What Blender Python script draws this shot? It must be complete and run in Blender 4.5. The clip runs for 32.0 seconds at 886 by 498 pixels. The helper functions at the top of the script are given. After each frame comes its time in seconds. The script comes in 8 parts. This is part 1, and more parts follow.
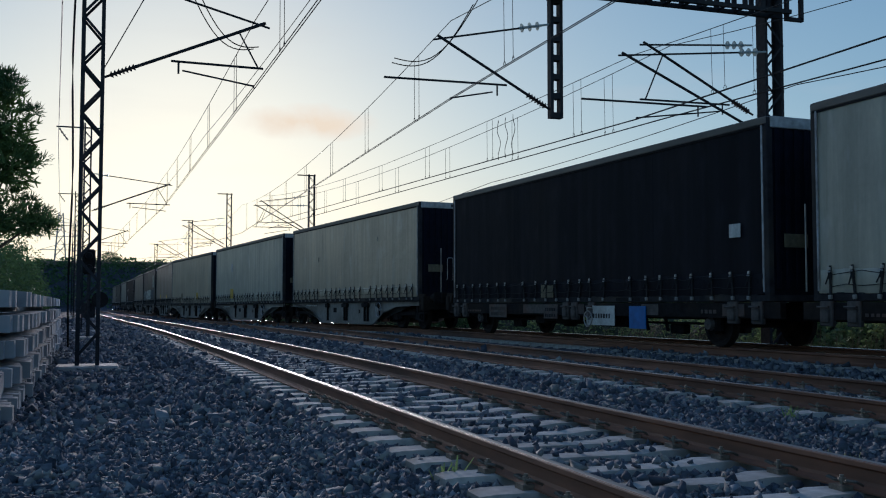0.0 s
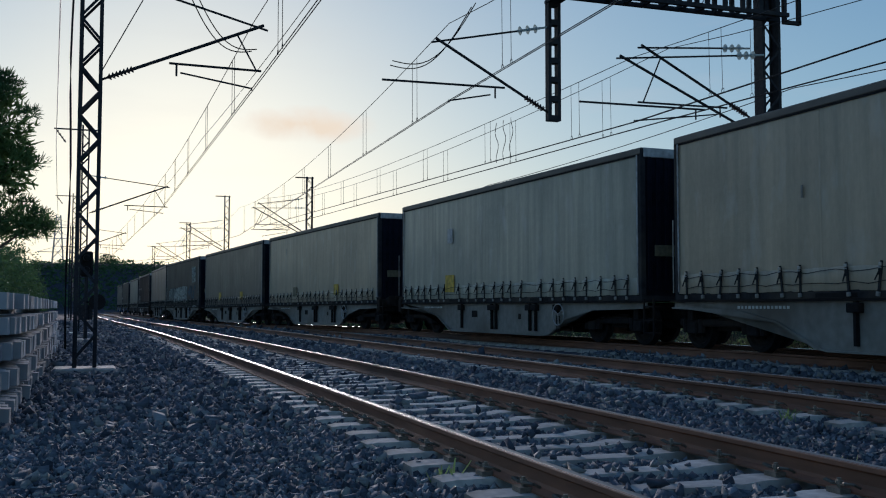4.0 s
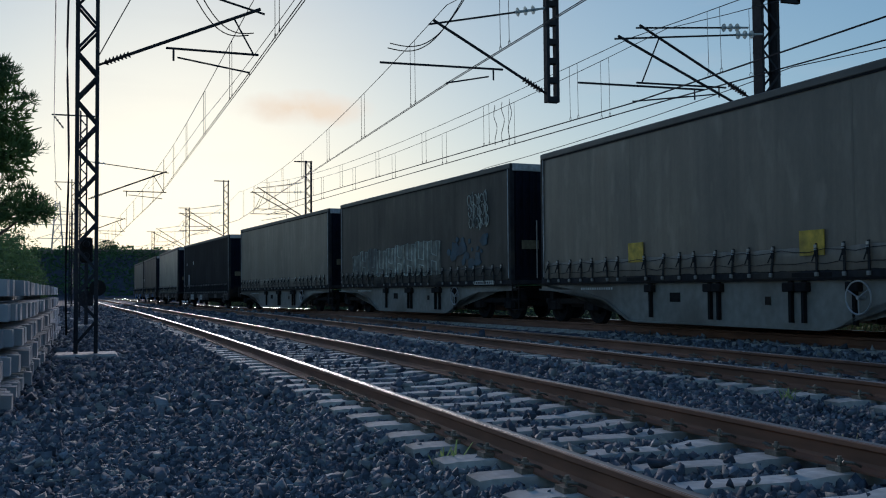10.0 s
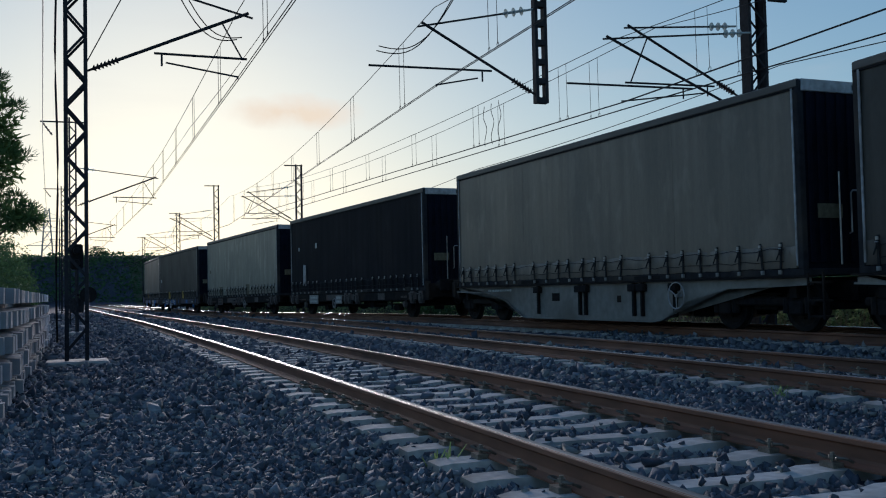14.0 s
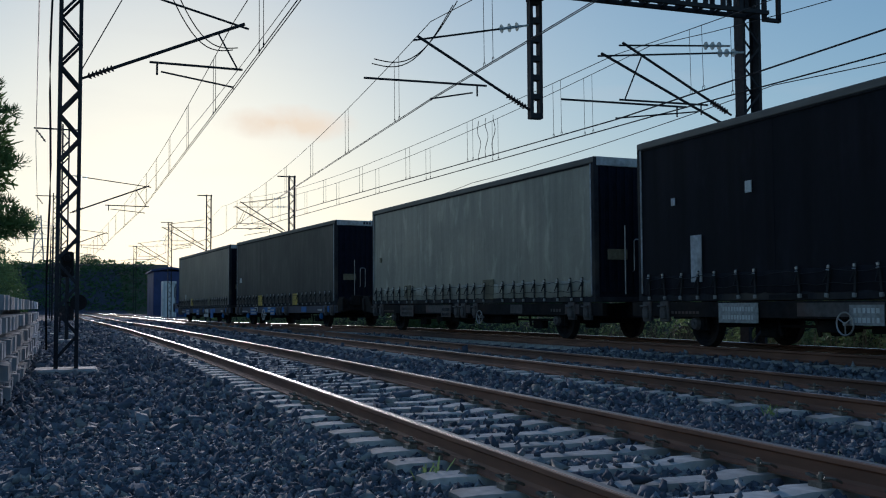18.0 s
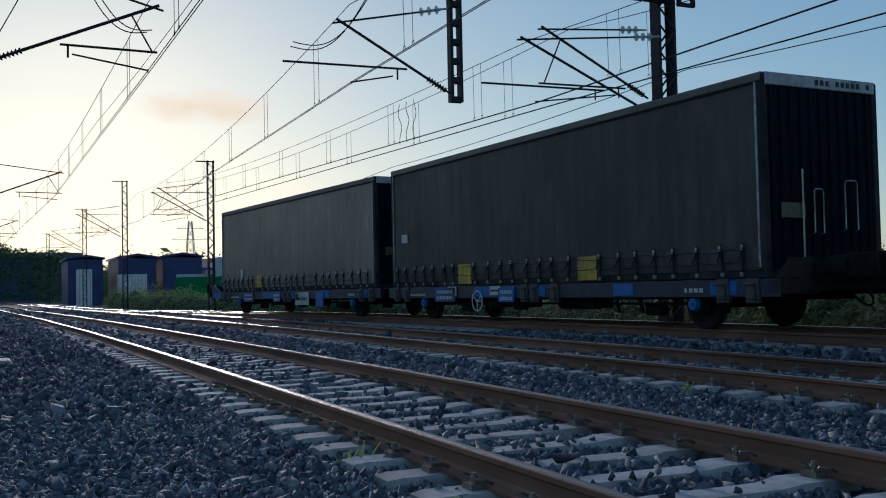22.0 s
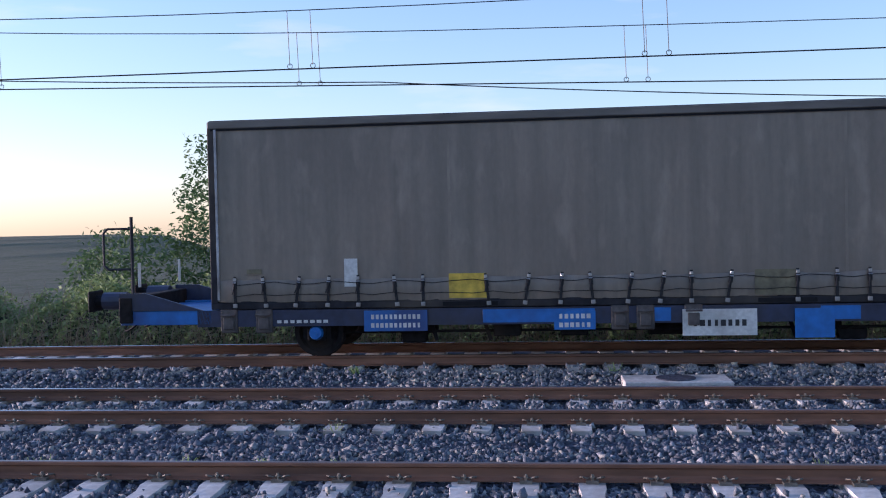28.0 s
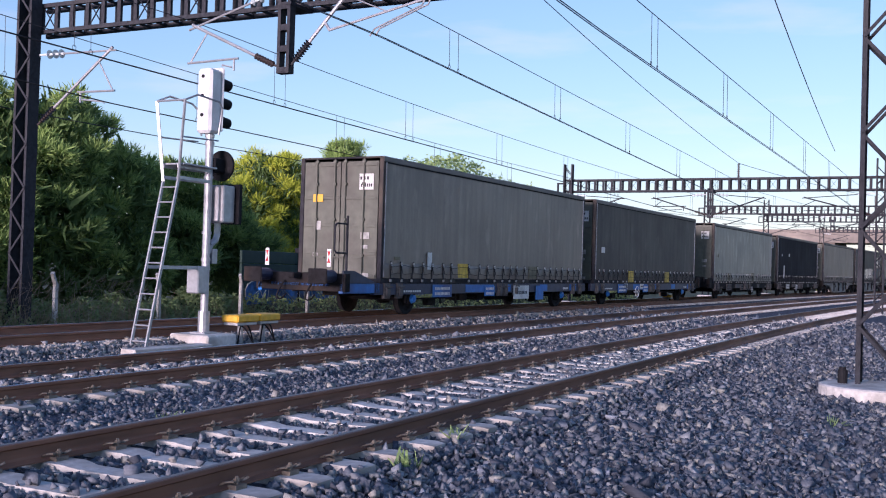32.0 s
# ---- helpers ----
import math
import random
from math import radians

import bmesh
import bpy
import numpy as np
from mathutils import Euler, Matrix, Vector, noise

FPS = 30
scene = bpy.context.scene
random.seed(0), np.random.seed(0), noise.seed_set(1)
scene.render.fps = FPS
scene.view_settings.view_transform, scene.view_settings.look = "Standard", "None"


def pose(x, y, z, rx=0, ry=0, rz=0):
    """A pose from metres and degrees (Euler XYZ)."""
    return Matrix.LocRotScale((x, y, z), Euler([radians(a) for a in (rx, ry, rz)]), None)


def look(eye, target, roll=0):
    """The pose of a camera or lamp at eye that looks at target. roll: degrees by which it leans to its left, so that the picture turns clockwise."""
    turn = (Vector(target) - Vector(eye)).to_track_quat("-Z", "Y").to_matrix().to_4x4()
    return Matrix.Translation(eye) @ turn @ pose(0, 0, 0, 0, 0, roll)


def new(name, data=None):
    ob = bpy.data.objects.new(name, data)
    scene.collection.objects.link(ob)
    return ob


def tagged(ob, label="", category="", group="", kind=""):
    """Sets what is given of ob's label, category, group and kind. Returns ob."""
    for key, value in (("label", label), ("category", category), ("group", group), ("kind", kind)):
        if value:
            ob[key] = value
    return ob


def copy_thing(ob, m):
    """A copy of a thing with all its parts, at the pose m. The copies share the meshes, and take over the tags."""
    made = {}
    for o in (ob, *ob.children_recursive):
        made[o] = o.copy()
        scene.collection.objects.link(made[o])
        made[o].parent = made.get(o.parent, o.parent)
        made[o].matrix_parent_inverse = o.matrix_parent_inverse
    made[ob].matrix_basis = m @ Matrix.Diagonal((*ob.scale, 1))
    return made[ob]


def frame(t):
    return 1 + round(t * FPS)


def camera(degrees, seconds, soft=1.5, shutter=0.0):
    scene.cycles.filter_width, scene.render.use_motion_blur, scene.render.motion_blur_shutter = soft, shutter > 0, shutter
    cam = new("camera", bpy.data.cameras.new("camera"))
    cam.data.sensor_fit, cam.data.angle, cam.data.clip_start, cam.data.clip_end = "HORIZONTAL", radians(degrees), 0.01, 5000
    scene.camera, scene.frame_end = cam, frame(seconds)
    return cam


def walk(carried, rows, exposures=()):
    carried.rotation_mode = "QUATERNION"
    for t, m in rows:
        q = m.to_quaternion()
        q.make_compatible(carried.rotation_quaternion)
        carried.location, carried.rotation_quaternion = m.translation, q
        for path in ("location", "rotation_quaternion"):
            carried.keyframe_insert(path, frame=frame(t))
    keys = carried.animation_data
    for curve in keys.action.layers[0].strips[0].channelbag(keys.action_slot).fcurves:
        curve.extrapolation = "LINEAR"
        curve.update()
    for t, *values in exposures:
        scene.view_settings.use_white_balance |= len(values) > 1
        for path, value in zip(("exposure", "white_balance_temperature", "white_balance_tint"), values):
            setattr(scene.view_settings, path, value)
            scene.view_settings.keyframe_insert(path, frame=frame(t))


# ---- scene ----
LENS = 47.29
cam = camera(LENS, 32.0, soft=1.1)
WALK = [  # seconds, eye x y z, heading, pitch, roll
    (0.0, 0.000, 0.000, 1.070, -18.57, 3.19, 0.04),
    (0.5, 0.000, 0.000, 1.070, -18.71, 2.96, -0.24),
    (1.0, 0.000, 0.000, 1.070, -18.69, 2.92, -0.17),
    (1.5, 0.000, 0.000, 1.070, -18.58, 2.97, -0.21),
    (2.0, 0.000, 0.000, 1.070, -18.90, 2.85, 0.17),
    (2.5, 0.000, 0.000, 1.070, -18.58, 3.10, 0.12),
    (3.0, 0.000, 0.000, 1.070, -18.54, 3.32, 0.25),
    (3.5, 0.000, 0.000, 1.070, -18.69, 3.35, 0.10),
    (5.5, 0.000, 0.000, 1.070, -18.70, 3.21, 0.12),
    (6.0, 0.000, 0.000, 1.070, -18.84, 3.20, 0.27),
    (6.5, 0.000, 0.000, 1.070, -18.74, 3.07, -0.14),
    (7.0, 0.000, 0.000, 1.070, -18.87, 2.83, -0.22),
    (7.5, 0.000, 0.000, 1.070, -18.28, 2.69, -0.27),
    (8.0, 0.000, 0.000, 1.070, -18.50, 2.60, -0.37),
    (8.5, 0.000, 0.000, 1.070, -18.76, 2.55, -0.32),
    (9.0, 0.000, 0.000, 1.070, -18.66, 2.61, -0.40),
    (9.5, 0.000, 0.000, 1.070, -18.56, 2.37, -0.45),
    (10.0, 0.000, 0.000, 1.070, -18.71, 2.36, -0.44),
    (10.5, 0.000, 0.000, 1.070, -18.70, 2.60, -0.53),
    (11.0, 0.000, 0.000, 1.070, -18.89, 2.73, -0.61),
    (11.5, 0.000, 0.000, 1.070, -18.93, 2.79, -0.40),
    (12.0, 0.000, 0.000, 1.070, -19.32, 2.88, -0.56),
    (12.5, 0.000, 0.000, 1.070, -19.36, 2.87, -0.73),
    (13.0, 0.000, 0.000, 1.070, -19.29, 2.72, -0.65),
    (13.5, 0.000, 0.000, 1.070, -19.10, 2.48, -1.11),
    (15.5, 0.000, 0.000, 1.070, -19.31, 2.67, -1.31),
    (16.0, 0.000, 0.000, 1.070, -19.42, 3.17, -1.19),
    (16.5, 0.000, 0.000, 1.070, -19.19, 3.58, -0.70),
    (17.0, 0.000, 0.000, 1.070, -19.66, 3.47, -0.34),
    (17.5, 0.000, 0.000, 1.070, -19.98, 3.36, -0.26),
    (18.0, 0.000, 0.000, 1.070, -19.66, 3.23, -0.28),
    (18.5, 0.000, 0.000, 1.070, -19.46, 3.32, -0.60),
    (19.0, 0.000, 0.000, 1.070, -19.63, 3.50, -0.54),
    (19.5, 0.000, 0.000, 1.070, -19.37, 3.54, -0.48),
    (20.0, 0.000, 0.000, 1.070, -19.46, 3.31, -0.64),
    (20.5, 0.000, 0.000, 1.070, -19.46, 3.15, -0.82),
    (21.0, 0.000, 0.000, 1.070, -19.80, 3.04, -0.98),
    (21.5, 0.000, 0.000, 1.070, -20.95, 2.83, -1.17),
    (22.0, 0.000, 0.000, 1.070, -24.05, 2.26, -1.17),
    (22.5, 0.000, 0.000, 1.070, -27.04, 2.25, -0.90),
    (23.0, 0.000, 0.000, 1.070, -30.52, 2.06, -1.01),
    (23.5, 0.000, 0.000, 1.070, -34.75, 1.68, -0.12),
    (24.0, 0.015, -0.403, 1.019, -35.07, 1.93, 0.32),
    (24.5, -2.060, -5.820, 1.450, -33.76, 1.07, -0.94),
    (25.0, -3.388, -6.980, 1.762, -36.88, 0.43, -2.28),
    (25.5, -3.283, -7.274, 1.703, -39.12, 0.99, -1.81),
    (26.0, -2.940, -5.219, 1.495, -44.56, 1.81, -1.44),
    (26.5, -3.113, -4.272, 1.461, -49.76, 2.22, -1.05),
    (28.5, -5.906, 2.089, 2.694, -95.82, -1.69, -1.16),
    (29.0, -4.938, 3.574, 2.270, -106.63, -0.60, -1.09),
    (29.5, -3.710, 5.009, 1.937, -120.17, 0.06, -0.16),
    (30.0, -3.250, 5.350, 1.920, -128.50, -0.44, 0.18),
    (30.5, -3.549, 5.075, 1.978, -132.60, 0.03, 0.52),
    (31.0, -3.230, 5.984, 1.974, -142.10, 0.31, 1.42),
    (31.5, -2.917, 6.096, 1.923, -148.48, 0.07, 1.99),
    (32.0, -2.084, 5.729, 1.602, -153.33, 0.98, 1.71),
]


def view(x, y, z, heading, pitch, roll):
    h, p = radians(heading), radians(pitch)
    eye = Vector((x, y, z))
    return look(eye, eye + Vector((-math.sin(h) * math.cos(p), math.cos(h) * math.cos(p), math.sin(p))), roll)


# seconds, stops, white balance
EXPOSURES = [(0.0, 0.4, 5330, 19), (21.0, 0.4, 5330, 19), (23.0, 0.6, 5350, 20), (24.0, 1.3, 5500, 20), (24.7, 0.92, 5400, 23), (26.5, 1.05, 5350, 28), (28.5, 1.85, 5750, 42), (30.0, 1.8, 5700, 42), (32.0, 1.4, 5600, 41)]
walk(cam, [(t, view(*r)) for t, *r in WALK], EXPOSURES)

# ---- daylight: a low evening sun far along the line, behind thin cloud ----
world = bpy.data.worlds.new("evening_sky")
scene.world = world
world.use_nodes = True
wn, wl = world.node_tree.nodes, world.node_tree.links
sky = wn.new("ShaderNodeTexSky")
sky.sky_type, sky.sun_disc = "NISHITA", False
sky.sun_elevation, sky.sun_rotation = radians(9), radians(4)
sky.dust_density, sky.ozone_density, sky.air_density = 0.5, 3.2, 1.0
# thin, streaky evening cloud
spot, flat, puff = wn.new("ShaderNodeTexCoord"), wn.new("ShaderNodeMapping"), wn.new("ShaderNodeTexNoise")
flat.inputs["Scale"].default_value = (3.0, 3.0, 16.0)
puff.inputs["Scale"].default_value, puff.inputs["Detail"].default_value = 1.6, 7.0
cover = wn.new("ShaderNodeMapRange")
cover.inputs["From Min"].default_value, cover.inputs["From Max"].default_value, cover.inputs["To Max"].default_value = 0.58, 0.80, 0.16
veil = wn.new("ShaderNodeMix")
veil.data_type, veil.blend_type = "RGBA", "MIX"
veil.inputs["B"].default_value = (6.0, 5.2, 4.6, 1)
back = wn["Background"]
back.inputs["Strength"].default_value = 0.125
wl.new(spot.outputs["Generated"], flat.inputs["Vector"])
wl.new(flat.outputs["Vector"], puff.inputs["Vector"])
wl.new(puff.outputs["Fac"], cover.inputs["Value"])
wl.new(cover.outputs["Result"], veil.inputs["Factor"])
wl.new(sky.outputs["Color"], veil.inputs["A"])
# one small sunlit cloud low ahead
put, ball, rag, edge, lit = (wn.new("ShaderNode" + k) for k in ("Mapping", "TexGradient", "TexNoise", "MapRange", "Mix"))
ball.gradient_type = "SPHERICAL"
put.inputs["Scale"].default_value, put.inputs["Location"].default_value = (10.0, 0.6, 34.0), (-0.186 * 10.0, -0.58, -0.178 * 34.0)
rag.inputs["Scale"].default_value, rag.inputs["Detail"].default_value = 15.0, 9.0
blend = wn.new("ShaderNodeMath")
blend.operation = "MULTIPLY"
edge.inputs["From Min"].default_value, edge.inputs["From Max"].default_value, edge.inputs["To Max"].default_value = 0.15, 0.32, 0.85
lit.data_type = "RGBA"
lit.inputs["B"].default_value = (10.0, 7.2, 4.4, 1)
wl.new(spot.outputs["Generated"], put.inputs["Vector"])
wl.new(put.outputs["Vector"], ball.inputs["Vector"])
wl.new(spot.outputs["Generated"], rag.inputs["Vector"])
wl.new(ball.outputs["Fac"], blend.inputs[0])
wl.new(rag.outputs["Fac"], blend.inputs[1])
wl.new(blend.outputs[0], edge.inputs["Value"])
wl.new(edge.outputs["Result"], lit.inputs["Factor"])
wl.new(veil.outputs["Result"], lit.inputs["A"])
# tone curve on the sky: rolls off the glow round the sun, blue most
part_of, lift, rolled = (wn.new("ShaderNodeVectorMath") for k in range(3))
part_of.operation, lift.operation, rolled.operation = "MULTIPLY", "ADD", "DIVIDE"
part_of.inputs[1].default_value = (1 / 13.0, 1 / 10.8, 1 / 6.0)
lift.inputs[1].default_value = (1.0, 1.0, 1.0)
wl.new(lit.outputs["Result"], part_of.inputs[0])
wl.new(part_of.outputs["Vector"], lift.inputs[0])
wl.new(lit.outputs["Result"], rolled.inputs[0])
wl.new(lift.outputs["Vector"], rolled.inputs[1])
wl.new(rolled.outputs["Vector"], back.inputs["Color"])
sun = new("sun", bpy.data.lights.new("sun", "SUN"))
sun.data.energy, sun.data.angle, sun.data.color = 3.8, radians(18), (1.0, 0.85, 0.68)
sun.matrix_world = look((16, 200, 14), (0, 0, 1))

# ---- materials ----
def material(name, colour, rough=0.7, metal=0.0, scale=8.0, spread=0.25, bump=0.15, second=None, stain=1.0, per_piece=0.0, detail=6.0, bump_scale=None, warp=(1, 1, 1)):
    m = bpy.data.materials.new(name)
    m.use_nodes = True
    n, l = m.node_tree.nodes, m.node_tree.links
    bsdf = n["Principled BSDF"]
    bsdf.inputs["Metallic"].default_value = metal
    where = n.new("ShaderNodeTexCoord")
    turn = n.new("ShaderNodeMapping")
    turn.inputs["Scale"].default_value = warp
    l.new(where.outputs["Object"], turn.inputs["Vector"])
    fine = n.new("ShaderNodeTexNoise")
    fine.inputs["Scale"].default_value, fine.inputs["Detail"].default_value = scale, detail
    l.new(turn.outputs["Vector"], fine.inputs["Vector"])
    coarse = n.new("ShaderNodeTexNoise")
    coarse.inputs["Scale"].default_value, coarse.inputs["Detail"].default_value = scale * 0.13, 4.0
    l.new(turn.outputs["Vector"], coarse.inputs["Vector"])
    ramp = n.new("ShaderNodeValToRGB")
    dark = tuple(c * (1 - spread) for c in colour)
    light = tuple(min(1, c * (1 + spread)) for c in colour)
    ramp.color_ramp.elements[0].position, ramp.color_ramp.elements[1].position = 0.3, 0.7
    ramp.color_ramp.elements[0].color, ramp.color_ramp.elements[1].color = (*dark, 1), (*light, 1)
    l.new(fine.outputs["Fac"], ramp.inputs["Fac"])
    mix = n.new("ShaderNodeMix")
    mix.data_type, mix.blend_type = "RGBA", "MIX"
    other = second or tuple(c * 0.6 for c in colour)
    mask = n.new("ShaderNodeValToRGB")
    mask.color_ramp.elements[0].position, mask.color_ramp.elements[1].position = 0.48, 0.72
    mask.color_ramp.elements[1].color = (stain, stain, stain, 1)
    l.new(coarse.outputs["Fac"], mask.inputs["Fac"])
    l.new(mask.outputs["Color"], mix.inputs["Factor"])
    l.new(ramp.outputs["Color"], mix.inputs["A"])
    mix.inputs["B"].default_value = (*other, 1)
    colour_out = mix.outputs["Result"]
    if per_piece:
        info = n.new("ShaderNodeObjectInfo")
        val = n.new("ShaderNodeMapRange")
        val.inputs["To Min"].default_value, val.inputs["To Max"].default_value = 1 - per_piece, 1 + per_piece
        hue = n.new("ShaderNodeHueSaturation")
        l.new(info.outputs["Random"], val.inputs["Value"])
        l.new(val.outputs["Result"], hue.inputs["Value"])
        l.new(colour_out, hue.inputs["Color"])
        colour_out = hue.outputs["Color"]
    l.new(colour_out, bsdf.inputs["Base Color"])
    r = n.new("ShaderNodeMapRange")
    r.inputs["To Min"].default_value, r.inputs["To Max"].default_value = max(0.02, rough - 0.12), min(1, rough + 0.12)
    l.new(coarse.outputs["Fac"], r.inputs["Value"])
    l.new(r.outputs["Result"], bsdf.inputs["Roughness"])
    if bump:
        grain = fine
        if bump_scale:
            grain = n.new("ShaderNodeTexNoise")
            grain.inputs["Scale"].default_value = bump_scale
            l.new(turn.outputs["Vector"], grain.inputs["Vector"])
        b = n.new("ShaderNodeBump")
        b.inputs["Strength"].default_value, b.inputs["Distance"].default_value = bump, 0.02
        l.new(grain.outputs["Fac"], b.inputs["Height"])
        l.new(b.outputs["Normal"], bsdf.inputs["Normal"])
    return m


def stone_material(name, dark, light):
    m = material(name, dark, rough=0.85, scale=30, bump=0.3)
    n, l = m.node_tree.nodes, m.node_tree.links
    geo = n.new("ShaderNodeNewGeometry")
    ramp = n.new("ShaderNodeValToRGB")
    ramp.color_ramp.elements[0].color, ramp.color_ramp.elements[1].color = (*dark, 1), (*light, 1)
    usual = ramp.color_ramp.elements.new(0.7)
    usual.color = (*[0.45 * a + 0.55 * b for a, b in zip(dark, light)], 1)
    tan = ramp.color_ramp.elements.new(0.92)
    tan.color = (light[0] * 1.25, light[1] * 1.1, light[2] * 0.85, 1)
    l.new(geo.outputs["Random Per Island"], ramp.inputs["Fac"])
    mul = n.new("ShaderNodeMix")
    mul.data_type, mul.blend_type = "RGBA", "MULTIPLY"
    mul.inputs["Factor"].default_value = 1.0
    noise_tex = n.new("ShaderNodeTexNoise")
    noise_tex.inputs["Scale"].default_value = 60
    lift = n.new("ShaderNodeMapRange")
    lift.inputs["To Min"].default_value, lift.inputs["To Max"].default_value = 0.6, 1.35
    l.new(noise_tex.outputs["Fac"], lift.inputs["Value"])
    l.new(ramp.outputs["Color"], mul.inputs["A"])
    l.new(lift.outputs["Result"], mul.inputs["B"])
    l.new(mul.outputs["Result"], n["Principled BSDF"].inputs["Base Color"])
    return m


# Bed darker than the stones: shade in their gaps is put into its colour.
M_BALLAST = material("ballast_bed", (0.075, 0.082, 0.105), rough=0.95, scale=22, spread=0.6, bump=1.0, second=(0.055, 0.055, 0.062))
# Blue in the stone greys stands in for the cool light on them.
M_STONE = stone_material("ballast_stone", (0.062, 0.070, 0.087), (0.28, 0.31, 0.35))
M_STONE_PALE = stone_material("pale_ballast_stone", (0.15, 0.155, 0.165), (0.43, 0.43, 0.43))
M_SOIL = material("trackside_soil", (0.11, 0.115, 0.075), rough=0.95, scale=5, spread=0.35, bump=0.6, second=(0.07, 0.09, 0.035))
M_CONCRETE = material("sleeper_concrete", (0.56, 0.54, 0.50), rough=0.85, scale=14, spread=0.18, bump=0.25, second=(0.30, 0.27, 0.23), per_piece=0.15)
M_RUST = material("rail_rust", (0.23, 0.105, 0.060), rough=0.75, scale=9, spread=0.3, bump=0.1, second=(0.09, 0.05, 0.035), warp=(1, 0.15, 1))
M_HEAD_DULL = material("worn_rail_steel", (0.30, 0.27, 0.25), rough=0.42, metal=0.7, scale=6, spread=0.2, bump=0.03, second=(0.14, 0.10, 0.08), warp=(1, 0.05, 1))
M_HEAD = material("polished_rail_steel", (0.60, 0.58, 0.57), rough=0.24, metal=1.0, scale=6, spread=0.1, bump=0.02, second=(0.40, 0.36, 0.34), warp=(1, 0.05, 1))
M_CLIP = material("clip_steel", (0.22, 0.19, 0.15), rough=0.6, metal=0.4, scale=40, spread=0.3)
M_STEEL = material("painted_dark_steel", (0.032, 0.034, 0.04), rough=0.7, metal=0.0, scale=12, spread=0.3, bump=0.05, second=(0.05, 0.05, 0.052))
M_GALV = material("galvanised_steel", (0.42, 0.43, 0.44), rough=0.45, metal=0.55, scale=10, spread=0.15, bump=0.05, second=(0.32, 0.32, 0.32))
M_WIRE = material("copper_wire", (0.06, 0.05, 0.045), rough=0.6, metal=0.5, scale=3, spread=0.2, bump=0)
M_CERAMIC = material("insulator_brown", (0.045, 0.032, 0.03), rough=0.6, scale=5, spread=0.2, bump=0)
M_GLASS_INS = material("insulator_pale", (0.55, 0.60, 0.60), rough=0.15, scale=5, spread=0.1, bump=0)
M_BOGIE = material("bogie_black", (0.015, 0.0145, 0.016), rough=0.8, scale=9, spread=0.4, bump=0.2, second=(0.042, 0.032, 0.026))
M_BLUE = material("wagon_blue", (0.010, 0.15, 0.46), rough=0.5, scale=6, spread=0.2, bump=0.05, second=(0.03, 0.07, 0.20))
M_GREYFRAME = material("wagon_grey", (0.25, 0.238, 0.212), rough=0.6, scale=5, spread=0.2, bump=0.05, second=(0.13, 0.112, 0.09))
M_WHITE = material("white_paint", (0.75, 0.76, 0.75), rough=0.5, scale=12, spread=0.08, bump=0.03, second=(0.5, 0.5, 0.48))
M_YELLOW = material("yellow_paint", (0.75, 0.42, 0.02), rough=0.5, scale=10, spread=0.15, bump=0.05, second=(0.45, 0.27, 0.05))
M_RED = material("red_paint", (0.5, 0.03, 0.03), rough=0.5, scale=10, spread=0.15, bump=0.02)
M_BLACK = material("black_plastic", (0.016, 0.016, 0.018), rough=0.7, scale=10, spread=0.2, bump=0.03)
M_TIMBER = material("grey_timber", (0.3, 0.27, 0.23), rough=0.9, scale=10, spread=0.3, bump=0.3)


M_HEAD_DULL.node_tree.nodes["Principled BSDF"].inputs["Specular IOR Level"].default_value = 0.2
for dull in (M_BLACK, M_STEEL, M_BALLAST, M_STONE, M_STONE_PALE, M_SOIL, M_CONCRETE, M_BOGIE):
    dull.node_tree.nodes["Principled BSDF"].inputs["Specular IOR Level"].default_value = 0.12


# ---- building blocks ----
def part(name, bm, mat, parent=None, label=""):
    me = bpy.data.meshes.new(name)
    bm.to_mesh(me)
    bm.free()
    me.materials.append(mat)
    ob = new(name, me)
    if parent is not None:
        ob.parent = parent
    if label:
        ob["label"] = label
    return ob


def share(ob, m, parent):
    """Another object on the same mesh."""
    other = ob.copy()
    scene.collection.objects.link(other)
    other.parent = parent
    other.matrix_parent_inverse = Matrix()
    other.matrix_basis = m
    return other


def thing(name, m, label, category, group="", kind=""):
    ob = new(name)
    ob.empty_display_size = 0.2
    ob.matrix_world = m
    return tagged(ob, label, category, group, kind)


def add_box(bm, x0, y0, z0, x1, y1, z1, bevel=0.0):
    vs = [bm.verts.new(c) for c in ((x0, y0, z0), (x1, y0, z0), (x1, y1, z0), (x0, y1, z0), (x0, y0, z1), (x1, y0, z1), (x1, y1, z1), (x0, y1, z1))]
    fs = [bm.faces.new([vs[i] for i in q]) for q in ((3, 2, 1, 0), (4, 5, 6, 7), (0, 1, 5, 4), (1, 2, 6, 5), (2, 3, 7, 6), (3, 0, 4, 7))]
    if bevel:
        edges = list({e for f in fs for e in f.edges})
        bmesh.ops.bevel(bm, geom=edges, offset=bevel, segments=1, affect="EDGES")


def boxed(x0, y0, z0, x1, y1, z1, bevel=0.0):
    bm = bmesh.new()
    add_box(bm, x0, y0, z0, x1, y1, z1, bevel)
    return bm


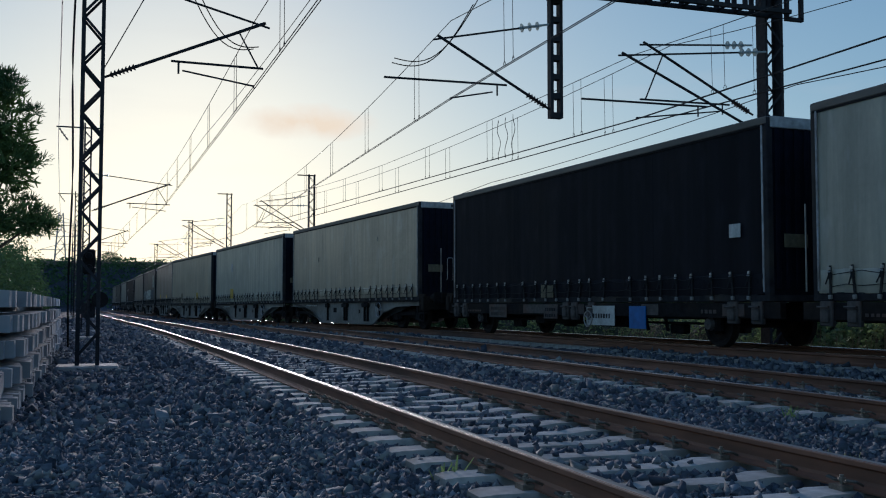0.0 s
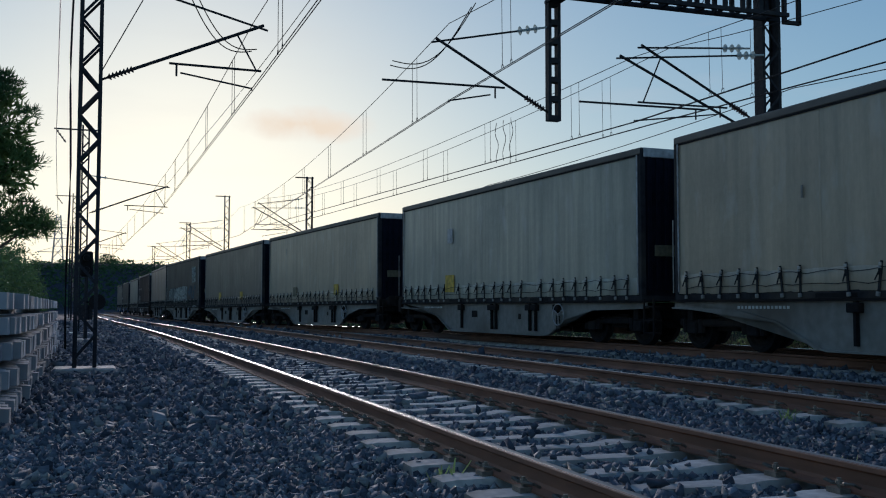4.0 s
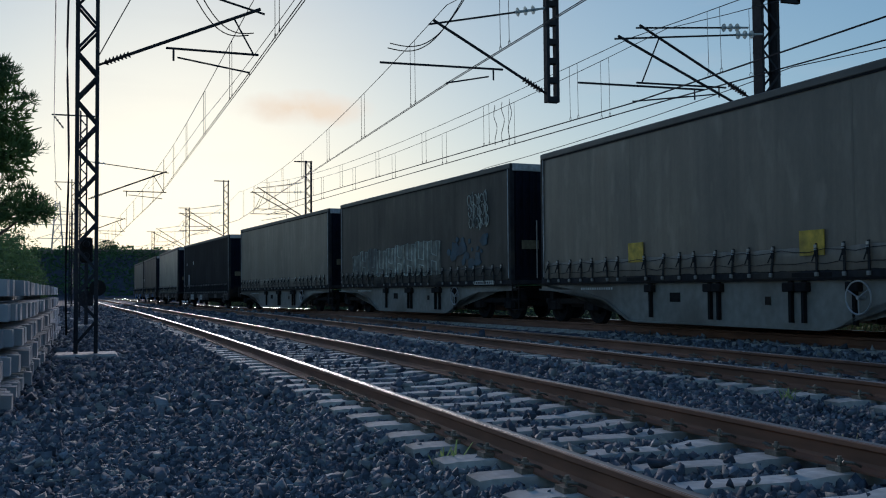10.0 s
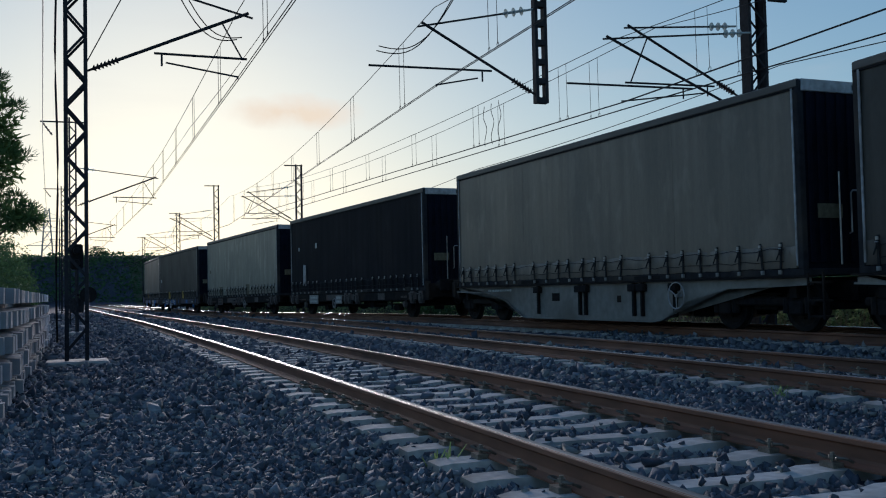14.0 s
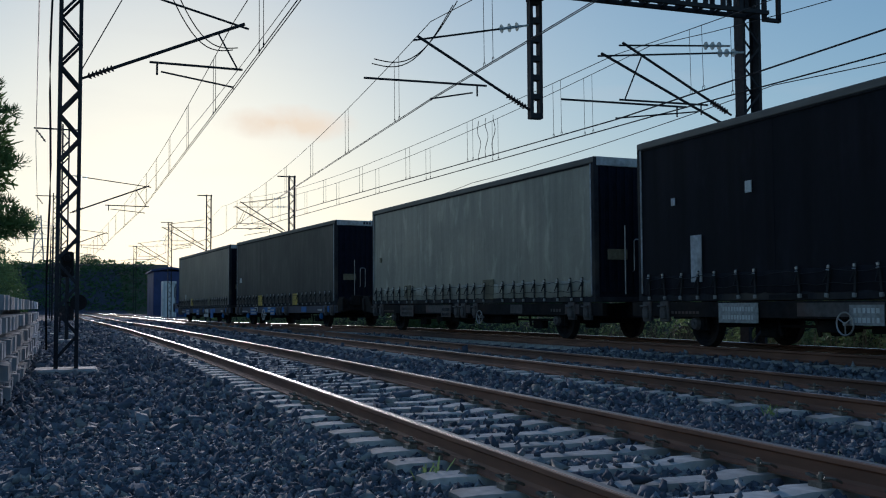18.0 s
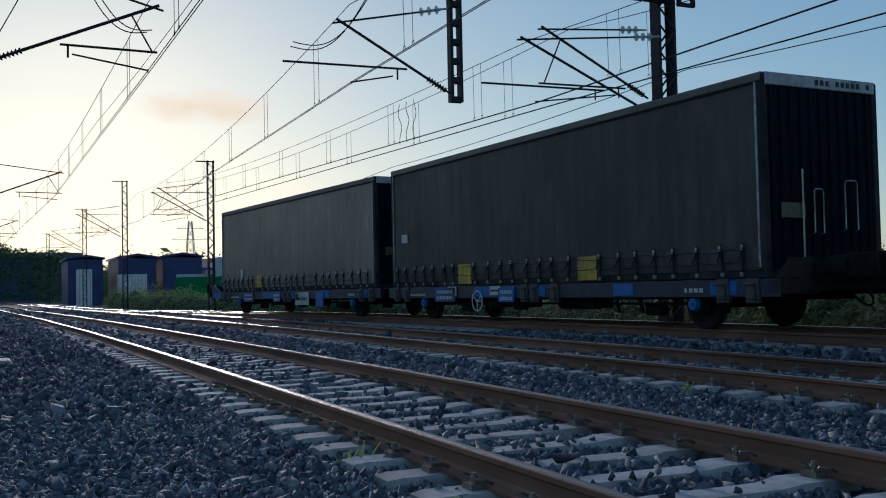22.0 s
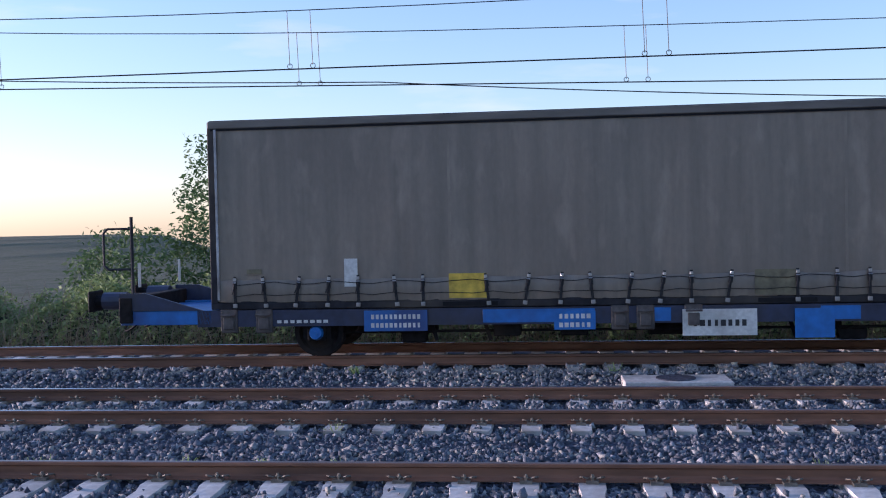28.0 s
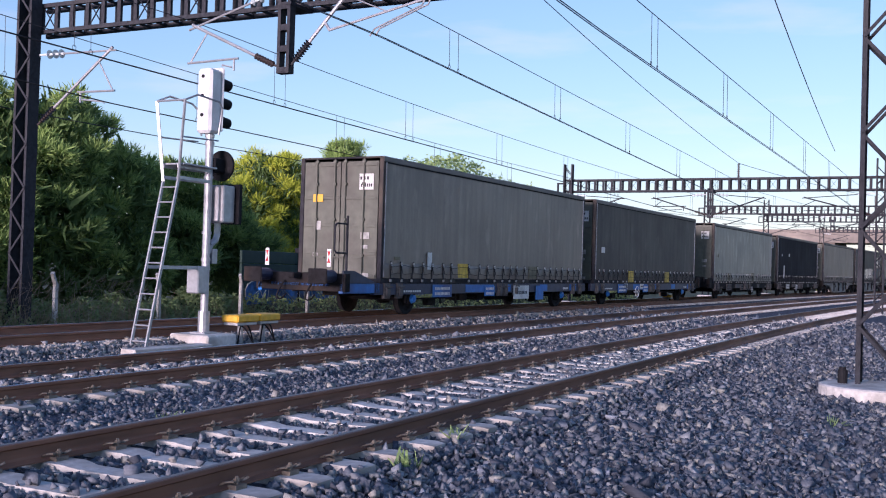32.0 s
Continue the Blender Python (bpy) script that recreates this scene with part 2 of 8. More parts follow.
def add_bar(bm, a, b, r=0.03, sides=6, r2=None):
    """A round bar from a to b."""
    a, b = Vector(a), Vector(b)
    d = b - a
    q = d.to_track_quat("Z", "Y").to_matrix()
    rings = []
    for p, rad in ((a, r), (b, r if r2 is None else r2)):
        rings.append([bm.verts.new(p + q @ Vector((math.cos(k / sides * math.tau) * rad, math.sin(k / sides * math.tau) * rad, 0))) for k in range(sides)])
    for k in range(sides):
        bm.faces.new((rings[0][k], rings[0][(k + 1) % sides], rings[1][(k + 1) % sides], rings[1][k]))
    bm.faces.new(rings[0][::-1])
    bm.faces.new(rings[1])


def prism(outline, z0, z1):
    """A solid from an outline in (x, y), run from z0 to z1."""
    bm = bmesh.new()
    a = [bm.verts.new((x, y, z0)) for x, y in outline]
    b = [bm.verts.new((x, y, z1)) for x, y in outline]
    n = len(outline)
    for k in range(n):
        bm.faces.new((a[k], a[(k + 1) % n], b[(k + 1) % n], b[k]))
    bmesh.ops.triangulate(bm, faces=[bm.faces.new(a[::-1]), bm.faces.new(b)])
    bmesh.ops.recalc_face_normals(bm, faces=bm.faces)
    return bm


def add_beam(bm, a, b, w=0.06, h=0.06):
    """A square-edged bar from a to b."""
    a, b = Vector(a), Vector(b)
    q = (b - a).to_track_quat("Z", "Y").to_matrix()
    rings = [[bm.verts.new(p + q @ Vector((sx * w / 2, sy * h / 2, 0))) for sx, sy in ((-1, -1), (1, -1), (1, 1), (-1, 1))] for p in (a, b)]
    for k in range(4):
        bm.faces.new((rings[0][k], rings[0][(k + 1) % 4], rings[1][(k + 1) % 4], rings[1][k]))
    bm.faces.new(rings[0][::-1])
    bm.faces.new(rings[1])


def add_cable(bm, pts, r=0.012, sides=5):
    """One bent round strand through the points."""
    pts = [Vector(p) for p in pts]
    rings = []
    for i, p in enumerate(pts):
        d = (pts[min(i + 1, len(pts) - 1)] - pts[max(i - 1, 0)]).normalized()
        q = d.to_track_quat("Z", "Y").to_matrix()
        rings.append([bm.verts.new(p + q @ Vector((math.cos(k / sides * math.tau) * r, math.sin(k / sides * math.tau) * r, 0))) for k in range(sides)])
    for a, b in zip(rings, rings[1:]):
        for k in range(sides):
            bm.faces.new((a[k], a[(k + 1) % sides], b[(k + 1) % sides], b[k]))
    bm.faces.new(rings[0][::-1])
    bm.faces.new(rings[-1])


def extruded(outline, x0, x1):
    """A solid from an outline in (y, z), run from x0 to x1."""
    bm = bmesh.new()
    a = [bm.verts.new((x0, y, z)) for y, z in outline]
    b = [bm.verts.new((x1, y, z)) for y, z in outline]
    n = len(outline)
    for k in range(n):
        bm.faces.new((a[k], a[(k + 1) % n], b[(k + 1) % n], b[k]))
    fa, fb = bm.faces.new(a[::-1]), bm.faces.new(b)
    bmesh.ops.triangulate(bm, faces=[fa, fb])
    bmesh.ops.recalc_face_normals(bm, faces=bm.faces)
    return bm


def many(name, make, poses, mat, parent, label):
    """The far rest of a kind of piece, joined."""
    bm = make()
    co = np.array([v.co[:] for v in bm.verts])
    fs = [[v.index for v in f.verts] for f in bm.faces]
    bm.free()
    verts, faces = [], []
    for i, m in enumerate(poses):
        a = np.array(m)
        verts.append(co @ a[:3, :3].T + a[:3, 3])
        faces += [[q + i * len(co) for q in f] for f in fs]
    me = bpy.data.meshes.new(name)
    me.from_pydata(np.concatenate(verts).tolist(), [], faces)
    me.materials.append(mat)
    ob = new(name, me)
    ob.parent = parent
    return tagged(ob, label, kind="stuff")


# ---- the line: two running tracks and a loop track, all on gentle bends ----
RAIL = 0.18
TRACKS = (3.359, 7.884, 12.184)
_ys = np.linspace(-400, 400, 1601)


def _smooth(a, n):
    return np.convolve(np.pad(a, n // 2, mode="edge"), np.ones(n) / n, "valid")


_line = _smooth(np.interp(_ys, (-400, -150, -100, -80, -60, -40, -20, 0, 20, 48, 71, 100, 144, 400), (-75, -10.5, -5.2, -3.6, -2.2, -1.05, -0.25, 0, -0.1, -0.7, -1.7, -2.6, -3.9, -11)), 41)
_loop = np.where(_ys <= 0, TRACKS[2] + _line - np.minimum(0.4, -np.minimum(_ys, 0) * 0.012), np.interp(_ys, (0, 10, 20, 30, 40, 50, 60), (12.184, 12.05, 11.62, 10.85, 9.7, 8.45, 7.3)))
_loop = np.where(_ys > 66, TRACKS[1] + _line, _loop)
_loop = _smooth(_loop, 17)


def shift(y):
    """How far the running tracks have bent aside at y."""
    return float(np.interp(y, _ys, _line))


def centre(k, y):
    """Where the middle of track k lies at y."""
    return float(np.interp(y, _ys, _loop)) if k == 2 else TRACKS[k] + shift(y)


def lift(k, y):
    """The loop track lies a little higher until it joins."""
    return 0.13 * max(0.0, min(1.0, (62 - y) / 26)) if k == 2 else 0.0


def bend(k, y):
    """The turn of track k at y, in degrees."""
    return math.degrees(math.atan2(centre(k, y - 1) - centre(k, y + 1), 2.0))


def ground_height(x, y):
    s = shift(y)
    base = float(np.interp(x - s, (-900, -30, -8, -1.5, 0.3, 9.6, 10.6, 13.9, 16, 30, 900), (-0.7, -0.5, -0.25, -0.15, -0.14, -0.10, -0.06, -0.05, -0.25, -0.5, -0.7)))
    up = max(0.0, min(1.0, (y - 222) / 36))
    base += 10.6 * up * up * (3 - 2 * up) * float(np.interp(x, (-160, -110, 14, 44), (0, 1, 1, 0)))
    # the land falls away beyond the hedge
    if x > 60:
        base -= (x - 60) * 0.05 * max(0.0, min(1.0, (0.45 - abs(y / x + 0.05)) / 0.15))
    for k in range(3):
        d = abs(x - centre(k, y))
        base = max(base, min(-0.06 + lift(k, y), lift(k, y) - 0.06 - (d - 1.5) * 0.28))
    return base


# ---- ground ----
def ground_sheet():
    xs = [-900, -400, -200, -100, -60, -35, -22, -15, -10, -7, -5, -3.5, -2.4] + list(np.arange(-1.6, 16.5, 0.4)) + [17.5, 19, 22, 27, 34, 45, 70, 110, 180, 280, 400, 620, 900]
    ys = [-900, -600, -400, -340, -300, -260, -220, -190, -170, -150, -130, -115] + list(np.arange(-100, 104, 4.0)) + [115, 130, 150, 180, 215] + list(np.arange(222, 300, 6.0)) + [330, 400, 600, 900]
    bm = bmesh.new()
    rough = noise.noise
    grid = []
    for y in ys:
        yy = max(-380, min(380, y))
        row = []
        for x in xs:
            gx = x + (shift(yy) if -60 < x < 110 else 0)
            z = ground_height(gx, yy)
            if x < -0.5 or x > 15:
                z += 0.05 * rough((x * 0.4, y * 0.4, 1))
            row.append(bm.verts.new((gx, y, z)))
        grid.append(row)
    for j in range(len(ys) - 1):
        for i in range(len(xs) - 1):
            bm.faces.new((grid[j][i], grid[j][i + 1], grid[j + 1][i + 1], grid[j + 1][i]))
    for f in bm.faces:
        f.smooth = True
        c = f.calc_center_median()
        if c.x - shift(max(-380, min(380, c.y))) > 15.2 or c.x < -14:
            f.material_index = 1
    return bm


ground = tagged(part("ground", ground_sheet(), M_BALLAST), "blue-grey ballast and gravel ground along the railway", "ground", kind="structure")
ground.data.materials.append(M_SOIL)


def rail_sheet(k, side, head):
    """One rail: foot, web and head, or only the polished running band."""
    if head:
        prof = [(-0.031, 0.174), (-0.022, 0.1795), (-0.010, 0.1815), (0.010, 0.1815), (0.022, 0.1795), (0.031, 0.174), (0.02, 0.172), (-0.02, 0.172)]
    else:
        prof = [(-0.075, 0.008), (0.075, 0.008), (0.075, 0.02), (0.02, 0.038), (0.009, 0.06), (0.009, 0.125), (0.036, 0.142), (0.036, 0.168), (0.026, 0.178), (-0.026, 0.178), (-0.036, 0.168), (-0.036, 0.142), (-0.009, 0.125), (-0.009, 0.06), (-0.02, 0.038), (-0.075, 0.02)]
    bm = bmesh.new()
    ys = list(np.arange(-390, -100, 10.0)) + list(np.arange(-100, 100, 2.0)) + list(np.arange(100, 231, 10.0))
    if k == 2:
        ys = [y for y in ys if y <= 61]
    rings = []
    for y in ys:
        rings.append([bm.verts.new((centre(k, y) + side + px, y, lift(k, y) + pz)) for px, pz in prof])
    n = len(prof)
    for a, b in zip(rings, rings[1:]):
        for j in range(n):
            bm.faces.new((a[j], a[(j + 1) % n], b[(j + 1) % n], b[j]))
    bm.faces.new(rings[0][::-1])
    bm.faces.new(rings[-1])
    bmesh.ops.recalc_face_normals(bm, faces=bm.faces)
    return bm


tracks = []
for k in range(3):
    label = ("railway track with rusty rails and pale concrete sleepers", "middle railway track with rusty rails, bright on top", "outer loop track that carries the freight train")[k]
    track = thing("railway_track", Matrix(), label, "railway track", "tracks of the line", "structure")
    tracks.append(track)
    for side in (-0.87, 0.87):
        rail = part("rail", rail_sheet(k, side, False), M_RUST, track)
        part("running_surface", rail_sheet(k, side, True), M_HEAD if k else M_HEAD_DULL, rail, "polished steel running band")


# ---- freight on the ground beside the line ----
def stone_shapes(count):
    """A few angular crushed-stone shapes."""
    shapes = []
    base = np.array([(math.cos(a), math.sin(a), z) for z in (-0.78, 0.78) for a in (0.3, 2.4, 4.5)])
    faces = np.array(((0, 2, 1), (3, 4, 5), (0, 1, 4), (0, 4, 3), (1, 2, 5), (1, 5, 4), (2, 0, 3), (2, 3, 5)))
    for k in range(count):
        v = base + np.random.uniform(-0.36, 0.36, base.shape)
        shapes.append(v * np.random.uniform((0.85, 0.6, 0.45), (1.35, 1.0, 0.8)))
    return shapes, faces


def scatter(name, spots, sizes, mat, label):
    """Many loose stones as one mesh; spots: x, y, z."""
    shapes, faces = stone_shapes(14)
    n, nv = len(spots), len(shapes[0])
    which = np.random.randint(0, len(shapes), n)
    v = np.array(shapes)[which]
    q = np.random.normal(size=(n, 4))
    q /= np.linalg.norm(q, axis=1, keepdims=True)
    w, x, y, z = q.T
    rot = np.stack([np.stack([1 - 2 * (y * y + z * z), 2 * (x * y - w * z), 2 * (x * z + w * y)], 1), np.stack([2 * (x * y + w * z), 1 - 2 * (x * x + z * z), 2 * (y * z - w * x)], 1), np.stack([2 * (x * z - w * y), 2 * (y * z + w * x), 1 - 2 * (x * x + y * y)], 1)], 1)
    v = np.einsum("nij,nkj->nki", rot, v) * sizes[:, None, None] + spots[:, None, :]
    tris = (faces[None] + (np.arange(n) * nv)[:, None, None]).reshape(-1, 3)
    me = bpy.data.meshes.new(name)
    me.vertices.add(n * nv)
    me.vertices.foreach_set("co", v.reshape(-1).astype(np.float32))
    me.loops.add(tris.size)
    me.loops.foreach_set("vertex_index", tris.reshape(-1).astype(np.int32))
    me.polygons.add(len(tris))
    me.polygons.foreach_set("loop_start", np.arange(0, tris.size, 3, dtype=np.int32))
    me.update(calc_edges=True)
    me.materials.append(mat)
    return tagged(new(name, me), label, "gravel", kind="stuff")


def bed_height(x, y):
    """ground_height for arrays."""
    s = np.interp(y, _ys, _line)
    base = np.interp(x - s, (-900, -30, -8, -1.5, 0.3, 9.6, 10.6, 13.9, 16, 30, 900), (-0.7, -0.5, -0.25, -0.15, -0.14, -0.10, -0.06, -0.05, -0.25, -0.5, -0.7))
    for k in range(3):
        c = np.interp(y, _ys, _loop) if k == 2 else TRACKS[k] + s
        up = 0.13 * np.clip((62 - y) / 26, 0, 1) if k == 2 else np.zeros_like(y)
        d = np.abs(x - c)
        base = np.maximum(base, np.minimum(-0.06 + up, up - 0.06 - (d - 1.5) * 0.28))
    return base


SLEEPER_STEP = 0.61


def loose_stones():
    spots, sizes, pale = [], [], []
    for (x0, x1, y0, y1), per, size in (((-2.6, 2.3, 1.5, 10), 800, 0.028), ((-2.6, 2.3, -9, 1.5), 340, 0.034), ((2.3, 6.4, -9, 10), 460, 0.032), ((6.4, 11.2, -9, 10), 380, 0.030), ((-2.6, 10.8, 10, 20), 190, 0.042), ((-2.6, 11.2, -20, -9), 200, 0.039), ((-3.5, 9.5, 20, 34), 100, 0.052), ((-4.0, 8.0, 34, 60), 42, 0.07), ((-5.0, 6.0, 60, 90), 14, 0.10), ((-2.5, 10.5, -36, -20), 60, 0.055), ((-4.0, -2.6, -12, 4), 110, 0.04)):
        n = int((x1 - x0) * (y1 - y0) * per)
        x, y = np.random.uniform(x0, x1, n), np.random.uniform(y0, y1, n)
        z = bed_height(x, y)
        keep = np.ones(n, bool)
        for k in range(3):
            c = np.interp(y, _ys, _loop) if k == 2 else TRACKS[k] + np.interp(y, _ys, _line)
            d = x - c
            keep &= np.abs(np.abs(d) - 0.87) > 0.10
            on = (np.abs(d) < 1.33) & (np.abs((y / SLEEPER_STEP + 0.5) % 1 - 0.5) * SLEEPER_STEP < 0.135)
            spare = np.random.uniform(0, 1, n) < np.where(np.abs(d) < 0.55, (0.06, 0.75, 0.9)[k], (0.012, 0.05, 0.4)[k])
            keep &= ~on | spare
            z = np.where(on, z + 0.06, z)
        x, y, z = x[keep], y[keep], z[keep]
        s = size * np.random.lognormal(0, 0.28, len(x))
        spots.append(np.stack([x, y, z + s * np.random.uniform(-0.1, 0.5, len(x))], 1))
        sizes.append(s)
    return np.concatenate(spots), np.concatenate(sizes)


spots, sizes = loose_stones()
near_loop = (spots[:, 0] - np.interp(spots[:, 1], _ys, _line) > 9.35) & (spots[:, 1] < 3)
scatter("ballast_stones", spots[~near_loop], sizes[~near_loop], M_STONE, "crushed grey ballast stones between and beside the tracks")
scatter("pale_ballast_stones", spots[near_loop], sizes[near_loop], M_STONE_PALE, "fresh pale ballast stones beside the loop track")


# ---- the freight train: how it rolls ----
GAPS = (1.1, 1.3, 1.1, 2.57, 1.22, 2.0, 0.86, 1.67, 1.22, 2.4, 1.7, 3.5, 1.09)
BOX_L, BOX_Z0, BOX_Z1 = 13.716, 0.83, 3.99
PLACE = [BOX_L / 2]
for g in reversed(GAPS):
    PLACE.append(PLACE[-1] - BOX_L - g)
PLACE = PLACE[::-1]
ROLLING = ((-6.0, 211.0), (0.0, 169.85), (6.0, 128.95), (9.0, 109.35), (13.0, 83.3), (19.0, 45.2), (23.0, 20.8), (24.0, 14.81), (25.0, 8.85), (26.0, 3.0), (28.0, -7.7), (29.0, -13.1), (30.0, -18.6), (31.0, -24.2), (32.0, -29.7), (33.0, -35.1))


def roll_on(t):
    """Where the last box's leading edge stands along the line at t: a smooth curve through its places."""
    ts, ss = [r[0] for r in ROLLING], [r[1] for r in ROLLING]
    k = max(1, min(len(ts) - 3, int(np.searchsorted(ts, t, side="right")) - 1))

    def slope(i):
        return (ss[i + 1] - ss[i - 1]) / (ts[i + 1] - ts[i - 1])

    h = ts[k + 1] - ts[k]
    u = (t - ts[k]) / h
    return (2 * u**3 - 3 * u**2 + 1) * ss[k] + (u**3 - 2 * u**2 + u) * h * slope(k) + (3 * u**2 - 2 * u**3) * ss[k + 1] + (u**3 - u**2) * h * slope(k + 1)


def train_pose(y):
    """On the loop track, by the chord over the wagon's axles."""
    a, b = centre(2, y - 5.2), centre(2, y + 5.2)
    za, zb = lift(2, y - 5.2), lift(2, y + 5.2)
    return pose((a + b) / 2, y, RAIL + (za + zb) / 2, math.degrees(math.atan2(zb - za, 10.4)), 0, math.degrees(math.atan2(a - b, 10.4)))


# ---- the containers ----
def curtain_material(name, colour, stain, streak=0.13, rough=0.44, gloss=0.85, rubbed=0.36, creased=0.28):
    """Coated curtain fabric: vertical rain streaks, soft stains, faint folds."""
    m = bpy.data.materials.new(name)
    m.use_nodes = True
    n, l = m.node_tree.nodes, m.node_tree.links
    bsdf = n["Principled BSDF"]
    where = n.new("ShaderNodeTexCoord")

    def noise_at(scale, vec, detail=5.0):
        mp = n.new("ShaderNodeMapping")
        mp.inputs["Scale"].default_value = vec
        info = n.new("ShaderNodeObjectInfo")
        add = n.new("ShaderNodeVectorMath")
        l.new(where.outputs["Object"], add.inputs[0])
        off = n.new("ShaderNodeMath")
        off.operation = "MULTIPLY"
        off.inputs[1].default_value = 90.0
        l.new(info.outputs["Random"], off.inputs[0])
        l.new(off.outputs[0], add.inputs[1])
        l.new(add.outputs[0], mp.inputs["Vector"])
        t = n.new("ShaderNodeTexNoise")
        t.inputs["Scale"].default_value, t.inputs["Detail"].default_value = scale, detail
        l.new(mp.outputs["Vector"], t.inputs["Vector"])
        return t.outputs["Fac"]

    streaks, blotch, fine = noise_at(2.2, (1, 2.0, 0.12)), noise_at(0.55, (1, 1, 1)), noise_at(14, (1, 1, 0.5), 8)
    r1 = n.new("ShaderNodeValToRGB")
    r1.color_ramp.elements[0].position, r1.color_ramp.elements[1].position = 0.35, 0.68
    r1.color_ramp.elements[0].color = (*[c * (1 - streak) for c in colour], 1)
    r1.color_ramp.elements[1].color = (*[min(1, c * (1 + streak)) for c in colour], 1)
    l.new(streaks, r1.inputs["Fac"])
    mix = n.new("ShaderNodeMix")
    mix.data_type = "RGBA"
    mask = n.new("ShaderNodeMapRange")
    mask.inputs["From Min"].default_value, mask.inputs["From Max"].default_value, mask.inputs["To Max"].default_value = 0.45, 0.75, 0.75
    l.new(blotch, mask.inputs["Value"])
    l.new(mask.outputs["Result"], mix.inputs["Factor"])
    l.new(r1.outputs["Color"], mix.inputs["A"])
    mix.inputs["B"].default_value = (*stain, 1)
    mul = n.new("ShaderNodeMix")
    mul.data_type, mul.blend_type = "RGBA", "MULTIPLY"
    mul.inputs["Factor"].default_value = 1.0
    fr = n.new("ShaderNodeMapRange")
    fr.inputs["To Min"].default_value, fr.inputs["To Max"].default_value = 0.86, 1.14
    l.new(fine, fr.inputs["Value"])
    l.new(mix.outputs["Result"], mul.inputs["A"])
    l.new(fr.outputs["Result"], mul.inputs["B"])
    # pale rubbed scuffs, drawn out downwards
    scuff = n.new("ShaderNodeMapRange")
    scuff.inputs["From Min"].default_value, scuff.inputs["From Max"].default_value, scuff.inputs["To Max"].default_value = 0.56, 0.75, rubbed
    l.new(noise_at(2.1, (1, 1.25, 0.5), 10), scuff.inputs["Value"])
    worn = n.new("ShaderNodeMix")
    worn.data_type = "RGBA"
    worn.inputs["B"].default_value = (*[min(0.6, c * 2.1 + 0.004) for c in colour], 1)
    l.new(scuff.outputs["Result"], worn.inputs["Factor"])
    l.new(mul.outputs["Result"], worn.inputs["A"])
    l.new(worn.outputs["Result"], bsdf.inputs["Base Color"])
    rr = n.new("ShaderNodeMapRange")
    rr.inputs["To Min"].default_value, rr.inputs["To Max"].default_value = rough - 0.12, rough + 0.16
    l.new(blotch, rr.inputs["Value"])
    l.new(rr.outputs["Result"], bsdf.inputs["Roughness"])
    bsdf.inputs["Specular IOR Level"].default_value = gloss
    b = n.new("ShaderNodeBump")
    b.inputs["Strength"].default_value, b.inputs["Distance"].default_value = 0.12, 0.03
    l.new(streaks, b.inputs["Height"])
    crease = n.new("ShaderNodeBump")
    crease.inputs["Strength"].default_value, crease.inputs["Distance"].default_value = creased, 0.03
    l.new(noise_at(1.7, (1, 0.8, 1.5), 7), crease.inputs["Height"])
    l.new(b.outputs["Normal"], crease.inputs["Normal"])
    l.new(crease.outputs["Normal"], bsdf.inputs["Normal"])
    return m


C_DARK = curtain_material("dark_curtain", (0.080, 0.071, 0.060), (0.062, 0.055, 0.047), 0.2, 0.55, 0.3)
C_BLACK = curtain_material("black_curtain", (0.015, 0.0155, 0.021), (0.019, 0.019, 0.022), 0.25, 0.7, 0.1)
C_BROWN = curtain_material("brown_grey_curtain", (0.215, 0.178, 0.138), (0.17, 0.142, 0.112), 0.14, 0.46, 0.6)
C_TAN = curtain_material("tan_grey_curtain", (0.46, 0.375, 0.26), (0.35, 0.285, 0.20), 0.16, 0.40, 0.95, 0.4, 0.45)
C_GREEN = curtain_material("green_grey_curtain", (0.45, 0.43, 0.335), (0.32, 0.305, 0.24), 0.22, 0.44, 0.85, 0.45, 0.45)
C_PALE = curtain_material("pale_grey_curtain", (0.28, 0.265, 0.205), (0.21, 0.20, 0.155), 0.16, 0.46, 0.8, 0.6, 0.5)
M_TOPRAIL = material("dusty_top_rail", (0.15, 0.135, 0.115), rough=0.55, scale=5, spread=0.3, bump=0.1, second=(0.09, 0.08, 0.07), warp=(1, 0.2, 1))
M_BOXFRAME = material("container_frame", (0.035, 0.035, 0.04), rough=0.65, scale=6, spread=0.3, bump=0.1, second=(0.10, 0.085, 0.07))
M_BOXEDGE = material("worn_grey_edge", (0.46, 0.47, 0.48), rough=0.55, scale=9, spread=0.3, bump=0.1, second=(0.16, 0.14, 0.12))
M_ENDWALL = material("end_wall_blue_black", (0.009, 0.011, 0.022), rough=0.7, scale=4, spread=0.3, bump=0.05, second=(0.02, 0.02, 0.026))
M_DOOR = material("door_khaki_grey", (0.102, 0.108, 0.083), rough=0.6, scale=5, spread=0.2, bump=0.05, second=(0.075, 0.07, 0.058))
for flat_black in (M_BOXFRAME, M_ENDWALL):
    flat_black.node_tree.nodes["Principled BSDF"].inputs["Specular IOR Level"].default_value = 0.06
M_STRAP = material("strap_webbing", (0.018, 0.018, 0.02), rough=0.8, scale=60, spread=0.3)
M_BUCKLE = material("buckle_steel", (0.45, 0.45, 0.44), rough=0.4, metal=0.7, scale=30, spread=0.2)
M_PATCH = material("faded_yellow_patch", (0.62, 0.42, 0.05), rough=0.6, scale=7, spread=0.35, bump=0.05, second=(0.22, 0.17, 0.06), stain=0.8)
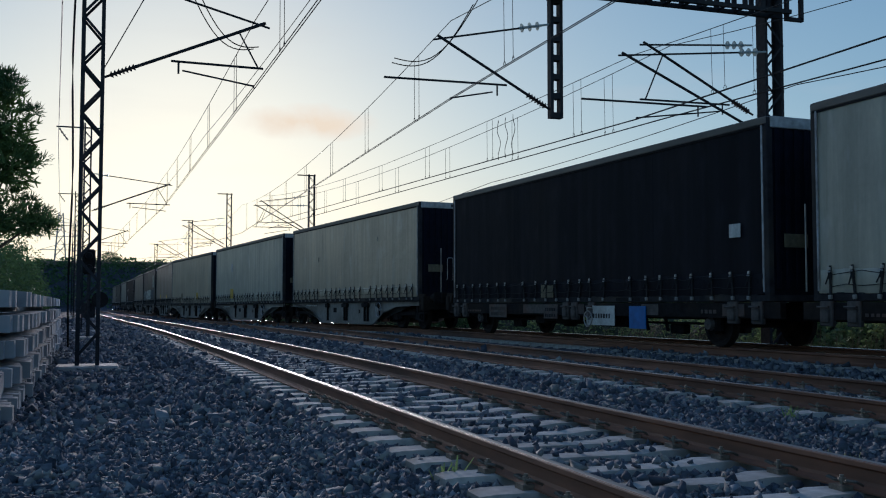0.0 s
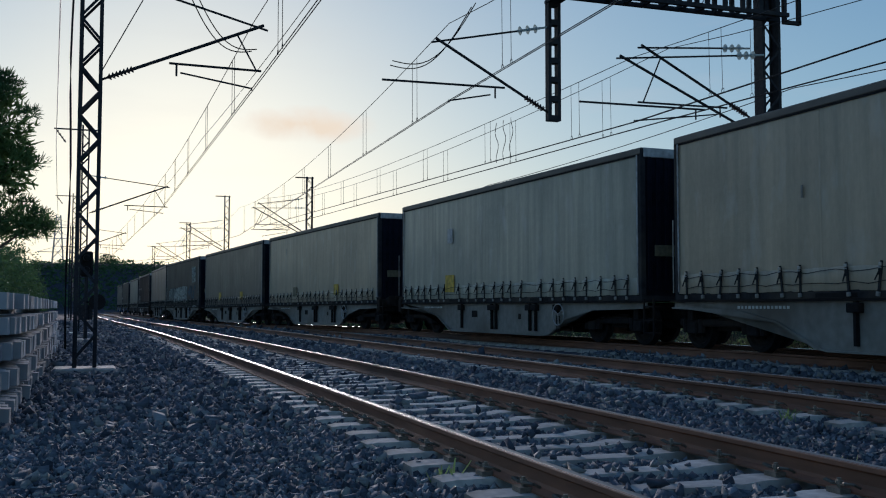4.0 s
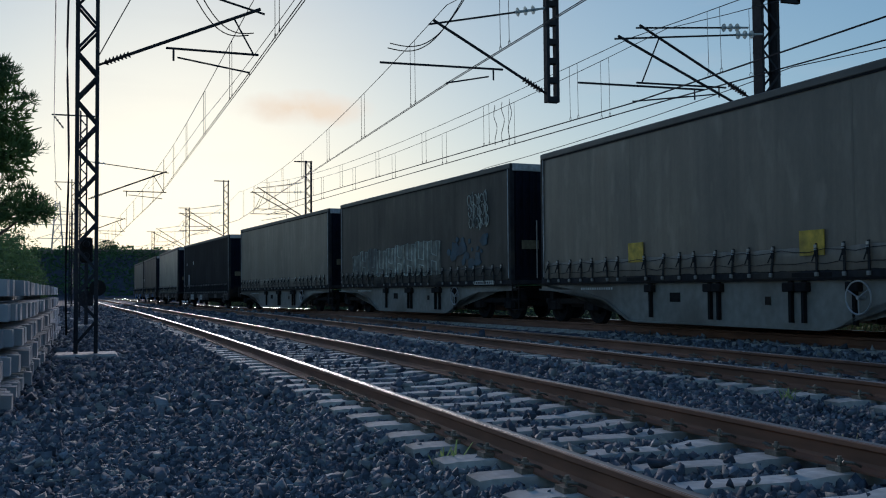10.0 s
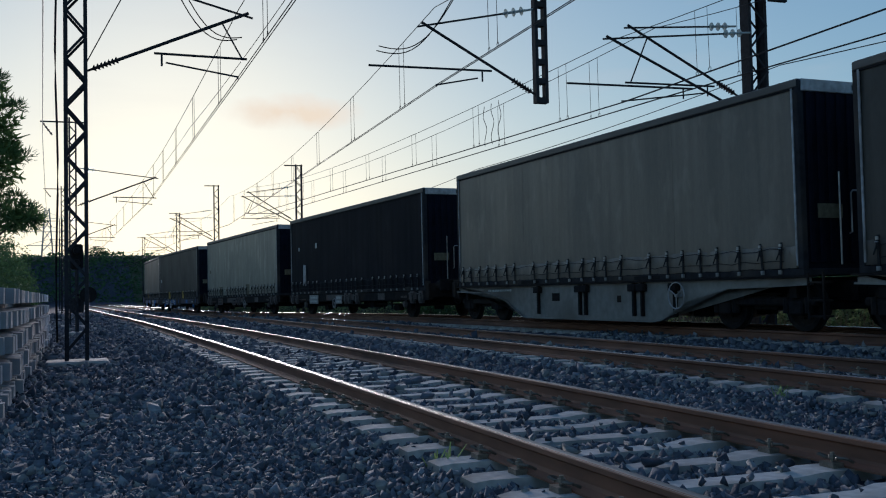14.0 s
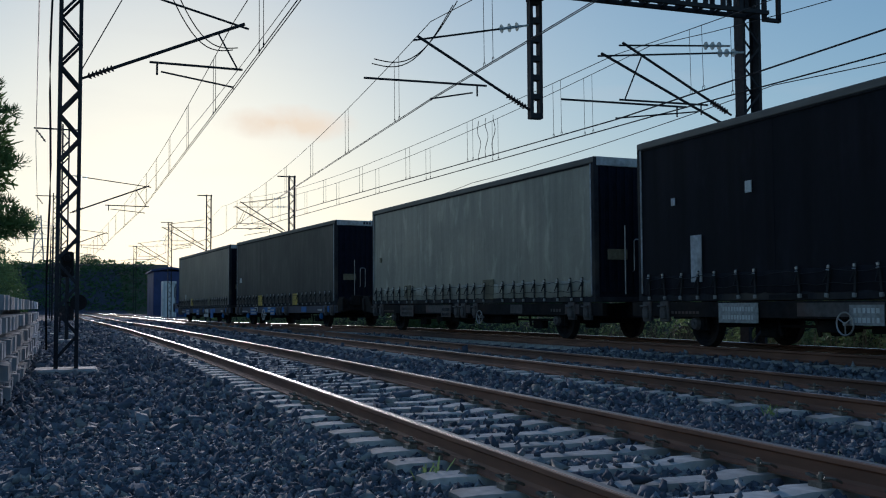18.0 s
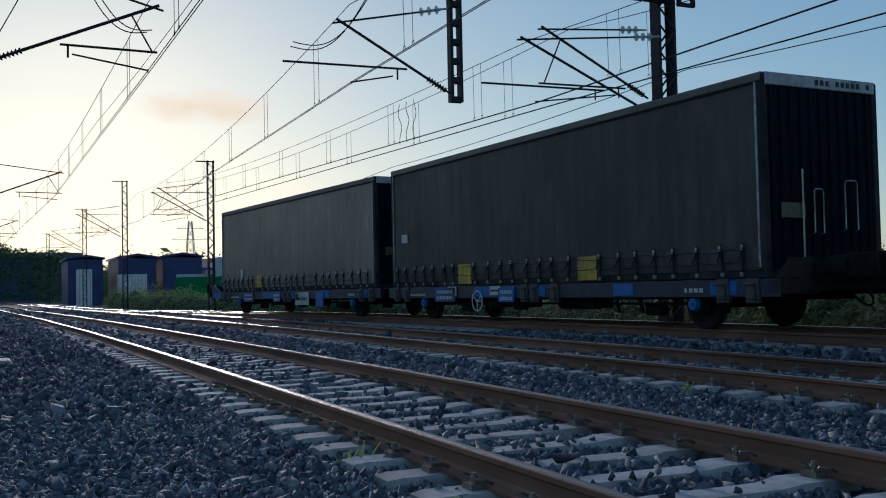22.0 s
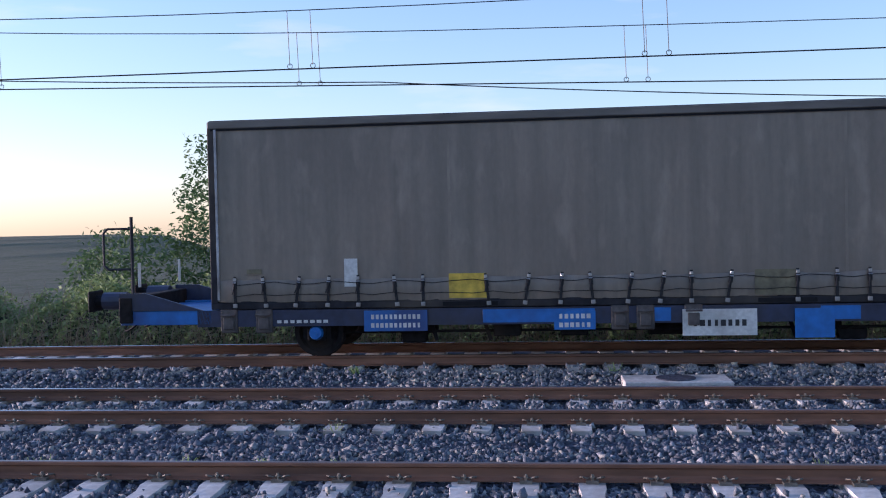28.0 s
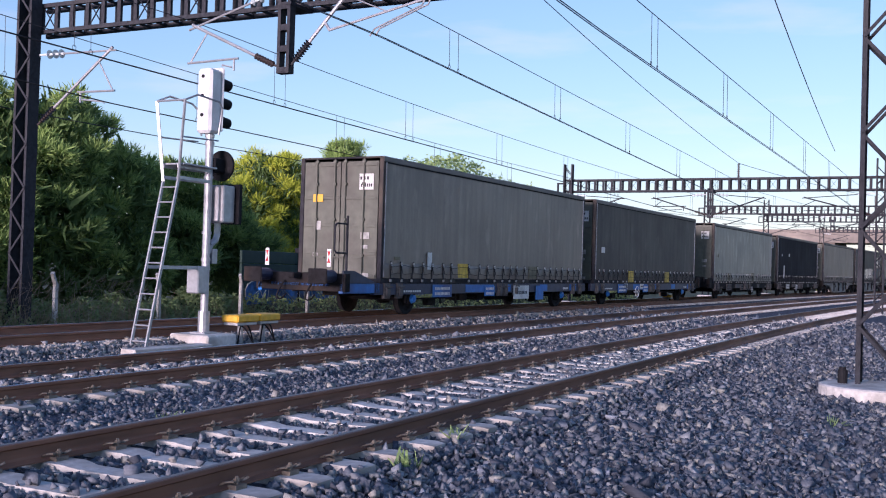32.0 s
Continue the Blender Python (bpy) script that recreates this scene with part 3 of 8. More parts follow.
M_DULL = material("dull_ochre_patch", (0.17, 0.15, 0.09), rough=0.6, scale=9, spread=0.35, bump=0.05)
M_LABEL = material("white_label", (0.62, 0.63, 0.60), rough=0.5, scale=18, spread=0.15, bump=0.02, second=(0.38, 0.37, 0.34), stain=0.7)
M_STICKER = material("dirty_sticker", (0.33, 0.33, 0.31), rough=0.6, scale=14, spread=0.3, bump=0.02, second=(0.18, 0.17, 0.15))
M_PRINT = material("dark_print", (0.03, 0.03, 0.035), rough=0.6, scale=20, spread=0.2, bump=0)
M_SPRAY_WHITE = material("white_spray_paint", (0.58, 0.59, 0.52), rough=0.6, scale=4, spread=0.6, bump=0.02, second=(0.07, 0.07, 0.07))
M_SPRAY_DIM = material("dim_spray_paint", (0.20, 0.20, 0.165), rough=0.6, scale=4, spread=0.6, bump=0.02, second=(0.07, 0.065, 0.06))
M_SPRAY_BLUE = material("blue_spray_paint", (0.03, 0.075, 0.115), rough=0.6, scale=3, spread=0.5, bump=0.02, second=(0.04, 0.07, 0.10))


def curtain_mesh(side):
    """The curtain, closed behind, slack in shallow vertical waves and drawn in at the hem."""
    bm = bmesh.new()
    ys = np.linspace(-BOX_L / 2 + 0.12, BOX_L / 2 - 0.12, 90)
    zs = (BOX_Z0 + 0.13, BOX_Z0 + 0.3, BOX_Z0 + 0.55, 1.9, 2.6, 3.3, BOX_Z1 - 0.12)
    rows = []
    for z in zs:
        low = max(0.0, 1.0 - (z - BOX_Z0) / 0.9)
        mid = math.sin(math.pi * (z - BOX_Z0) / (BOX_Z1 - BOX_Z0))
        rows.append([bm.verts.new((side * (1.252 + 0.007 * mid * math.sin(y * 2.36) + 0.010 * mid * noise.noise((y * 1.3, z * 0.4, side)) + 0.014 * low * math.sin(y * 12.0 + math.sin(y * 3))), y, z)) for y in ys])
    for a, b in zip(rows, rows[1:]):
        for j in range(len(ys) - 1):
            f = bm.faces.new((a[j], b[j], b[j + 1], a[j + 1]))
            f.smooth = True
    edge = [rows[0], rows[-1]]
    backs = [[bm.verts.new((side * 1.2, v.co.y, v.co.z)) for v in (r[0], r[-1])] for r in edge]
    bm.faces.new((rows[0][0], rows[-1][0], backs[1][0], backs[0][0]))
    bm.faces.new((rows[0][-1], rows[-1][-1], backs[1][1], backs[0][1]))
    bm.faces.new((backs[0][0], backs[0][1], backs[1][1], backs[1][0]))
    bmesh.ops.recalc_face_normals(bm, faces=bm.faces)
    return bm


def strap_mesh():
    bm = bmesh.new()
    add_box(bm, -0.012, -0.022, -0.06, 0.004, 0.022, 0.41)
    add_box(bm, -0.03, -0.032, 0.20, 0.004, 0.032, 0.33, 0.006)
    add_bar(bm, (-0.02, 0.0, 0.30), (-0.075, 0.03, 0.12), 0.012, 5)
    return bm


def buckle_mesh():
    bm = bmesh.new()
    add_box(bm, -0.04, -0.026, 0.335, -0.012, 0.026, 0.385, 0.005)
    add_bar(bm, (-0.035, -0.03, 0.31), (-0.035, 0.03, 0.31), 0.01, 5)
    return bm


def seam_mesh(y):
    """A welded upright seam, a little proud of the curtain and not quite straight."""
    bm = bmesh.new()
    zs = np.linspace(BOX_Z0 + 0.15, BOX_Z1 - 0.16, 7)
    for a, b in zip(zs, zs[1:]):
        mid = math.sin(math.pi * ((a + b) / 2 - BOX_Z0) / (BOX_Z1 - BOX_Z0))
        x = -1.252 - 0.007 * mid * math.sin(y * 2.36) - 0.010 * mid * noise.noise((y * 1.3, (a + b) * 0.2, -1.0))
        add_box(bm, x - 0.003, y - 0.02, a, x + 0.01, y + 0.02, b)
    return bm


def hem_mesh():
    """The double layer of cloth along the foot of the curtain, rippled between the straps."""
    bm = bmesh.new()
    ys = np.linspace(-BOX_L / 2 + 0.14, BOX_L / 2 - 0.14, 140)
    rows = []
    for z, out in ((BOX_Z0 + 0.12, 0.016), (BOX_Z0 + 0.135, 0.024), (BOX_Z0 + 0.33, 0.014), (BOX_Z0 + 0.47, 0.020), (BOX_Z0 + 0.485, 0.004)):
        rows.append([bm.verts.new((-1.252 - out - 0.013 * math.sin(y * 11.7 + 1.3 * math.sin(y * 2.1)) - 0.010 * noise.noise((y * 3.1, z * 5.0, 2.0)), y, z + 0.016 * noise.noise((y * 1.7, 4.0, z)))) for y in ys])
    for a, b in zip(rows, rows[1:]):
        for j in range(len(ys) - 1):
            bm.faces.new((a[j], b[j], b[j + 1], a[j + 1])).smooth = True
    bmesh.ops.recalc_face_normals(bm, faces=bm.faces)
    return bm


def hook_mesh():
    bm = bmesh.new()
    add_box(bm, -0.03, -0.035, -0.11, 0.006, 0.035, -0.045, 0.005)
    return bm


def end_wall_mesh(y, out):
    """A steel end wall pressed in upright ribs."""
    bm = bmesh.new()
    add_box(bm, -1.15, min(y, y - out * 0.05), BOX_Z0 + 0.1, 1.15, max(y, y - out * 0.05), BOX_Z1 - 0.1)
    return bm


def door_mesh():
    """One leaf, hinged at x = 0, reaching to x = 1.13, seen from +y."""
    bm = bmesh.new()
    add_box(bm, 0.01, 0.0, BOX_Z0 + 0.1, 1.125, 0.045, BOX_Z1 - 0.12)
    return bm


def rod_mesh():
    bm = bmesh.new()
    add_bar(bm, (0, 0.09, BOX_Z0 + 0.05), (0, 0.09, BOX_Z1 - 0.06), 0.018, 6)
    for z in (BOX_Z0 + 0.12, 1.5, 2.4, 3.3, BOX_Z1 - 0.12):
        add_box(bm, -0.045, 0.055, z - 0.03, 0.045, 0.11, z + 0.03)
    add_beam(bm, (0, 0.10, 1.45), (0.3, 0.10, 1.43), 0.02, 0.04)
    return bm


def board(bm, x, y, z, w, h, thick=0.012):
    """A flat board on the side facing -x, its middle at y, z."""
    add_box(bm, x - thick, y - w / 2, z - h / 2, x, y + w / 2, z + h / 2)


def writing_bars(bm, x, y, z, w, h, n):
    """Small bars in place of writing, on the side facing -x."""
    step = w / n
    for k in range(n):
        board(bm, x, y - w / 2 + (k + 0.5) * step, z, step * random.uniform(0.45, 0.75), h, 0.004)


def build_container():
    box = thing("freight_container", Matrix(), "curtain-sided container", "container", "containers on the train")
    base = bmesh.new()
    add_box(base, -1.27, -BOX_L / 2, BOX_Z0, 1.27, BOX_L / 2, BOX_Z0 + 0.11, 0.01)
    add_box(base, -1.262, -BOX_L / 2 + 0.3, BOX_Z0 + 0.11, 1.262, BOX_L / 2 - 0.3, BOX_Z0 + 0.135)
    base_frame = part("base_frame", base, M_BOXFRAME, box)
    for y in (-2.5, 2.5):
        add = bmesh.new()
        add_box(add, -1.274, y - 0.45, BOX_Z0 + 0.02, -1.268, y + 0.45, BOX_Z0 + 0.09)
        part("fork_pocket", add, M_BLACK, base_frame)
    part("roof", boxed(-1.26, -BOX_L / 2 + 0.02, BOX_Z1 - 0.05, 1.26, BOX_L / 2 - 0.02, BOX_Z1, 0.02), M_BOXFRAME, box)
    for side in (-1, 1):
        part("top_rail", boxed(*sorted((side * 1.2, side * 1.275))[:1], -BOX_L / 2 + 0.01, BOX_Z1 - 0.14, sorted((side * 1.2, side * 1.275))[1], BOX_L / 2 - 0.01, BOX_Z1 - 0.012, 0.012), M_TOPRAIL if side < 0 else M_BOXFRAME, box)
        for end in (-1, 1):
            y = end * (BOX_L / 2 - 0.06)
            post = part("corner_post", boxed(min(side * 1.15, side * 1.27), y - 0.06, BOX_Z0 + 0.1, max(side * 1.15, side * 1.27), y + 0.06, BOX_Z1 - 0.02, 0.012), M_BOXFRAME, box)
            strip = part("edge_strip", boxed(min(side * 1.262, side * 1.278), y - end * 0.075 - 0.02, BOX_Z0 + 0.16, max(side * 1.262, side * 1.278), y - end * 0.075 + 0.02, BOX_Z1 - 0.15), M_BOXEDGE, post, "pale worn metal strip")
    # Black strip put in for the shadow line below the top rail.
    part("rail_slot", boxed(-1.272, -BOX_L / 2 + 0.06, BOX_Z1 - 0.175, -1.21, BOX_L / 2 - 0.06, BOX_Z1 - 0.142), M_BLACK, box, "black strip for the shadow gap below the top rail")
    part("curtain", curtain_mesh(-1), C_DARK, box)
    part("curtain_hem", hem_mesh(), C_DARK, box)
    seams = random.Random(12)
    for y in (-3.4, 2.75):
        part("curtain_seam", seam_mesh(y + seams.uniform(-0.2, 0.2)), C_DARK, box)
    part("curtain", curtain_mesh(1), C_DARK, box)
    wall = part("front_wall", end_wall_mesh(-BOX_L / 2 + 0.03, -1), M_ENDWALL, box)
    rib = part("rib", boxed(-0.05, -0.005, BOX_Z0 + 0.2, 0.05, 0.03, BOX_Z1 - 0.2, 0.012), M_ENDWALL, wall)
    rib.matrix_basis = pose(-1.05, -BOX_L / 2, 0)
    for k in range(1, 11):
        share(rib, pose(-1.05 + k * 0.21, -BOX_L / 2, 0), wall)
    head = bmesh.new()
    add_box(head, -1.2, -BOX_L / 2 - 0.02, BOX_Z1 - 0.2, 1.2, -BOX_L / 2 + 0.04, BOX_Z1 - 0.005, 0.01)
    part("front_header", head, M_BOXEDGE, box, "pale grey front header beam")
    marks = bmesh.new()
    for k in (0, 1, 2, 4, 5, 6, 7, 8, 10):
        add_box(marks, -0.15 + k * 0.115, -BOX_L / 2 - 0.024, BOX_Z1 - 0.145, -0.075 + k * 0.115, -BOX_L / 2 - 0.018, BOX_Z1 - 0.06)
    part("header_print", marks, M_PRINT, box, "dark printed bars on the header")["kind"] = "stuff"
    for x, w, z0, z1 in ((-0.2, 0.2, 1.5, 2.2), (0.52, 0.28, 1.55, 2.35)):
        bm = bmesh.new()
        y = -BOX_L / 2 - 0.07
        add_cable(bm, [(x - w / 2, y + 0.06, z0), (x - w / 2, y, z0 + 0.02), (x - w / 2, y, z1 - 0.04), (x - w / 2 + 0.04, y, z1), (x + w / 2 - 0.04, y, z1), (x + w / 2, y, z1 - 0.04), (x + w / 2, y, z0 + 0.02), (x + w / 2, y + 0.06, z0)], 0.013, 6)
        part("hand_hoop", bm, M_BUCKLE, wall, "thin steel hand hoop")
    bm = bmesh.new()
    add_bar(bm, (-0.52, -BOX_L / 2 - 0.05, 1.0), (-0.52, -BOX_L / 2 - 0.05, 2.5), 0.016, 6)
    part("upright_rod", bm, M_BUCKLE, wall)
    sign = bmesh.new()
    add_box(sign, -0.95, -BOX_L / 2 - 0.03, 1.75, -0.45, -BOX_L / 2 - 0.012, 1.98)
    part("front_sign", sign, M_DULL, box, "dull yellow warning plate")
    # rear doors
    for side in (-1, 1):
        door = part("door", door_mesh(), M_DOOR, box)
        door.matrix_basis = pose(-1.14, BOX_L / 2 - 0.05, 0) if side < 0 else Matrix.Translation((1.14, BOX_L / 2 - 0.05, 0)) @ Matrix.Diagonal((-1, 1, 1, 1))
        for z in (BOX_Z0 + 0.16, 1.55, 2.25, 2.95, BOX_Z1 - 0.2):
            part("door_rib", boxed(0.04, 0.044, z - 0.04, 1.10, 0.065, z + 0.04, 0.006), M_DOOR, door)
        for x in (0.42, 0.98):
            rod = part("lock_rod", rod_mesh(), M_DOOR, door)
            rod.matrix_basis = pose(x, 0, 0)
    label = bmesh.new()
    add_box(label, -1.0, BOX_L / 2 + 0.012, 3.15, -0.58, BOX_L / 2 + 0.022, 3.55)
    label_ob = part("name_board", label, M_LABEL, box, "white board with dark marks")
    marks = bmesh.new()
    for k in range(3):
        add_box(marks, -0.86 + k * 0.1, BOX_L / 2 + 0.022, 3.4, -0.80 + k * 0.1, BOX_L / 2 + 0.026, 3.48)
    for k in range(6):
        add_box(marks, -0.96 + k * 0.06, BOX_L / 2 + 0.022, 3.22, -0.92 + k * 0.06, BOX_L / 2 + 0.026, 3.30)
    part("print", marks, M_PRINT, label_ob)["kind"] = "stuff"
    for x, z, w, h, mat, text in ((0.68, 2.95, 0.38, 0.26, M_YELLOW, "yellow warning plate"), (0.68, 1.02, 0.38, 0.16, M_YELLOW, "yellow warning plate"), (0.66, 2.25, 0.22, 0.30, M_STICKER, ""), (-0.78, 2.0, 0.34, 0.22, M_STICKER, ""), (-0.78, 1.72, 0.24, 0.12, M_STICKER, ""), (-0.8, 1.02, 0.30, 0.12, M_STICKER, ""), (0.72, 1.5, 0.2, 0.12, M_STICKER, "")):
        bm = bmesh.new()
        w, h = w * 0.8, h * 0.75
        add_box(bm, x - w / 2, BOX_L / 2 + 0.012, z - h / 2, x + w / 2, BOX_L / 2 + 0.022, z + h / 2)
        part("door_label", bm, mat, box, text)
    # straps along the hem
    strap = hook = None
    for k in range(25):
        y = -BOX_L / 2 + 0.45 + k * 0.535 + random.uniform(-0.06, 0.06)
        if k in (8, 17):
            continue
        m = pose(-1.290, y, BOX_Z0 + 0.14, random.choice((0, 0, 0, 4, -6, 9)), 0, 0)
        if strap is None:
            strap = part("strap", strap_mesh(), M_STRAP, box)
            strap.matrix_basis = m
            hook = part("hook", hook_mesh(), M_STICKER, strap, "pale steel hook")
            buckle = part("buckle", buckle_mesh(), M_BUCKLE, strap, "worn steel buckle")
        else:
            s = share(strap, m, box)
            share(hook, Matrix(), s)
            share(buckle, Matrix(), s)
    for z, wave, seed in ((0.43, 0.028, 1.9), (0.24, 0.02, 2.7)):
        cord = bmesh.new()
        add_cable(cord, [(-1.302, -BOX_L / 2 + 0.4 + k * 0.33, BOX_Z0 + z + wave * math.sin(k * seed)) for k in range(40)], 0.006, 4)
        part("tie_cord", cord, M_STRAP, box)
    return box


CURTAINS = (C_DARK, C_TAN, C_GREEN, C_BLACK, C_TAN, C_GREEN, C_TAN, C_BROWN, C_DARK, C_BROWN, C_BLACK, C_PALE, C_DARK, C_BROWN)
LABELS = {C_DARK: "dark grey curtain-sided freight container on a wagon", C_BLACK: "almost black curtain-sided freight container on a wagon", C_BROWN: "brown-grey curtain-sided freight container with bottom straps", C_TAN: "tan-grey weathered curtain-sided freight container on a wagon", C_GREEN: "greenish-grey streaked curtain-sided freight container on a wagon", C_PALE: "pale grey dirty curtain-sided freight container on a wagon"}
GREY_WAGONS = range(4, 10)
RAISE = 0.08
PATCHES = {
    5: ((2.9, 1.39, 0.62, 0.5, M_PATCH), (2.88, 2.78, 0.36, 0.42, M_BOXEDGE)),
    6: ((-2.51, 1.40, 0.5, 0.4, M_PATCH), (2.74, 1.40, 0.5, 0.4, M_DULL), (4.0, 3.2, 0.05, 0.3, M_STICKER)),
    7: ((-2.54, 1.39, 0.55, 0.4, M_PATCH), (2.58, 1.43, 0.55, 0.4, M_PATCH)),
    11: ((-1.81, 1.19, 0.6, 0.5, M_DULL), (3.69, 1.2, 0.5, 0.4, M_DULL), (6.02, 2.28, 0.16, 0.16, M_DULL)),
    12: ((2.71, 1.1, 0.62, 0.46, M_PATCH), (-2.22, 1.1, 0.62, 0.46, M_PATCH), (6.0, 2.1, 0.34, 0.22, M_LABEL)),
    13: ((-2.31, 1.17, 0.62, 0.4, M_DULL), (2.53, 1.18, 0.62, 0.4, M_PATCH), (4.46, 1.42, 0.22, 0.46, M_LABEL), (6.1, 1.46, 0.25, 0.08, M_DULL)),
    10: ((4.9, 1.6, 0.32, 0.85, M_BOXEDGE), (3.4, 2.75, 0.16, 0.2, M_LABEL), (5.6, 2.7, 0.12, 0.14, M_BOXEDGE)),
    3: ((-6.0, 2.08, 0.3, 0.24, M_LABEL), (1.0, 1.1, 0.6, 0.3, M_DULL)),
    4: ((3.2, 2.55, 0.04, 0.2, M_STICKER), (-3.3, 3.0, 0.05, 0.16, M_STICKER)),
}


def set_material(ob, mat):
    ob.material_slots[0].link = "OBJECT"
    ob.material_slots[0].material = mat


boxes = []
first_box = build_container()
for k, u in enumerate(PLACE):
    box = first_box if k == 0 else copy_thing(first_box, Matrix())
    for child in box.children:
        if child.name.startswith("curtain"):
            set_material(child, CURTAINS[k])
    box["label"] = LABELS[CURTAINS[k]]
    boxes.append(box)
for k, marks in PATCHES.items():
    for y, z, w, h, mat in marks:
        bm = bmesh.new()
        board(bm, -1.276, y, z, w, h, 0.016)
        part("patch", bm, mat, boxes[k], {M_PATCH: "faded yellow fabric patch", M_LABEL: "white sticker"}.get(mat, "dull repair patch"))


def spray_letters(seed):
    """Blocky sprayed letter shapes in a row, unreadable: dim fills and thin pale outlines."""
    rnd = random.Random(seed)
    fill, line = bmesh.new(), bmesh.new()
    y = 5.4
    for k in range(9):
        w, h = rnd.uniform(0.72, 1.0), rnd.uniform(0.75, 0.95) + k * 0.03
        z0 = 1.2 + rnd.uniform(-0.04, 0.06)
        board(fill, -1.271, y - w / 2, z0 + h / 2, w * 0.9, h, 0.003)
        bar = w * 0.3
        mid = z0 + h * rnd.choice((0.35, 0.5, 0.62))
        pts = [(y, z0), (y, z0 + h), (y - bar, z0 + h * 1.03), (y - bar, mid), (y - w + bar, mid - 0.05), (y - w + bar, z0 + h), (y - w, z0 + h * 0.97), (y - w, z0), (y - w + bar, z0 - 0.02), (y - w + bar, mid - 0.25), (y - bar, mid - 0.2), (y - bar, z0), (y, z0)]
        add_cable(line, [(-1.276, py + rnd.uniform(-0.02, 0.02), pz + rnd.uniform(-0.02, 0.02)) for py, pz in pts], 0.022, 4)
        y -= w * 1.04
    return fill, line


def spray_scribble(seed):
    """A rough tag of small looped letters in three rows, unreadable."""
    rnd = random.Random(seed)
    bm = bmesh.new()
    for row in range(3):
        for k in range(6):
            y, z = -4.42 - 0.05 * row - k * 0.2, 3.2 - row * 0.32 + 0.04 * math.sin(k * 1.7)
            a0, turns, w, h = rnd.uniform(0, 6), rnd.uniform(0.75, 1.25), rnd.uniform(0.06, 0.10), rnd.uniform(0.11, 0.16)
            pts = [(-1.276, y + w * math.cos(a0 + u * math.tau * turns) * (1 + 0.2 * rnd.random()), z + h * math.sin(a0 + u * math.tau * turns)) for u in np.linspace(0, 1, 9)]
            add_cable(bm, pts, 0.013, 4)
            if k % 2:
                add_cable(bm, [(-1.276, y + rnd.uniform(-0.05, 0.05), z + 0.19), (-1.276, y + rnd.uniform(-0.05, 0.05), z - 0.19)], 0.012, 4)
    return bm


def spray_blot():
    """Cloudy sprayed blue: many small ragged dabs along a band."""
    rnd = random.Random(9)
    bm = bmesh.new()
    for k in range(30):
        y, z, r = -2.9 - 2.6 * rnd.random(), 1.42 + 0.75 * rnd.random() ** 1.4, rnd.uniform(0.07, 0.24)
        f0 = [bm.verts.new((-1.2735 - 0.00008 * k, y + r * math.cos(a) * rnd.uniform(0.7, 1.2), z + r * 0.8 * math.sin(a) * rnd.uniform(0.7, 1.2))) for a in np.linspace(0, math.tau, 11)[:-1]]
        f1 = [bm.verts.new((-1.262, v.co.y, v.co.z)) for v in f0]
        bm.faces.new(f0)
        for a in range(10):
            bm.faces.new((f0[a], f1[a], f1[(a + 1) % 10], f0[(a + 1) % 10]))
    return bm


fill, line = spray_letters(4)
part("graffiti", fill, M_SPRAY_DIM, boxes[8], "dim sprayed letter fills")["kind"] = "stuff"
part("graffiti", line, M_SPRAY_WHITE, boxes[8], "thin pale sprayed outlines")["kind"] = "stuff"
part("graffiti", spray_scribble(5), M_SPRAY_WHITE, boxes[8], "thin white sprayed scribble")["kind"] = "stuff"
part("graffiti", spray_blot(), M_SPRAY_BLUE, boxes[8], "smudged blue graffiti")["kind"] = "stuff"
bm = bmesh.new()
board(bm, -1.271, -5.3, BOX_Z0 + 0.06, 1.2, 0.10, 0.006)
plate = part("plate", bm, M_LABEL, boxes[8], "pale plate with dark printed bars")
bm = bmesh.new()
writing_bars(bm, -1.277, -5.3, BOX_Z0 + 0.06, 1.0, 0.06, 9)
part("lettering", bm, M_PRINT, plate)["kind"] = "stuff"
boxes[8]["label"] = "dark curtain-sided freight container with white and blue graffiti"


# ---- the wagons ----
WHEEL_R = 0.42
M_NAVY = material("wagon_navy", (0.022, 0.032, 0.07), rough=0.5, scale=6, spread=0.3, bump=0.08, second=(0.04, 0.04, 0.05))
M_SEAT = material("seat_grey_brown", (0.085, 0.075, 0.07), rough=0.7, scale=9, spread=0.4, bump=0.15, second=(0.12, 0.06, 0.04))


def wheelset_mesh():
    bm = bmesh.new()
    add_bar(bm, (-1.02, 0, 0), (1.02, 0, 0), 0.08, 10)
    return bm


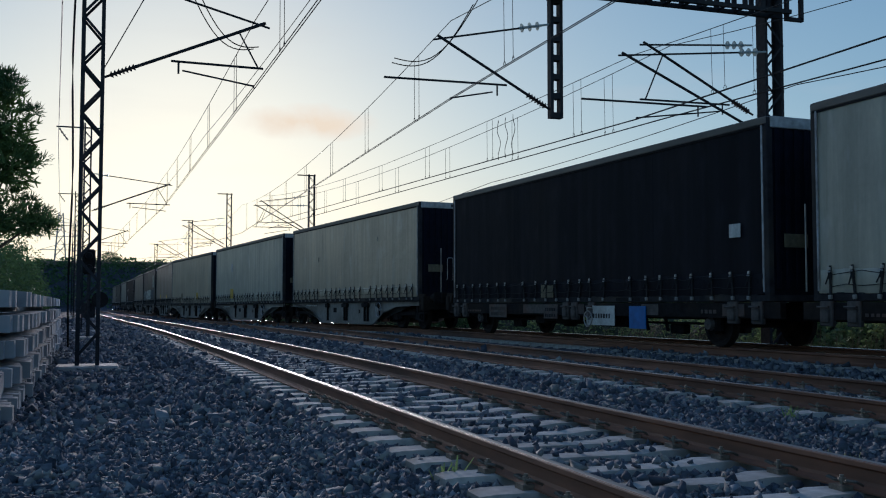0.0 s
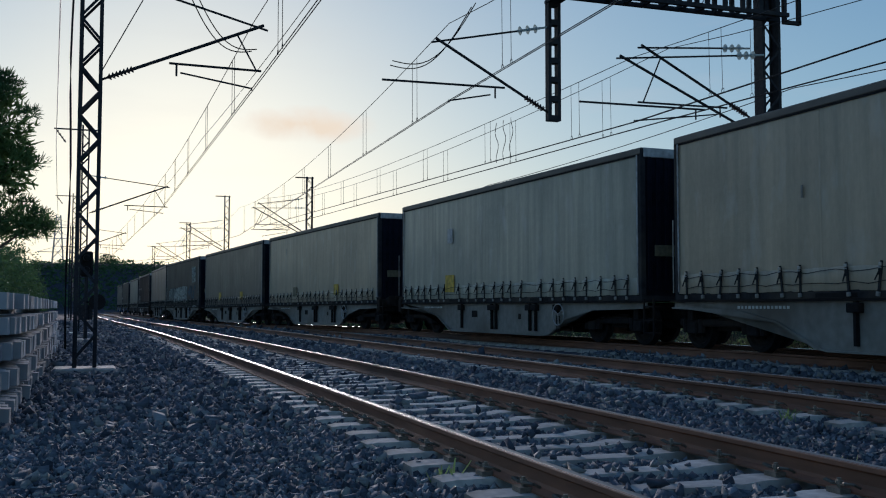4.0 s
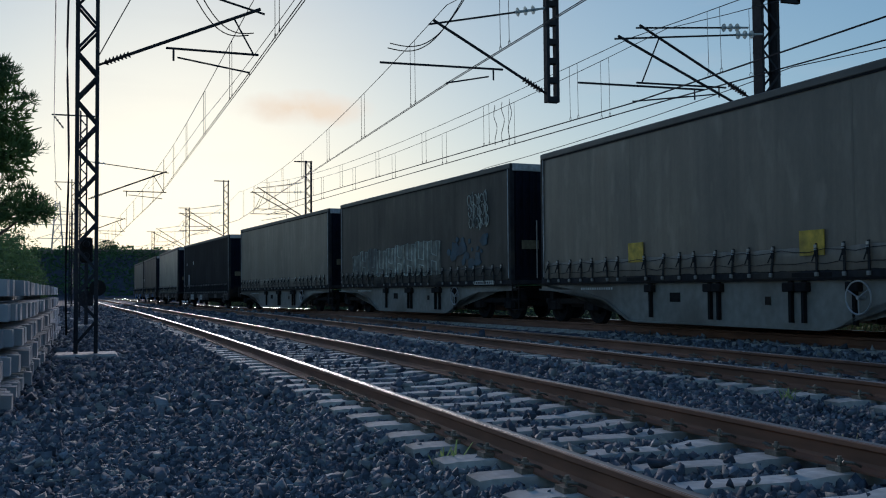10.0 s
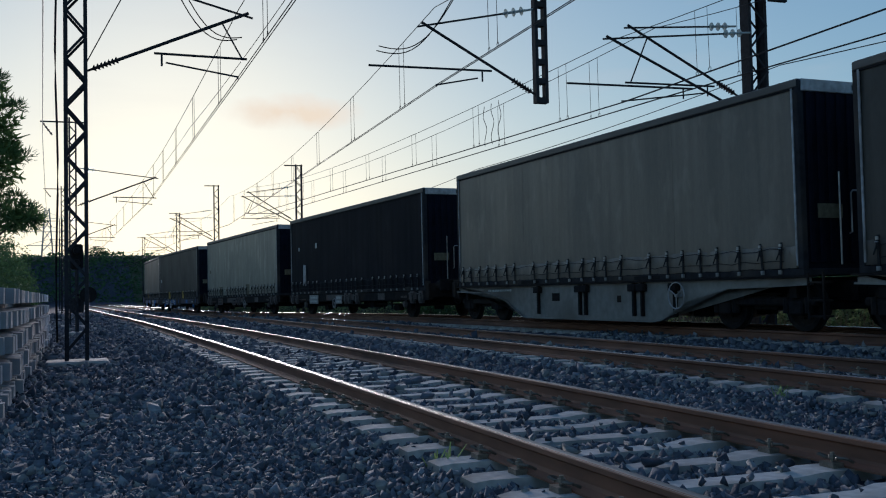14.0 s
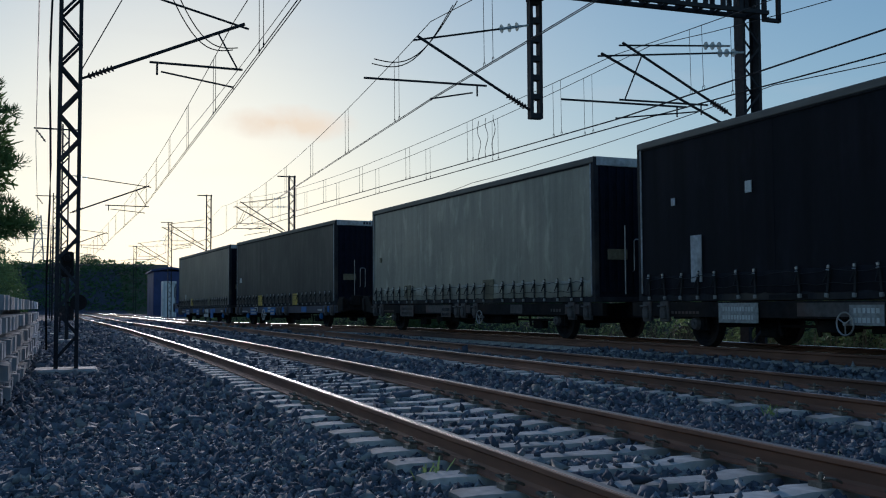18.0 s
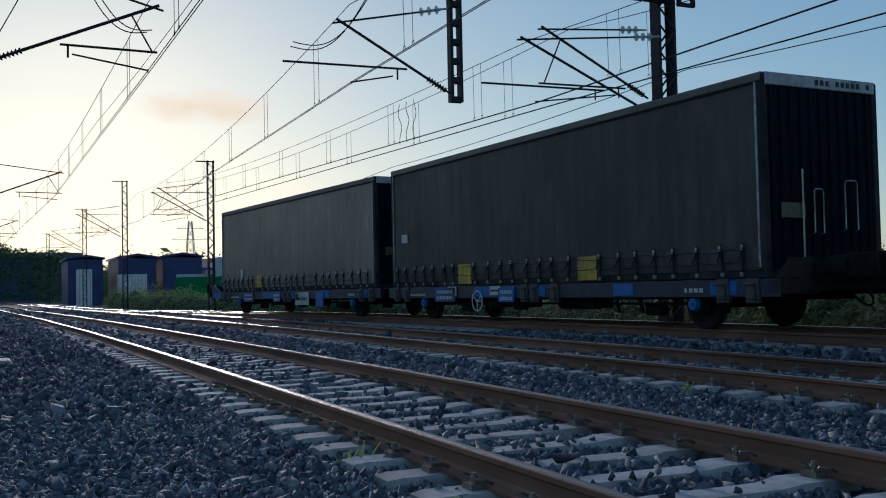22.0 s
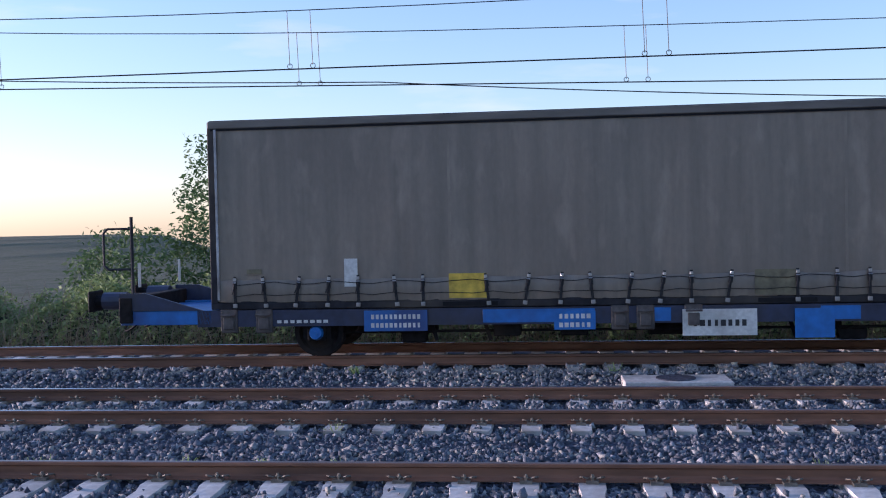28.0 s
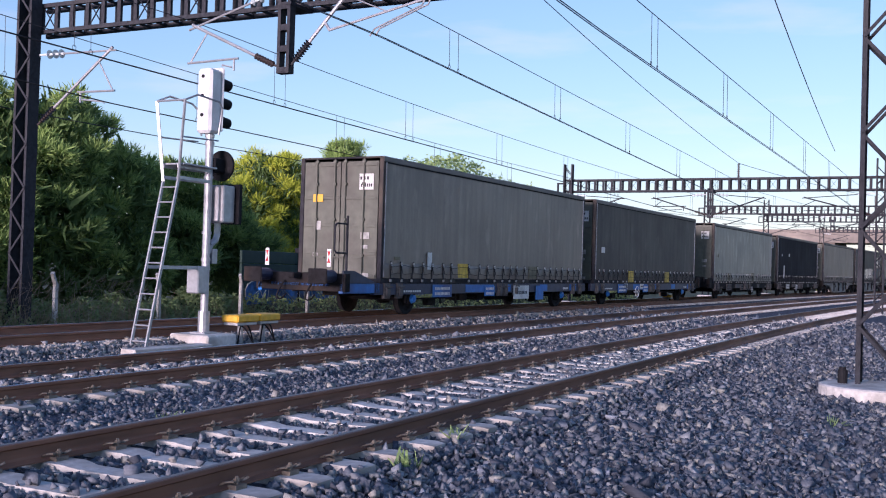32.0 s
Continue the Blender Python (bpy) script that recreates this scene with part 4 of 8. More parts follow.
def wheel_mesh():
    """A railway wheel: tread, flange, dished web and hub, its outer face at -x."""
    bm = bmesh.new()
    prof = ((-0.07, 0.0), (-0.07, 0.09), (-0.03, 0.10), (-0.02, 0.30), (-0.07, 0.34), (-0.07, 0.418), (0.035, 0.42), (0.055, 0.447), (0.07, 0.44), (0.07, 0.34), (0.02, 0.30), (0.03, 0.1), (0.07, 0.09), (0.07, 0.0))
    n = 28
    rings = [[bm.verts.new((x, r * math.cos(a), r * math.sin(a))) for a in np.linspace(0, math.tau, n + 1)[:-1]] if r else [bm.verts.new((x, 0, 0))] for x, r in prof]
    for a, b in zip(rings, rings[1:]):
        for j in range(n):
            q = [a[j % len(a)], a[(j + 1) % n % len(a)], b[(j + 1) % n % len(b)], b[j % len(b)]]
            bm.faces.new(list(dict.fromkeys(q)))
    for k in range(6):
        a = k / 6 * math.tau
        add_bar(bm, (-0.085, 0.2 * math.cos(a), 0.2 * math.sin(a)), (-0.02, 0.2 * math.cos(a), 0.2 * math.sin(a)), 0.02, 5)
    bmesh.ops.recalc_face_normals(bm, faces=bm.faces)
    return bm


def spring_mesh():
    """Leaf spring, hanger links and axle guard over one axle box, on the side facing -x."""
    bm = bmesh.new()
    for k in range(5):
        w = 0.62 - k * 0.1
        add_box(bm, -1.16, -w, 0.66 - k * 0.018, -1.06, w, 0.676 - k * 0.018)
    for y in (-0.62, 0.62):
        add_beam(bm, (-1.11, y, 0.64), (-1.11, y * 1.12, 0.80), 0.05, 0.04)
    for y in (-0.2, 0.2):
        add_box(bm, -1.1, y - 0.035, 0.30, -1.04, y + 0.035, 0.8)
    add_box(bm, -1.15, -0.16, 0.28, -1.02, 0.16, 0.56, 0.03)
    return bm


def cap_mesh():
    bm = bmesh.new()
    add_bar(bm, (-1.22, 0, 0.42), (-1.14, 0, 0.42), 0.10, 12, 0.13)
    add_bar(bm, (-1.245, 0, 0.42), (-1.22, 0, 0.42), 0.035, 6)
    return bm


def sill_mesh(x, length):
    """A channel-section longitudinal beam in one piece."""
    s = -1 if x < 0 else 1
    outline = [(x, 0.54), (x, 0.815), (x - s * 0.12, 0.815), (x - s * 0.12, 0.79), (x - s * 0.02, 0.79), (x - s * 0.02, 0.565), (x - s * 0.12, 0.565), (x - s * 0.12, 0.54)]
    bm = bmesh.new()
    ends = [[bm.verts.new((px, y, pz)) for px, pz in outline] for y in (-length, length)]
    for k in range(8):
        bm.faces.new((ends[0][k], ends[0][(k + 1) % 8], ends[1][(k + 1) % 8], ends[1][k]))
    bmesh.ops.triangulate(bm, faces=[bm.faces.new(ends[0][::-1]), bm.faces.new(ends[1])])
    bmesh.ops.recalc_face_normals(bm, faces=bm.faces)
    return bm


def bracket_mesh():
    """A container seat folded down over the sill."""
    bm = bmesh.new()
    add_box(bm, -1.30, -0.14, 0.44, -1.21, 0.14, 0.83, 0.015)
    add_box(bm, -1.34, -0.09, 0.50, -1.29, 0.09, 0.70, 0.012)
    add_bar(bm, (-1.35, -0.13, 0.74), (-1.35, 0.13, 0.74), 0.02, 6)
    return bm


def ring_mesh(r=0.23):
    """A hand wheel with a thin rim and three spokes, facing -x."""
    bm = bmesh.new()
    pts = [(-1.34, r * math.cos(a), 0.47 + r * math.sin(a)) for a in np.linspace(0, math.tau, 25)]
    for p, q in zip(pts, pts[1:]):
        add_bar(bm, p, q, 0.014, 5)
    for k in range(3):
        a = k / 3 * math.tau + 0.5
        add_bar(bm, (-1.34, 0, 0.47), (-1.34, r * math.cos(a), 0.47 + r * math.sin(a)), 0.011, 5)
    add_bar(bm, (-1.36, 0, 0.47), (-1.2, 0, 0.47), 0.03, 8)
    return bm


def brake_gear_mesh():
    """Dark rods, levers, pipes and an air tank under the floor."""
    bm = bmesh.new()
    add_bar(bm, (-0.6, -1.6, 0.45), (-0.6, -0.4, 0.45), 0.17, 10)
    add_bar(bm, (-0.9, -5.0, 0.42), (-0.9, 5.0, 0.40), 0.025, 5)
    add_bar(bm, (-1.0, -6.0, 0.62), (-1.0, 6.0, 0.62), 0.02, 5)
    for y in (-3.4, -2.7, 2.2, 3.1):
        add_beam(bm, (-0.9, y, 0.25), (-0.9, y + 0.12, 0.62), 0.04, 0.06)
    for y in (-2.0, 0.6, 1.7):
        add_box(bm, -1.0, y, 0.32, -0.5, y + 0.45, 0.52, 0.02)
    for y in (-3.6, 3.5):
        for x in (-0.75, 0.75):
            add_box(bm, x - 0.1, y - 0.22, 0.2, x + 0.1, y + 0.22, 0.4, 0.03)
    return bm


def buffer_end(wagon, y, out, frame_mat):
    """Head stock, two buffers, a hook and hoses at one end."""
    stock = part("head_stock", boxed(-1.32, min(y, y - out * 0.22), 0.62, 1.32, max(y, y - out * 0.22), 1.05, 0.015), M_BOGIE, wagon)
    for x in (-0.95, 0.95):
        bm = bmesh.new()
        add_bar(bm, (x, y, 0.98), (x, y + out * 0.42, 0.98), 0.15, 12)
        part("buffer_case", bm, M_NAVY if frame_mat is M_BLUE else frame_mat, wagon)
        bm = bmesh.new()
        add_bar(bm, (x, y + out * 0.42, 0.98), (x, y + out * 0.56, 0.98), 0.11, 10)
        add_box(bm, x - 0.27, min(y + out * 0.56, y + out * 0.6), 0.80, x + 0.27, max(y + out * 0.56, y + out * 0.6), 1.16, 0.02)
        part("buffer_plate", bm, M_BOGIE, wagon)
    bm = bmesh.new()
    add_box(bm, -0.08, min(y, y + out * 0.35), 0.9, 0.08, max(y, y + out * 0.35), 1.05, 0.03)
    part("draw_hook", bm, M_BOGIE, wagon)
    for x in (-0.45, 0.4):
        bm = bmesh.new()
        add_cable(bm, [(x + 0.05 * math.sin(k / 8 * 5), y + out * (0.05 + 0.25 * math.sin(k / 8 * math.pi)), 0.85 - 0.45 * math.sin(k / 8 * math.pi * 0.75)) for k in range(9)], 0.022, 6)
        part("brake_hose", bm, M_BLACK, wagon)
    return stock


def add_wheelsets(wagon, ys, sets):
    for y in ys:
        axle = part("wheelset", wheelset_mesh(), M_BOGIE, wagon) if not sets else share(sets[0], Matrix(), wagon)
        axle.matrix_basis = pose(0, y, WHEEL_R)
        for x, turn in ((-0.90, 0), (0.90, 180)):
            m = pose(x, 0, 0, 0, 0, turn)
            if not sets and x < 0:
                wheel = part("wheel", wheel_mesh(), M_BOGIE, axle)
                wheel.matrix_basis = m
                sets.append(axle)
                sets.append(wheel)
            else:
                share(sets[1], m, axle)


SETS = []


def flat_wagon():
    """Two-axle flat wagon: blue and dark sills, springs, gear and lettered boards."""
    w = thing("container_wagon", Matrix(), "blue and black two-axle container wagon", "wagon", "wagons of the train")
    for x in (-1.26, 1.26):
        part("side_sill", sill_mesh(x, BOX_L / 2 + 0.25), M_NAVY, w, "dark blue channel sill")
    for y0, y1 in ((0.5, 2.3), (-0.7, -0.2), (-3.6, -3.0), (-6.2, -5.6)):
        part("sill_panel", boxed(-1.272, y0, 0.57, -1.255, y1, 0.785, 0.004), M_BLUE, w, "bright blue painted sill panel")
    mid = bmesh.new()
    add_box(mid, -0.25, -BOX_L / 2 - 0.3, 0.48, 0.25, BOX_L / 2 + 0.3, 0.8)
    for y in np.arange(-6, 6.1, 1.5):
        add_box(mid, -1.24, y - 0.06, 0.55, 1.24, y + 0.06, 0.8)
    part("centre_sill", mid, M_BOGIE, w)
    part("brake_gear", brake_gear_mesh(), M_BOGIE, w)
    add_wheelsets(w, (-5.1, 5.1), SETS)
    for y in (-5.1, 5.1):
        for turn in (0, 180):
            s = part("leaf_spring", spring_mesh(), M_BOGIE, w)
            s.matrix_basis = pose(0, y, 0, 0, 0, turn)
        c = part("axle_cap", cap_mesh(), M_BLUE, w, "round blue axle cap")
        c.matrix_basis = pose(0, y, 0)
    first = None
    for y in (-6.55, -5.9, -1.05, -0.3, 0.1, 5.95, 6.55):
        if first is None:
            first = part("container_seat", bracket_mesh(), M_SEAT, w)
            first.matrix_basis = pose(0, y, 0)
        else:
            share(first, pose(0, y, 0), w)
    for y, z, ww, h, mat, text, bars in ((3.73, 0.62, 1.05, 0.34, M_BLUE, "blue board with white marks", 11), (0.82, 0.60, 0.66, 0.30, M_BLUE, "blue board with a white table", 6)):
        bm = bmesh.new()
        board(bm, -1.285, y, z, ww, h, 0.016)
        b = part("board", bm, mat, w, text)
        bm = bmesh.new()
        for dz in (-0.075, 0.065):
            writing_bars(bm, -1.301, y, z + dz, ww * 0.8, 0.075, bars)
        part("lettering", bm, M_LABEL, b)["kind"] = "stuff"
    bm = bmesh.new()
    writing_bars(bm, -1.272, 5.3, 0.62, 0.9, 0.05, 8)
    writing_bars(bm, -1.272, -5.2, 0.65, 0.5, 0.07, 4)
    part("sill_lettering", bm, M_LABEL, w, "small white marks")["kind"] = "stuff"
    return w


def bogie(parent, y):
    b = part("bogie_frame", boxed(-1.12, y - 1.35, 0.42, -0.98, y + 1.35, 0.56, 0.03), M_BOGIE, parent)
    bm = bmesh.new()
    add_box(bm, 0.98, y - 1.35, 0.42, 1.12, y + 1.35, 0.56, 0.03)
    add_box(bm, -1.0, y - 0.3, 0.35, 1.0, y + 0.3, 0.6, 0.03)
    part("bogie_bolster", bm, M_BOGIE, parent)
    for dy in (-0.9, 0.9):
        bm = bmesh.new()
        add_box(bm, -1.16, y + dy - 0.16, 0.27, -1.0, y + dy + 0.16, 0.5, 0.03)
        part("axle_box", bm, M_BOGIE, parent)
        for e in (-0.25, 0.25):
            bm = bmesh.new()
            add_bar(bm, (-1.08, y + dy + e, 0.30), (-1.08, y + dy + e, 0.56), 0.075, 8)
            part("coil_spring", bm, M_BOGIE, parent)


def belly_wagon():
    """Grey wagon whose side plates hang deep between the bogies."""
    w = thing("container_wagon", Matrix(), "grey fish-bellied container wagon on two bogies", "wagon", "wagons of the train")
    top = 0.84 + RAISE - 0.02
    outline = [(-6.95, 0.78), (-6.3, 0.76), (-5.0, 0.74), (-3.9, 0.55), (-3.0, 0.16), (-2.7, 0.12), (2.7, 0.12), (3.0, 0.16), (3.9, 0.55), (5.0, 0.74), (6.3, 0.76), (6.95, 0.78), (6.95, top), (-6.95, top)]
    part("side_plate", extruded(outline, -1.22, -1.19), M_GREYFRAME, w)
    part("side_plate", extruded(outline, 1.19, 1.22), M_GREYFRAME, w)
    lower = [(-6.95, 0.755), (-6.3, 0.735), (-5.0, 0.715), (-3.88, 0.52), (-2.98, 0.13), (-2.7, 0.09), (2.7, 0.09), (2.98, 0.13), (3.88, 0.52), (5.0, 0.715), (6.3, 0.735), (6.95, 0.755)]
    edge = lower + [(p[0], p[1] + 0.028) for p in reversed(lower)]
    part("lower_flange", extruded(edge, -1.29, -1.16), M_GREYFRAME, w)
    part("upper_flange", boxed(-1.30, -7.0, top - 0.02, -1.12, 7.0, top + 0.015), M_BOGIE, w)
    rib = None
    for y in (-2.3, -2.0, -0.1, 0.15, 2.1, -3.4):
        m = pose(0, y, 0)
        if rib is None:
            bm = bmesh.new()
            add_box(bm, -1.29, -0.03, 0.2, -1.215, 0.03, top - 0.03)
            add_box(bm, -1.34, -0.13, top - 0.2, -1.215, 0.13, top - 0.05, 0.015)
            rib = part("rib", bm, M_BOGIE, w)
            rib.matrix_basis = m
        else:
            share(rib, m, w)
    mid = bmesh.new()
    add_box(mid, -0.3, -7.0, 0.5, 0.3, 7.0, 0.82)
    for y in np.arange(-6.5, 6.6, 1.3):
        add_box(mid, -1.18, y - 0.08, 0.55, 1.18, y + 0.08, 0.84)
    part("centre_sill", mid, M_BOGIE, w)
    part("brake_gear", brake_gear_mesh(), M_BOGIE, w)
    for y in (-5.6, 5.6):
        bogie(w, y)
        add_wheelsets(w, (y - 0.9, y + 0.9), SETS)
    part("hand_wheel", ring_mesh(0.25), M_GALV, w, "thin pale hand wheel").matrix_basis = pose(0, -3.55, 0.14)
    step = bmesh.new()
    for z in (0.25, 0.5, 0.78):
        add_box(step, -1.3, -7.3, z, -1.1, -6.95, z + 0.03)
    for y in (-7.3, -6.97):
        add_beam(step, (-1.29, y, 0.22), (-1.29, y, 0.95), 0.03, 0.03)
    part("step", step, M_BOGIE, w)
    bm = bmesh.new()
    board(bm, -1.222, 1.3, 0.6, 0.34, 0.18, 0.01)
    part("board", bm, M_BOGIE, w)
    bm = bmesh.new()
    board(bm, -1.222, -1.4, 0.55, 0.14, 0.14, 0.01)
    part("board", bm, M_BOGIE, w)
    bm = bmesh.new()
    writing_bars(bm, -1.222, 4.3, 0.78, 1.4, 0.05, 14)
    part("sill_lettering", bm, M_LABEL, w, "small white marks")["kind"] = "stuff"
    return w


wagons = []
first_flat, first_belly = flat_wagon(), belly_wagon()
for k in range(len(PLACE)):
    if k in GREY_WAGONS:
        w = first_belly if k == 4 else copy_thing(first_belly, Matrix())
    else:
        w = first_flat if k == 0 else copy_thing(first_flat, Matrix())
    wagons.append(w)
# shade put into the paint: these wagons' blue is recoloured dark
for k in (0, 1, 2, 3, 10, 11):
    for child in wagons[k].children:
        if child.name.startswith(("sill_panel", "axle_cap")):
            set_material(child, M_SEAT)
            child["label"] = "sill panel darkened for the shade" if child.name.startswith("sill_panel") else "round axle cap darkened for the shade"
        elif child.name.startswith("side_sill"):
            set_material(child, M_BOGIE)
            child["label"] = "channel sill coloured black for the shade"
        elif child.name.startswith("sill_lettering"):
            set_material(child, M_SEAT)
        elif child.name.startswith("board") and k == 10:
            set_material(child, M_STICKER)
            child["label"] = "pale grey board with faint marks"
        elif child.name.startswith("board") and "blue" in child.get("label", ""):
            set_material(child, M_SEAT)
            child["label"] = "board with faint marks, darkened for the shade"
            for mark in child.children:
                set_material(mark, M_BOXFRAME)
    wagons[k]["label"] = "two-axle container wagon coloured black and grey for the shade"
# white and blue boards that only some wagons carry
for k in (3, 13):
    bm = bmesh.new()
    board(bm, -1.285, -1.45, 0.545, 1.15, 0.42, 0.016)
    b = part("board", bm, M_LABEL, wagons[k], "white board with dark marks")
    bm = bmesh.new()
    writing_bars(bm, -1.301, -1.45, 0.535, 0.86, 0.10, 8)
    part("lettering", bm, M_PRINT, b)["kind"] = "stuff"
    bm = bmesh.new()
    board(bm, -1.285, -2.9, 0.52, 0.6, 0.46, 0.016)
    part("board", bm, M_BLUE, wagons[k], "plain blue board")
# buffers at the ends that face another wagon, short drawbars between close pairs
for k, out in ((13, 1), (12, -1), (11, 1), (10, -1), (9, 1), (4, -1), (3, 1), (5, 1), (6, -1)):
    reach = {13: 1.6, 12: 0.9, 11: 0.9, 10: 0.35, 9: 0.35, 4: 0.45, 3: 0.45, 5: 0.2, 6: 0.2}[k]
    y = out * (BOX_L / 2 + reach)
    mat = M_BOGIE if k != 13 else M_BLUE
    buffer_end(wagons[k], y, out, mat)
    bm = bmesh.new()
    for x in (-1.2, 1.2):
        add_box(bm, x - 0.06, min(out * BOX_L / 2, y), 0.58, x + 0.06, max(out * BOX_L / 2, y), 0.82, 0.01)
    add_box(bm, -0.9, min(out * BOX_L / 2, y), 0.74, 0.9, max(out * BOX_L / 2, y), 0.80)
    part("end_frame", bm, mat, wagons[k])
    wedge = [(out * (BOX_L / 2 + 0.15), 0.82), (y, 0.82), (y, 1.12), (y - out * 0.45, 1.12)]
    for x in (-1.28, 1.22):
        part("end_gusset", extruded(wedge, x, x + 0.05), M_NAVY if k == 13 else M_BOGIE, wagons[k])
for k in (0, 1, 2, 4, 6, 7, 8, 10, 12):
    gap = GAPS[k]
    part("drawbar", boxed(-0.12, BOX_L / 2 - 0.2, 0.55, 0.12, BOX_L / 2 + gap + 0.2, 0.72, 0.02), M_BOGIE, wagons[k])
for y, w, h, mat, text in ((3.35, 0.42, 0.22, M_PRINT, "white-framed dark board"), (1.3, 0.46, 0.20, M_LABEL, "white board with a dark mark")):
    bm = bmesh.new()
    board(bm, -1.285, y, 0.70, w, h, 0.014)
    frame_board = part("board", bm, M_LABEL, wagons[12], text)
    bm = bmesh.new()
    board(bm, -1.299, y, 0.70, w * 0.82, h * 0.68 if mat is M_PRINT else 0.04, 0.004)
    part("panel", bm, M_PRINT, frame_board)
# tail of the train: hand rail, red and white tail boards, round hand wheels
tail = wagons[13]
tail["label"] = "blue and black tail wagon with buffers and tail boards"
bm = bmesh.new()
add_bar(bm, (-1.2, 8.25, 0.85), (-1.2, 8.25, 2.42), 0.03, 8)
pts = [(-1.2, 8.25, 2.22), (-1.2, 8.68, 2.22), (-1.2, 8.75, 2.15), (-1.2, 8.75, 1.60), (-1.2, 8.68, 1.53), (-1.2, 8.28, 1.53)]
for p, q in zip(pts, pts[1:]):
    add_bar(bm, p, q, 0.022, 6)
part("hand_rail", bm, M_STEEL, tail)
for x in (-0.75, 1.1):
    bm = bmesh.new()
    add_box(bm, x - 0.055, 8.32, 1.20, x + 0.055, 8.33, 1.62)
    b = part("tail_board", bm, M_WHITE, tail, "white tail board with red mark")
    bm = bmesh.new()
    for s in (-1, 1):
        a = [bm.verts.new(v) for v in ((x, 8.332, 1.43), (x - 0.045, 8.332, 1.43 + s * 0.14), (x + 0.045, 8.332, 1.43 + s * 0.14))]
        c = [bm.verts.new((v.co.x, 8.338, v.co.z)) for v in a]
        bm.faces.new(a), bm.faces.new(c)
        for i in range(3):
            bm.faces.new((a[i], a[(i + 1) % 3], c[(i + 1) % 3], c[i]))
    part("red_mark", bm, M_RED, b)
for k, y in ((12, 2.04), (11, -1.4), (10, 1.2), (3, -1.0)):
    part("hand_wheel", ring_mesh(0.23 if k == 12 else 0.17), M_WHITE if k == 12 else M_BUCKLE, wagons[k], "white-rimmed hand wheel" if k == 12 else "small steel hand wheel").matrix_basis = pose(0, y, 0)


def on_train(k, t, raised=0.0):
    m = train_pose(roll_on(t) + PLACE[k])
    return m @ Matrix.Translation((0, 0, raised))


for k in range(len(PLACE)):
    boxes[k].matrix_world = on_train(k, 0.0, RAISE if k in GREY_WAGONS else 0.0)
    wagons[k].matrix_world = on_train(k, 0.0)


# ---- masts, gantries, arms and wires ----
def brace_mesh(w, rise):
    """One flat diagonal of the lacing."""
    bm = bmesh.new()
    add_beam(bm, (-w / 2, 0, 0), (w / 2, 0, rise), 0.012, 0.05)
    return bm


BRACES = {}


def lattice_mast(x, y, h, w=0.34, d=0.30, foot=-0.14, turn=0.0, near=True, label="dark steel lattice catenary mast on a concrete footing"):
    m = thing("catenary_mast", pose(x, y, foot, 0, 0, turn), label, "mast", "masts along the line")
    block = part("footing", boxed(-0.55, -0.5, -0.25, 0.55, 0.5, 0.10, 0.03), M_CONCRETE, m, "grey concrete footing")
    for side in (-1, 1):
        x0, e, i = side * w / 2, d / 2, d / 2 - 0.012
        channel = [(x0, -e), (x0, e), (x0 - side * 0.07, e), (x0 - side * 0.07, i), (x0 - side * 0.012, i), (x0 - side * 0.012, -i), (x0 - side * 0.07, -i), (x0 - side * 0.07, -e)]
        part("upright", prism(channel, 0.1, h), M_STEEL, m)
    step = w * 1.08
    n = int((h - 0.3) / step)
    if near:
        key = (round(w, 2), round(d, 2))
        for k in range(n):
            flip = Matrix.Diagonal((-1 if k % 2 else 1, 1, 1, 1))
            for yy in (-d / 2 - 0.01, d / 2 + 0.01):
                at = Matrix.Translation((0, yy, 0.25 + k * step)) @ flip
                if key not in BRACES:
                    BRACES[key] = part("brace", brace_mesh(w - 0.03, step), M_STEEL, m)
                    BRACES[key].matrix_basis = at
                else:
                    share(BRACES[key], at, m)
    else:
        for yy in (-d / 2, d / 2):
            bm = bmesh.new()
            add_cable(bm, [((w / 2 if k % 2 else -w / 2) * 0.95, yy, 0.25 + k * step) for k in range(n + 1)], 0.024, 4)
            part("lacing", bm, M_STEEL, m)
    return m


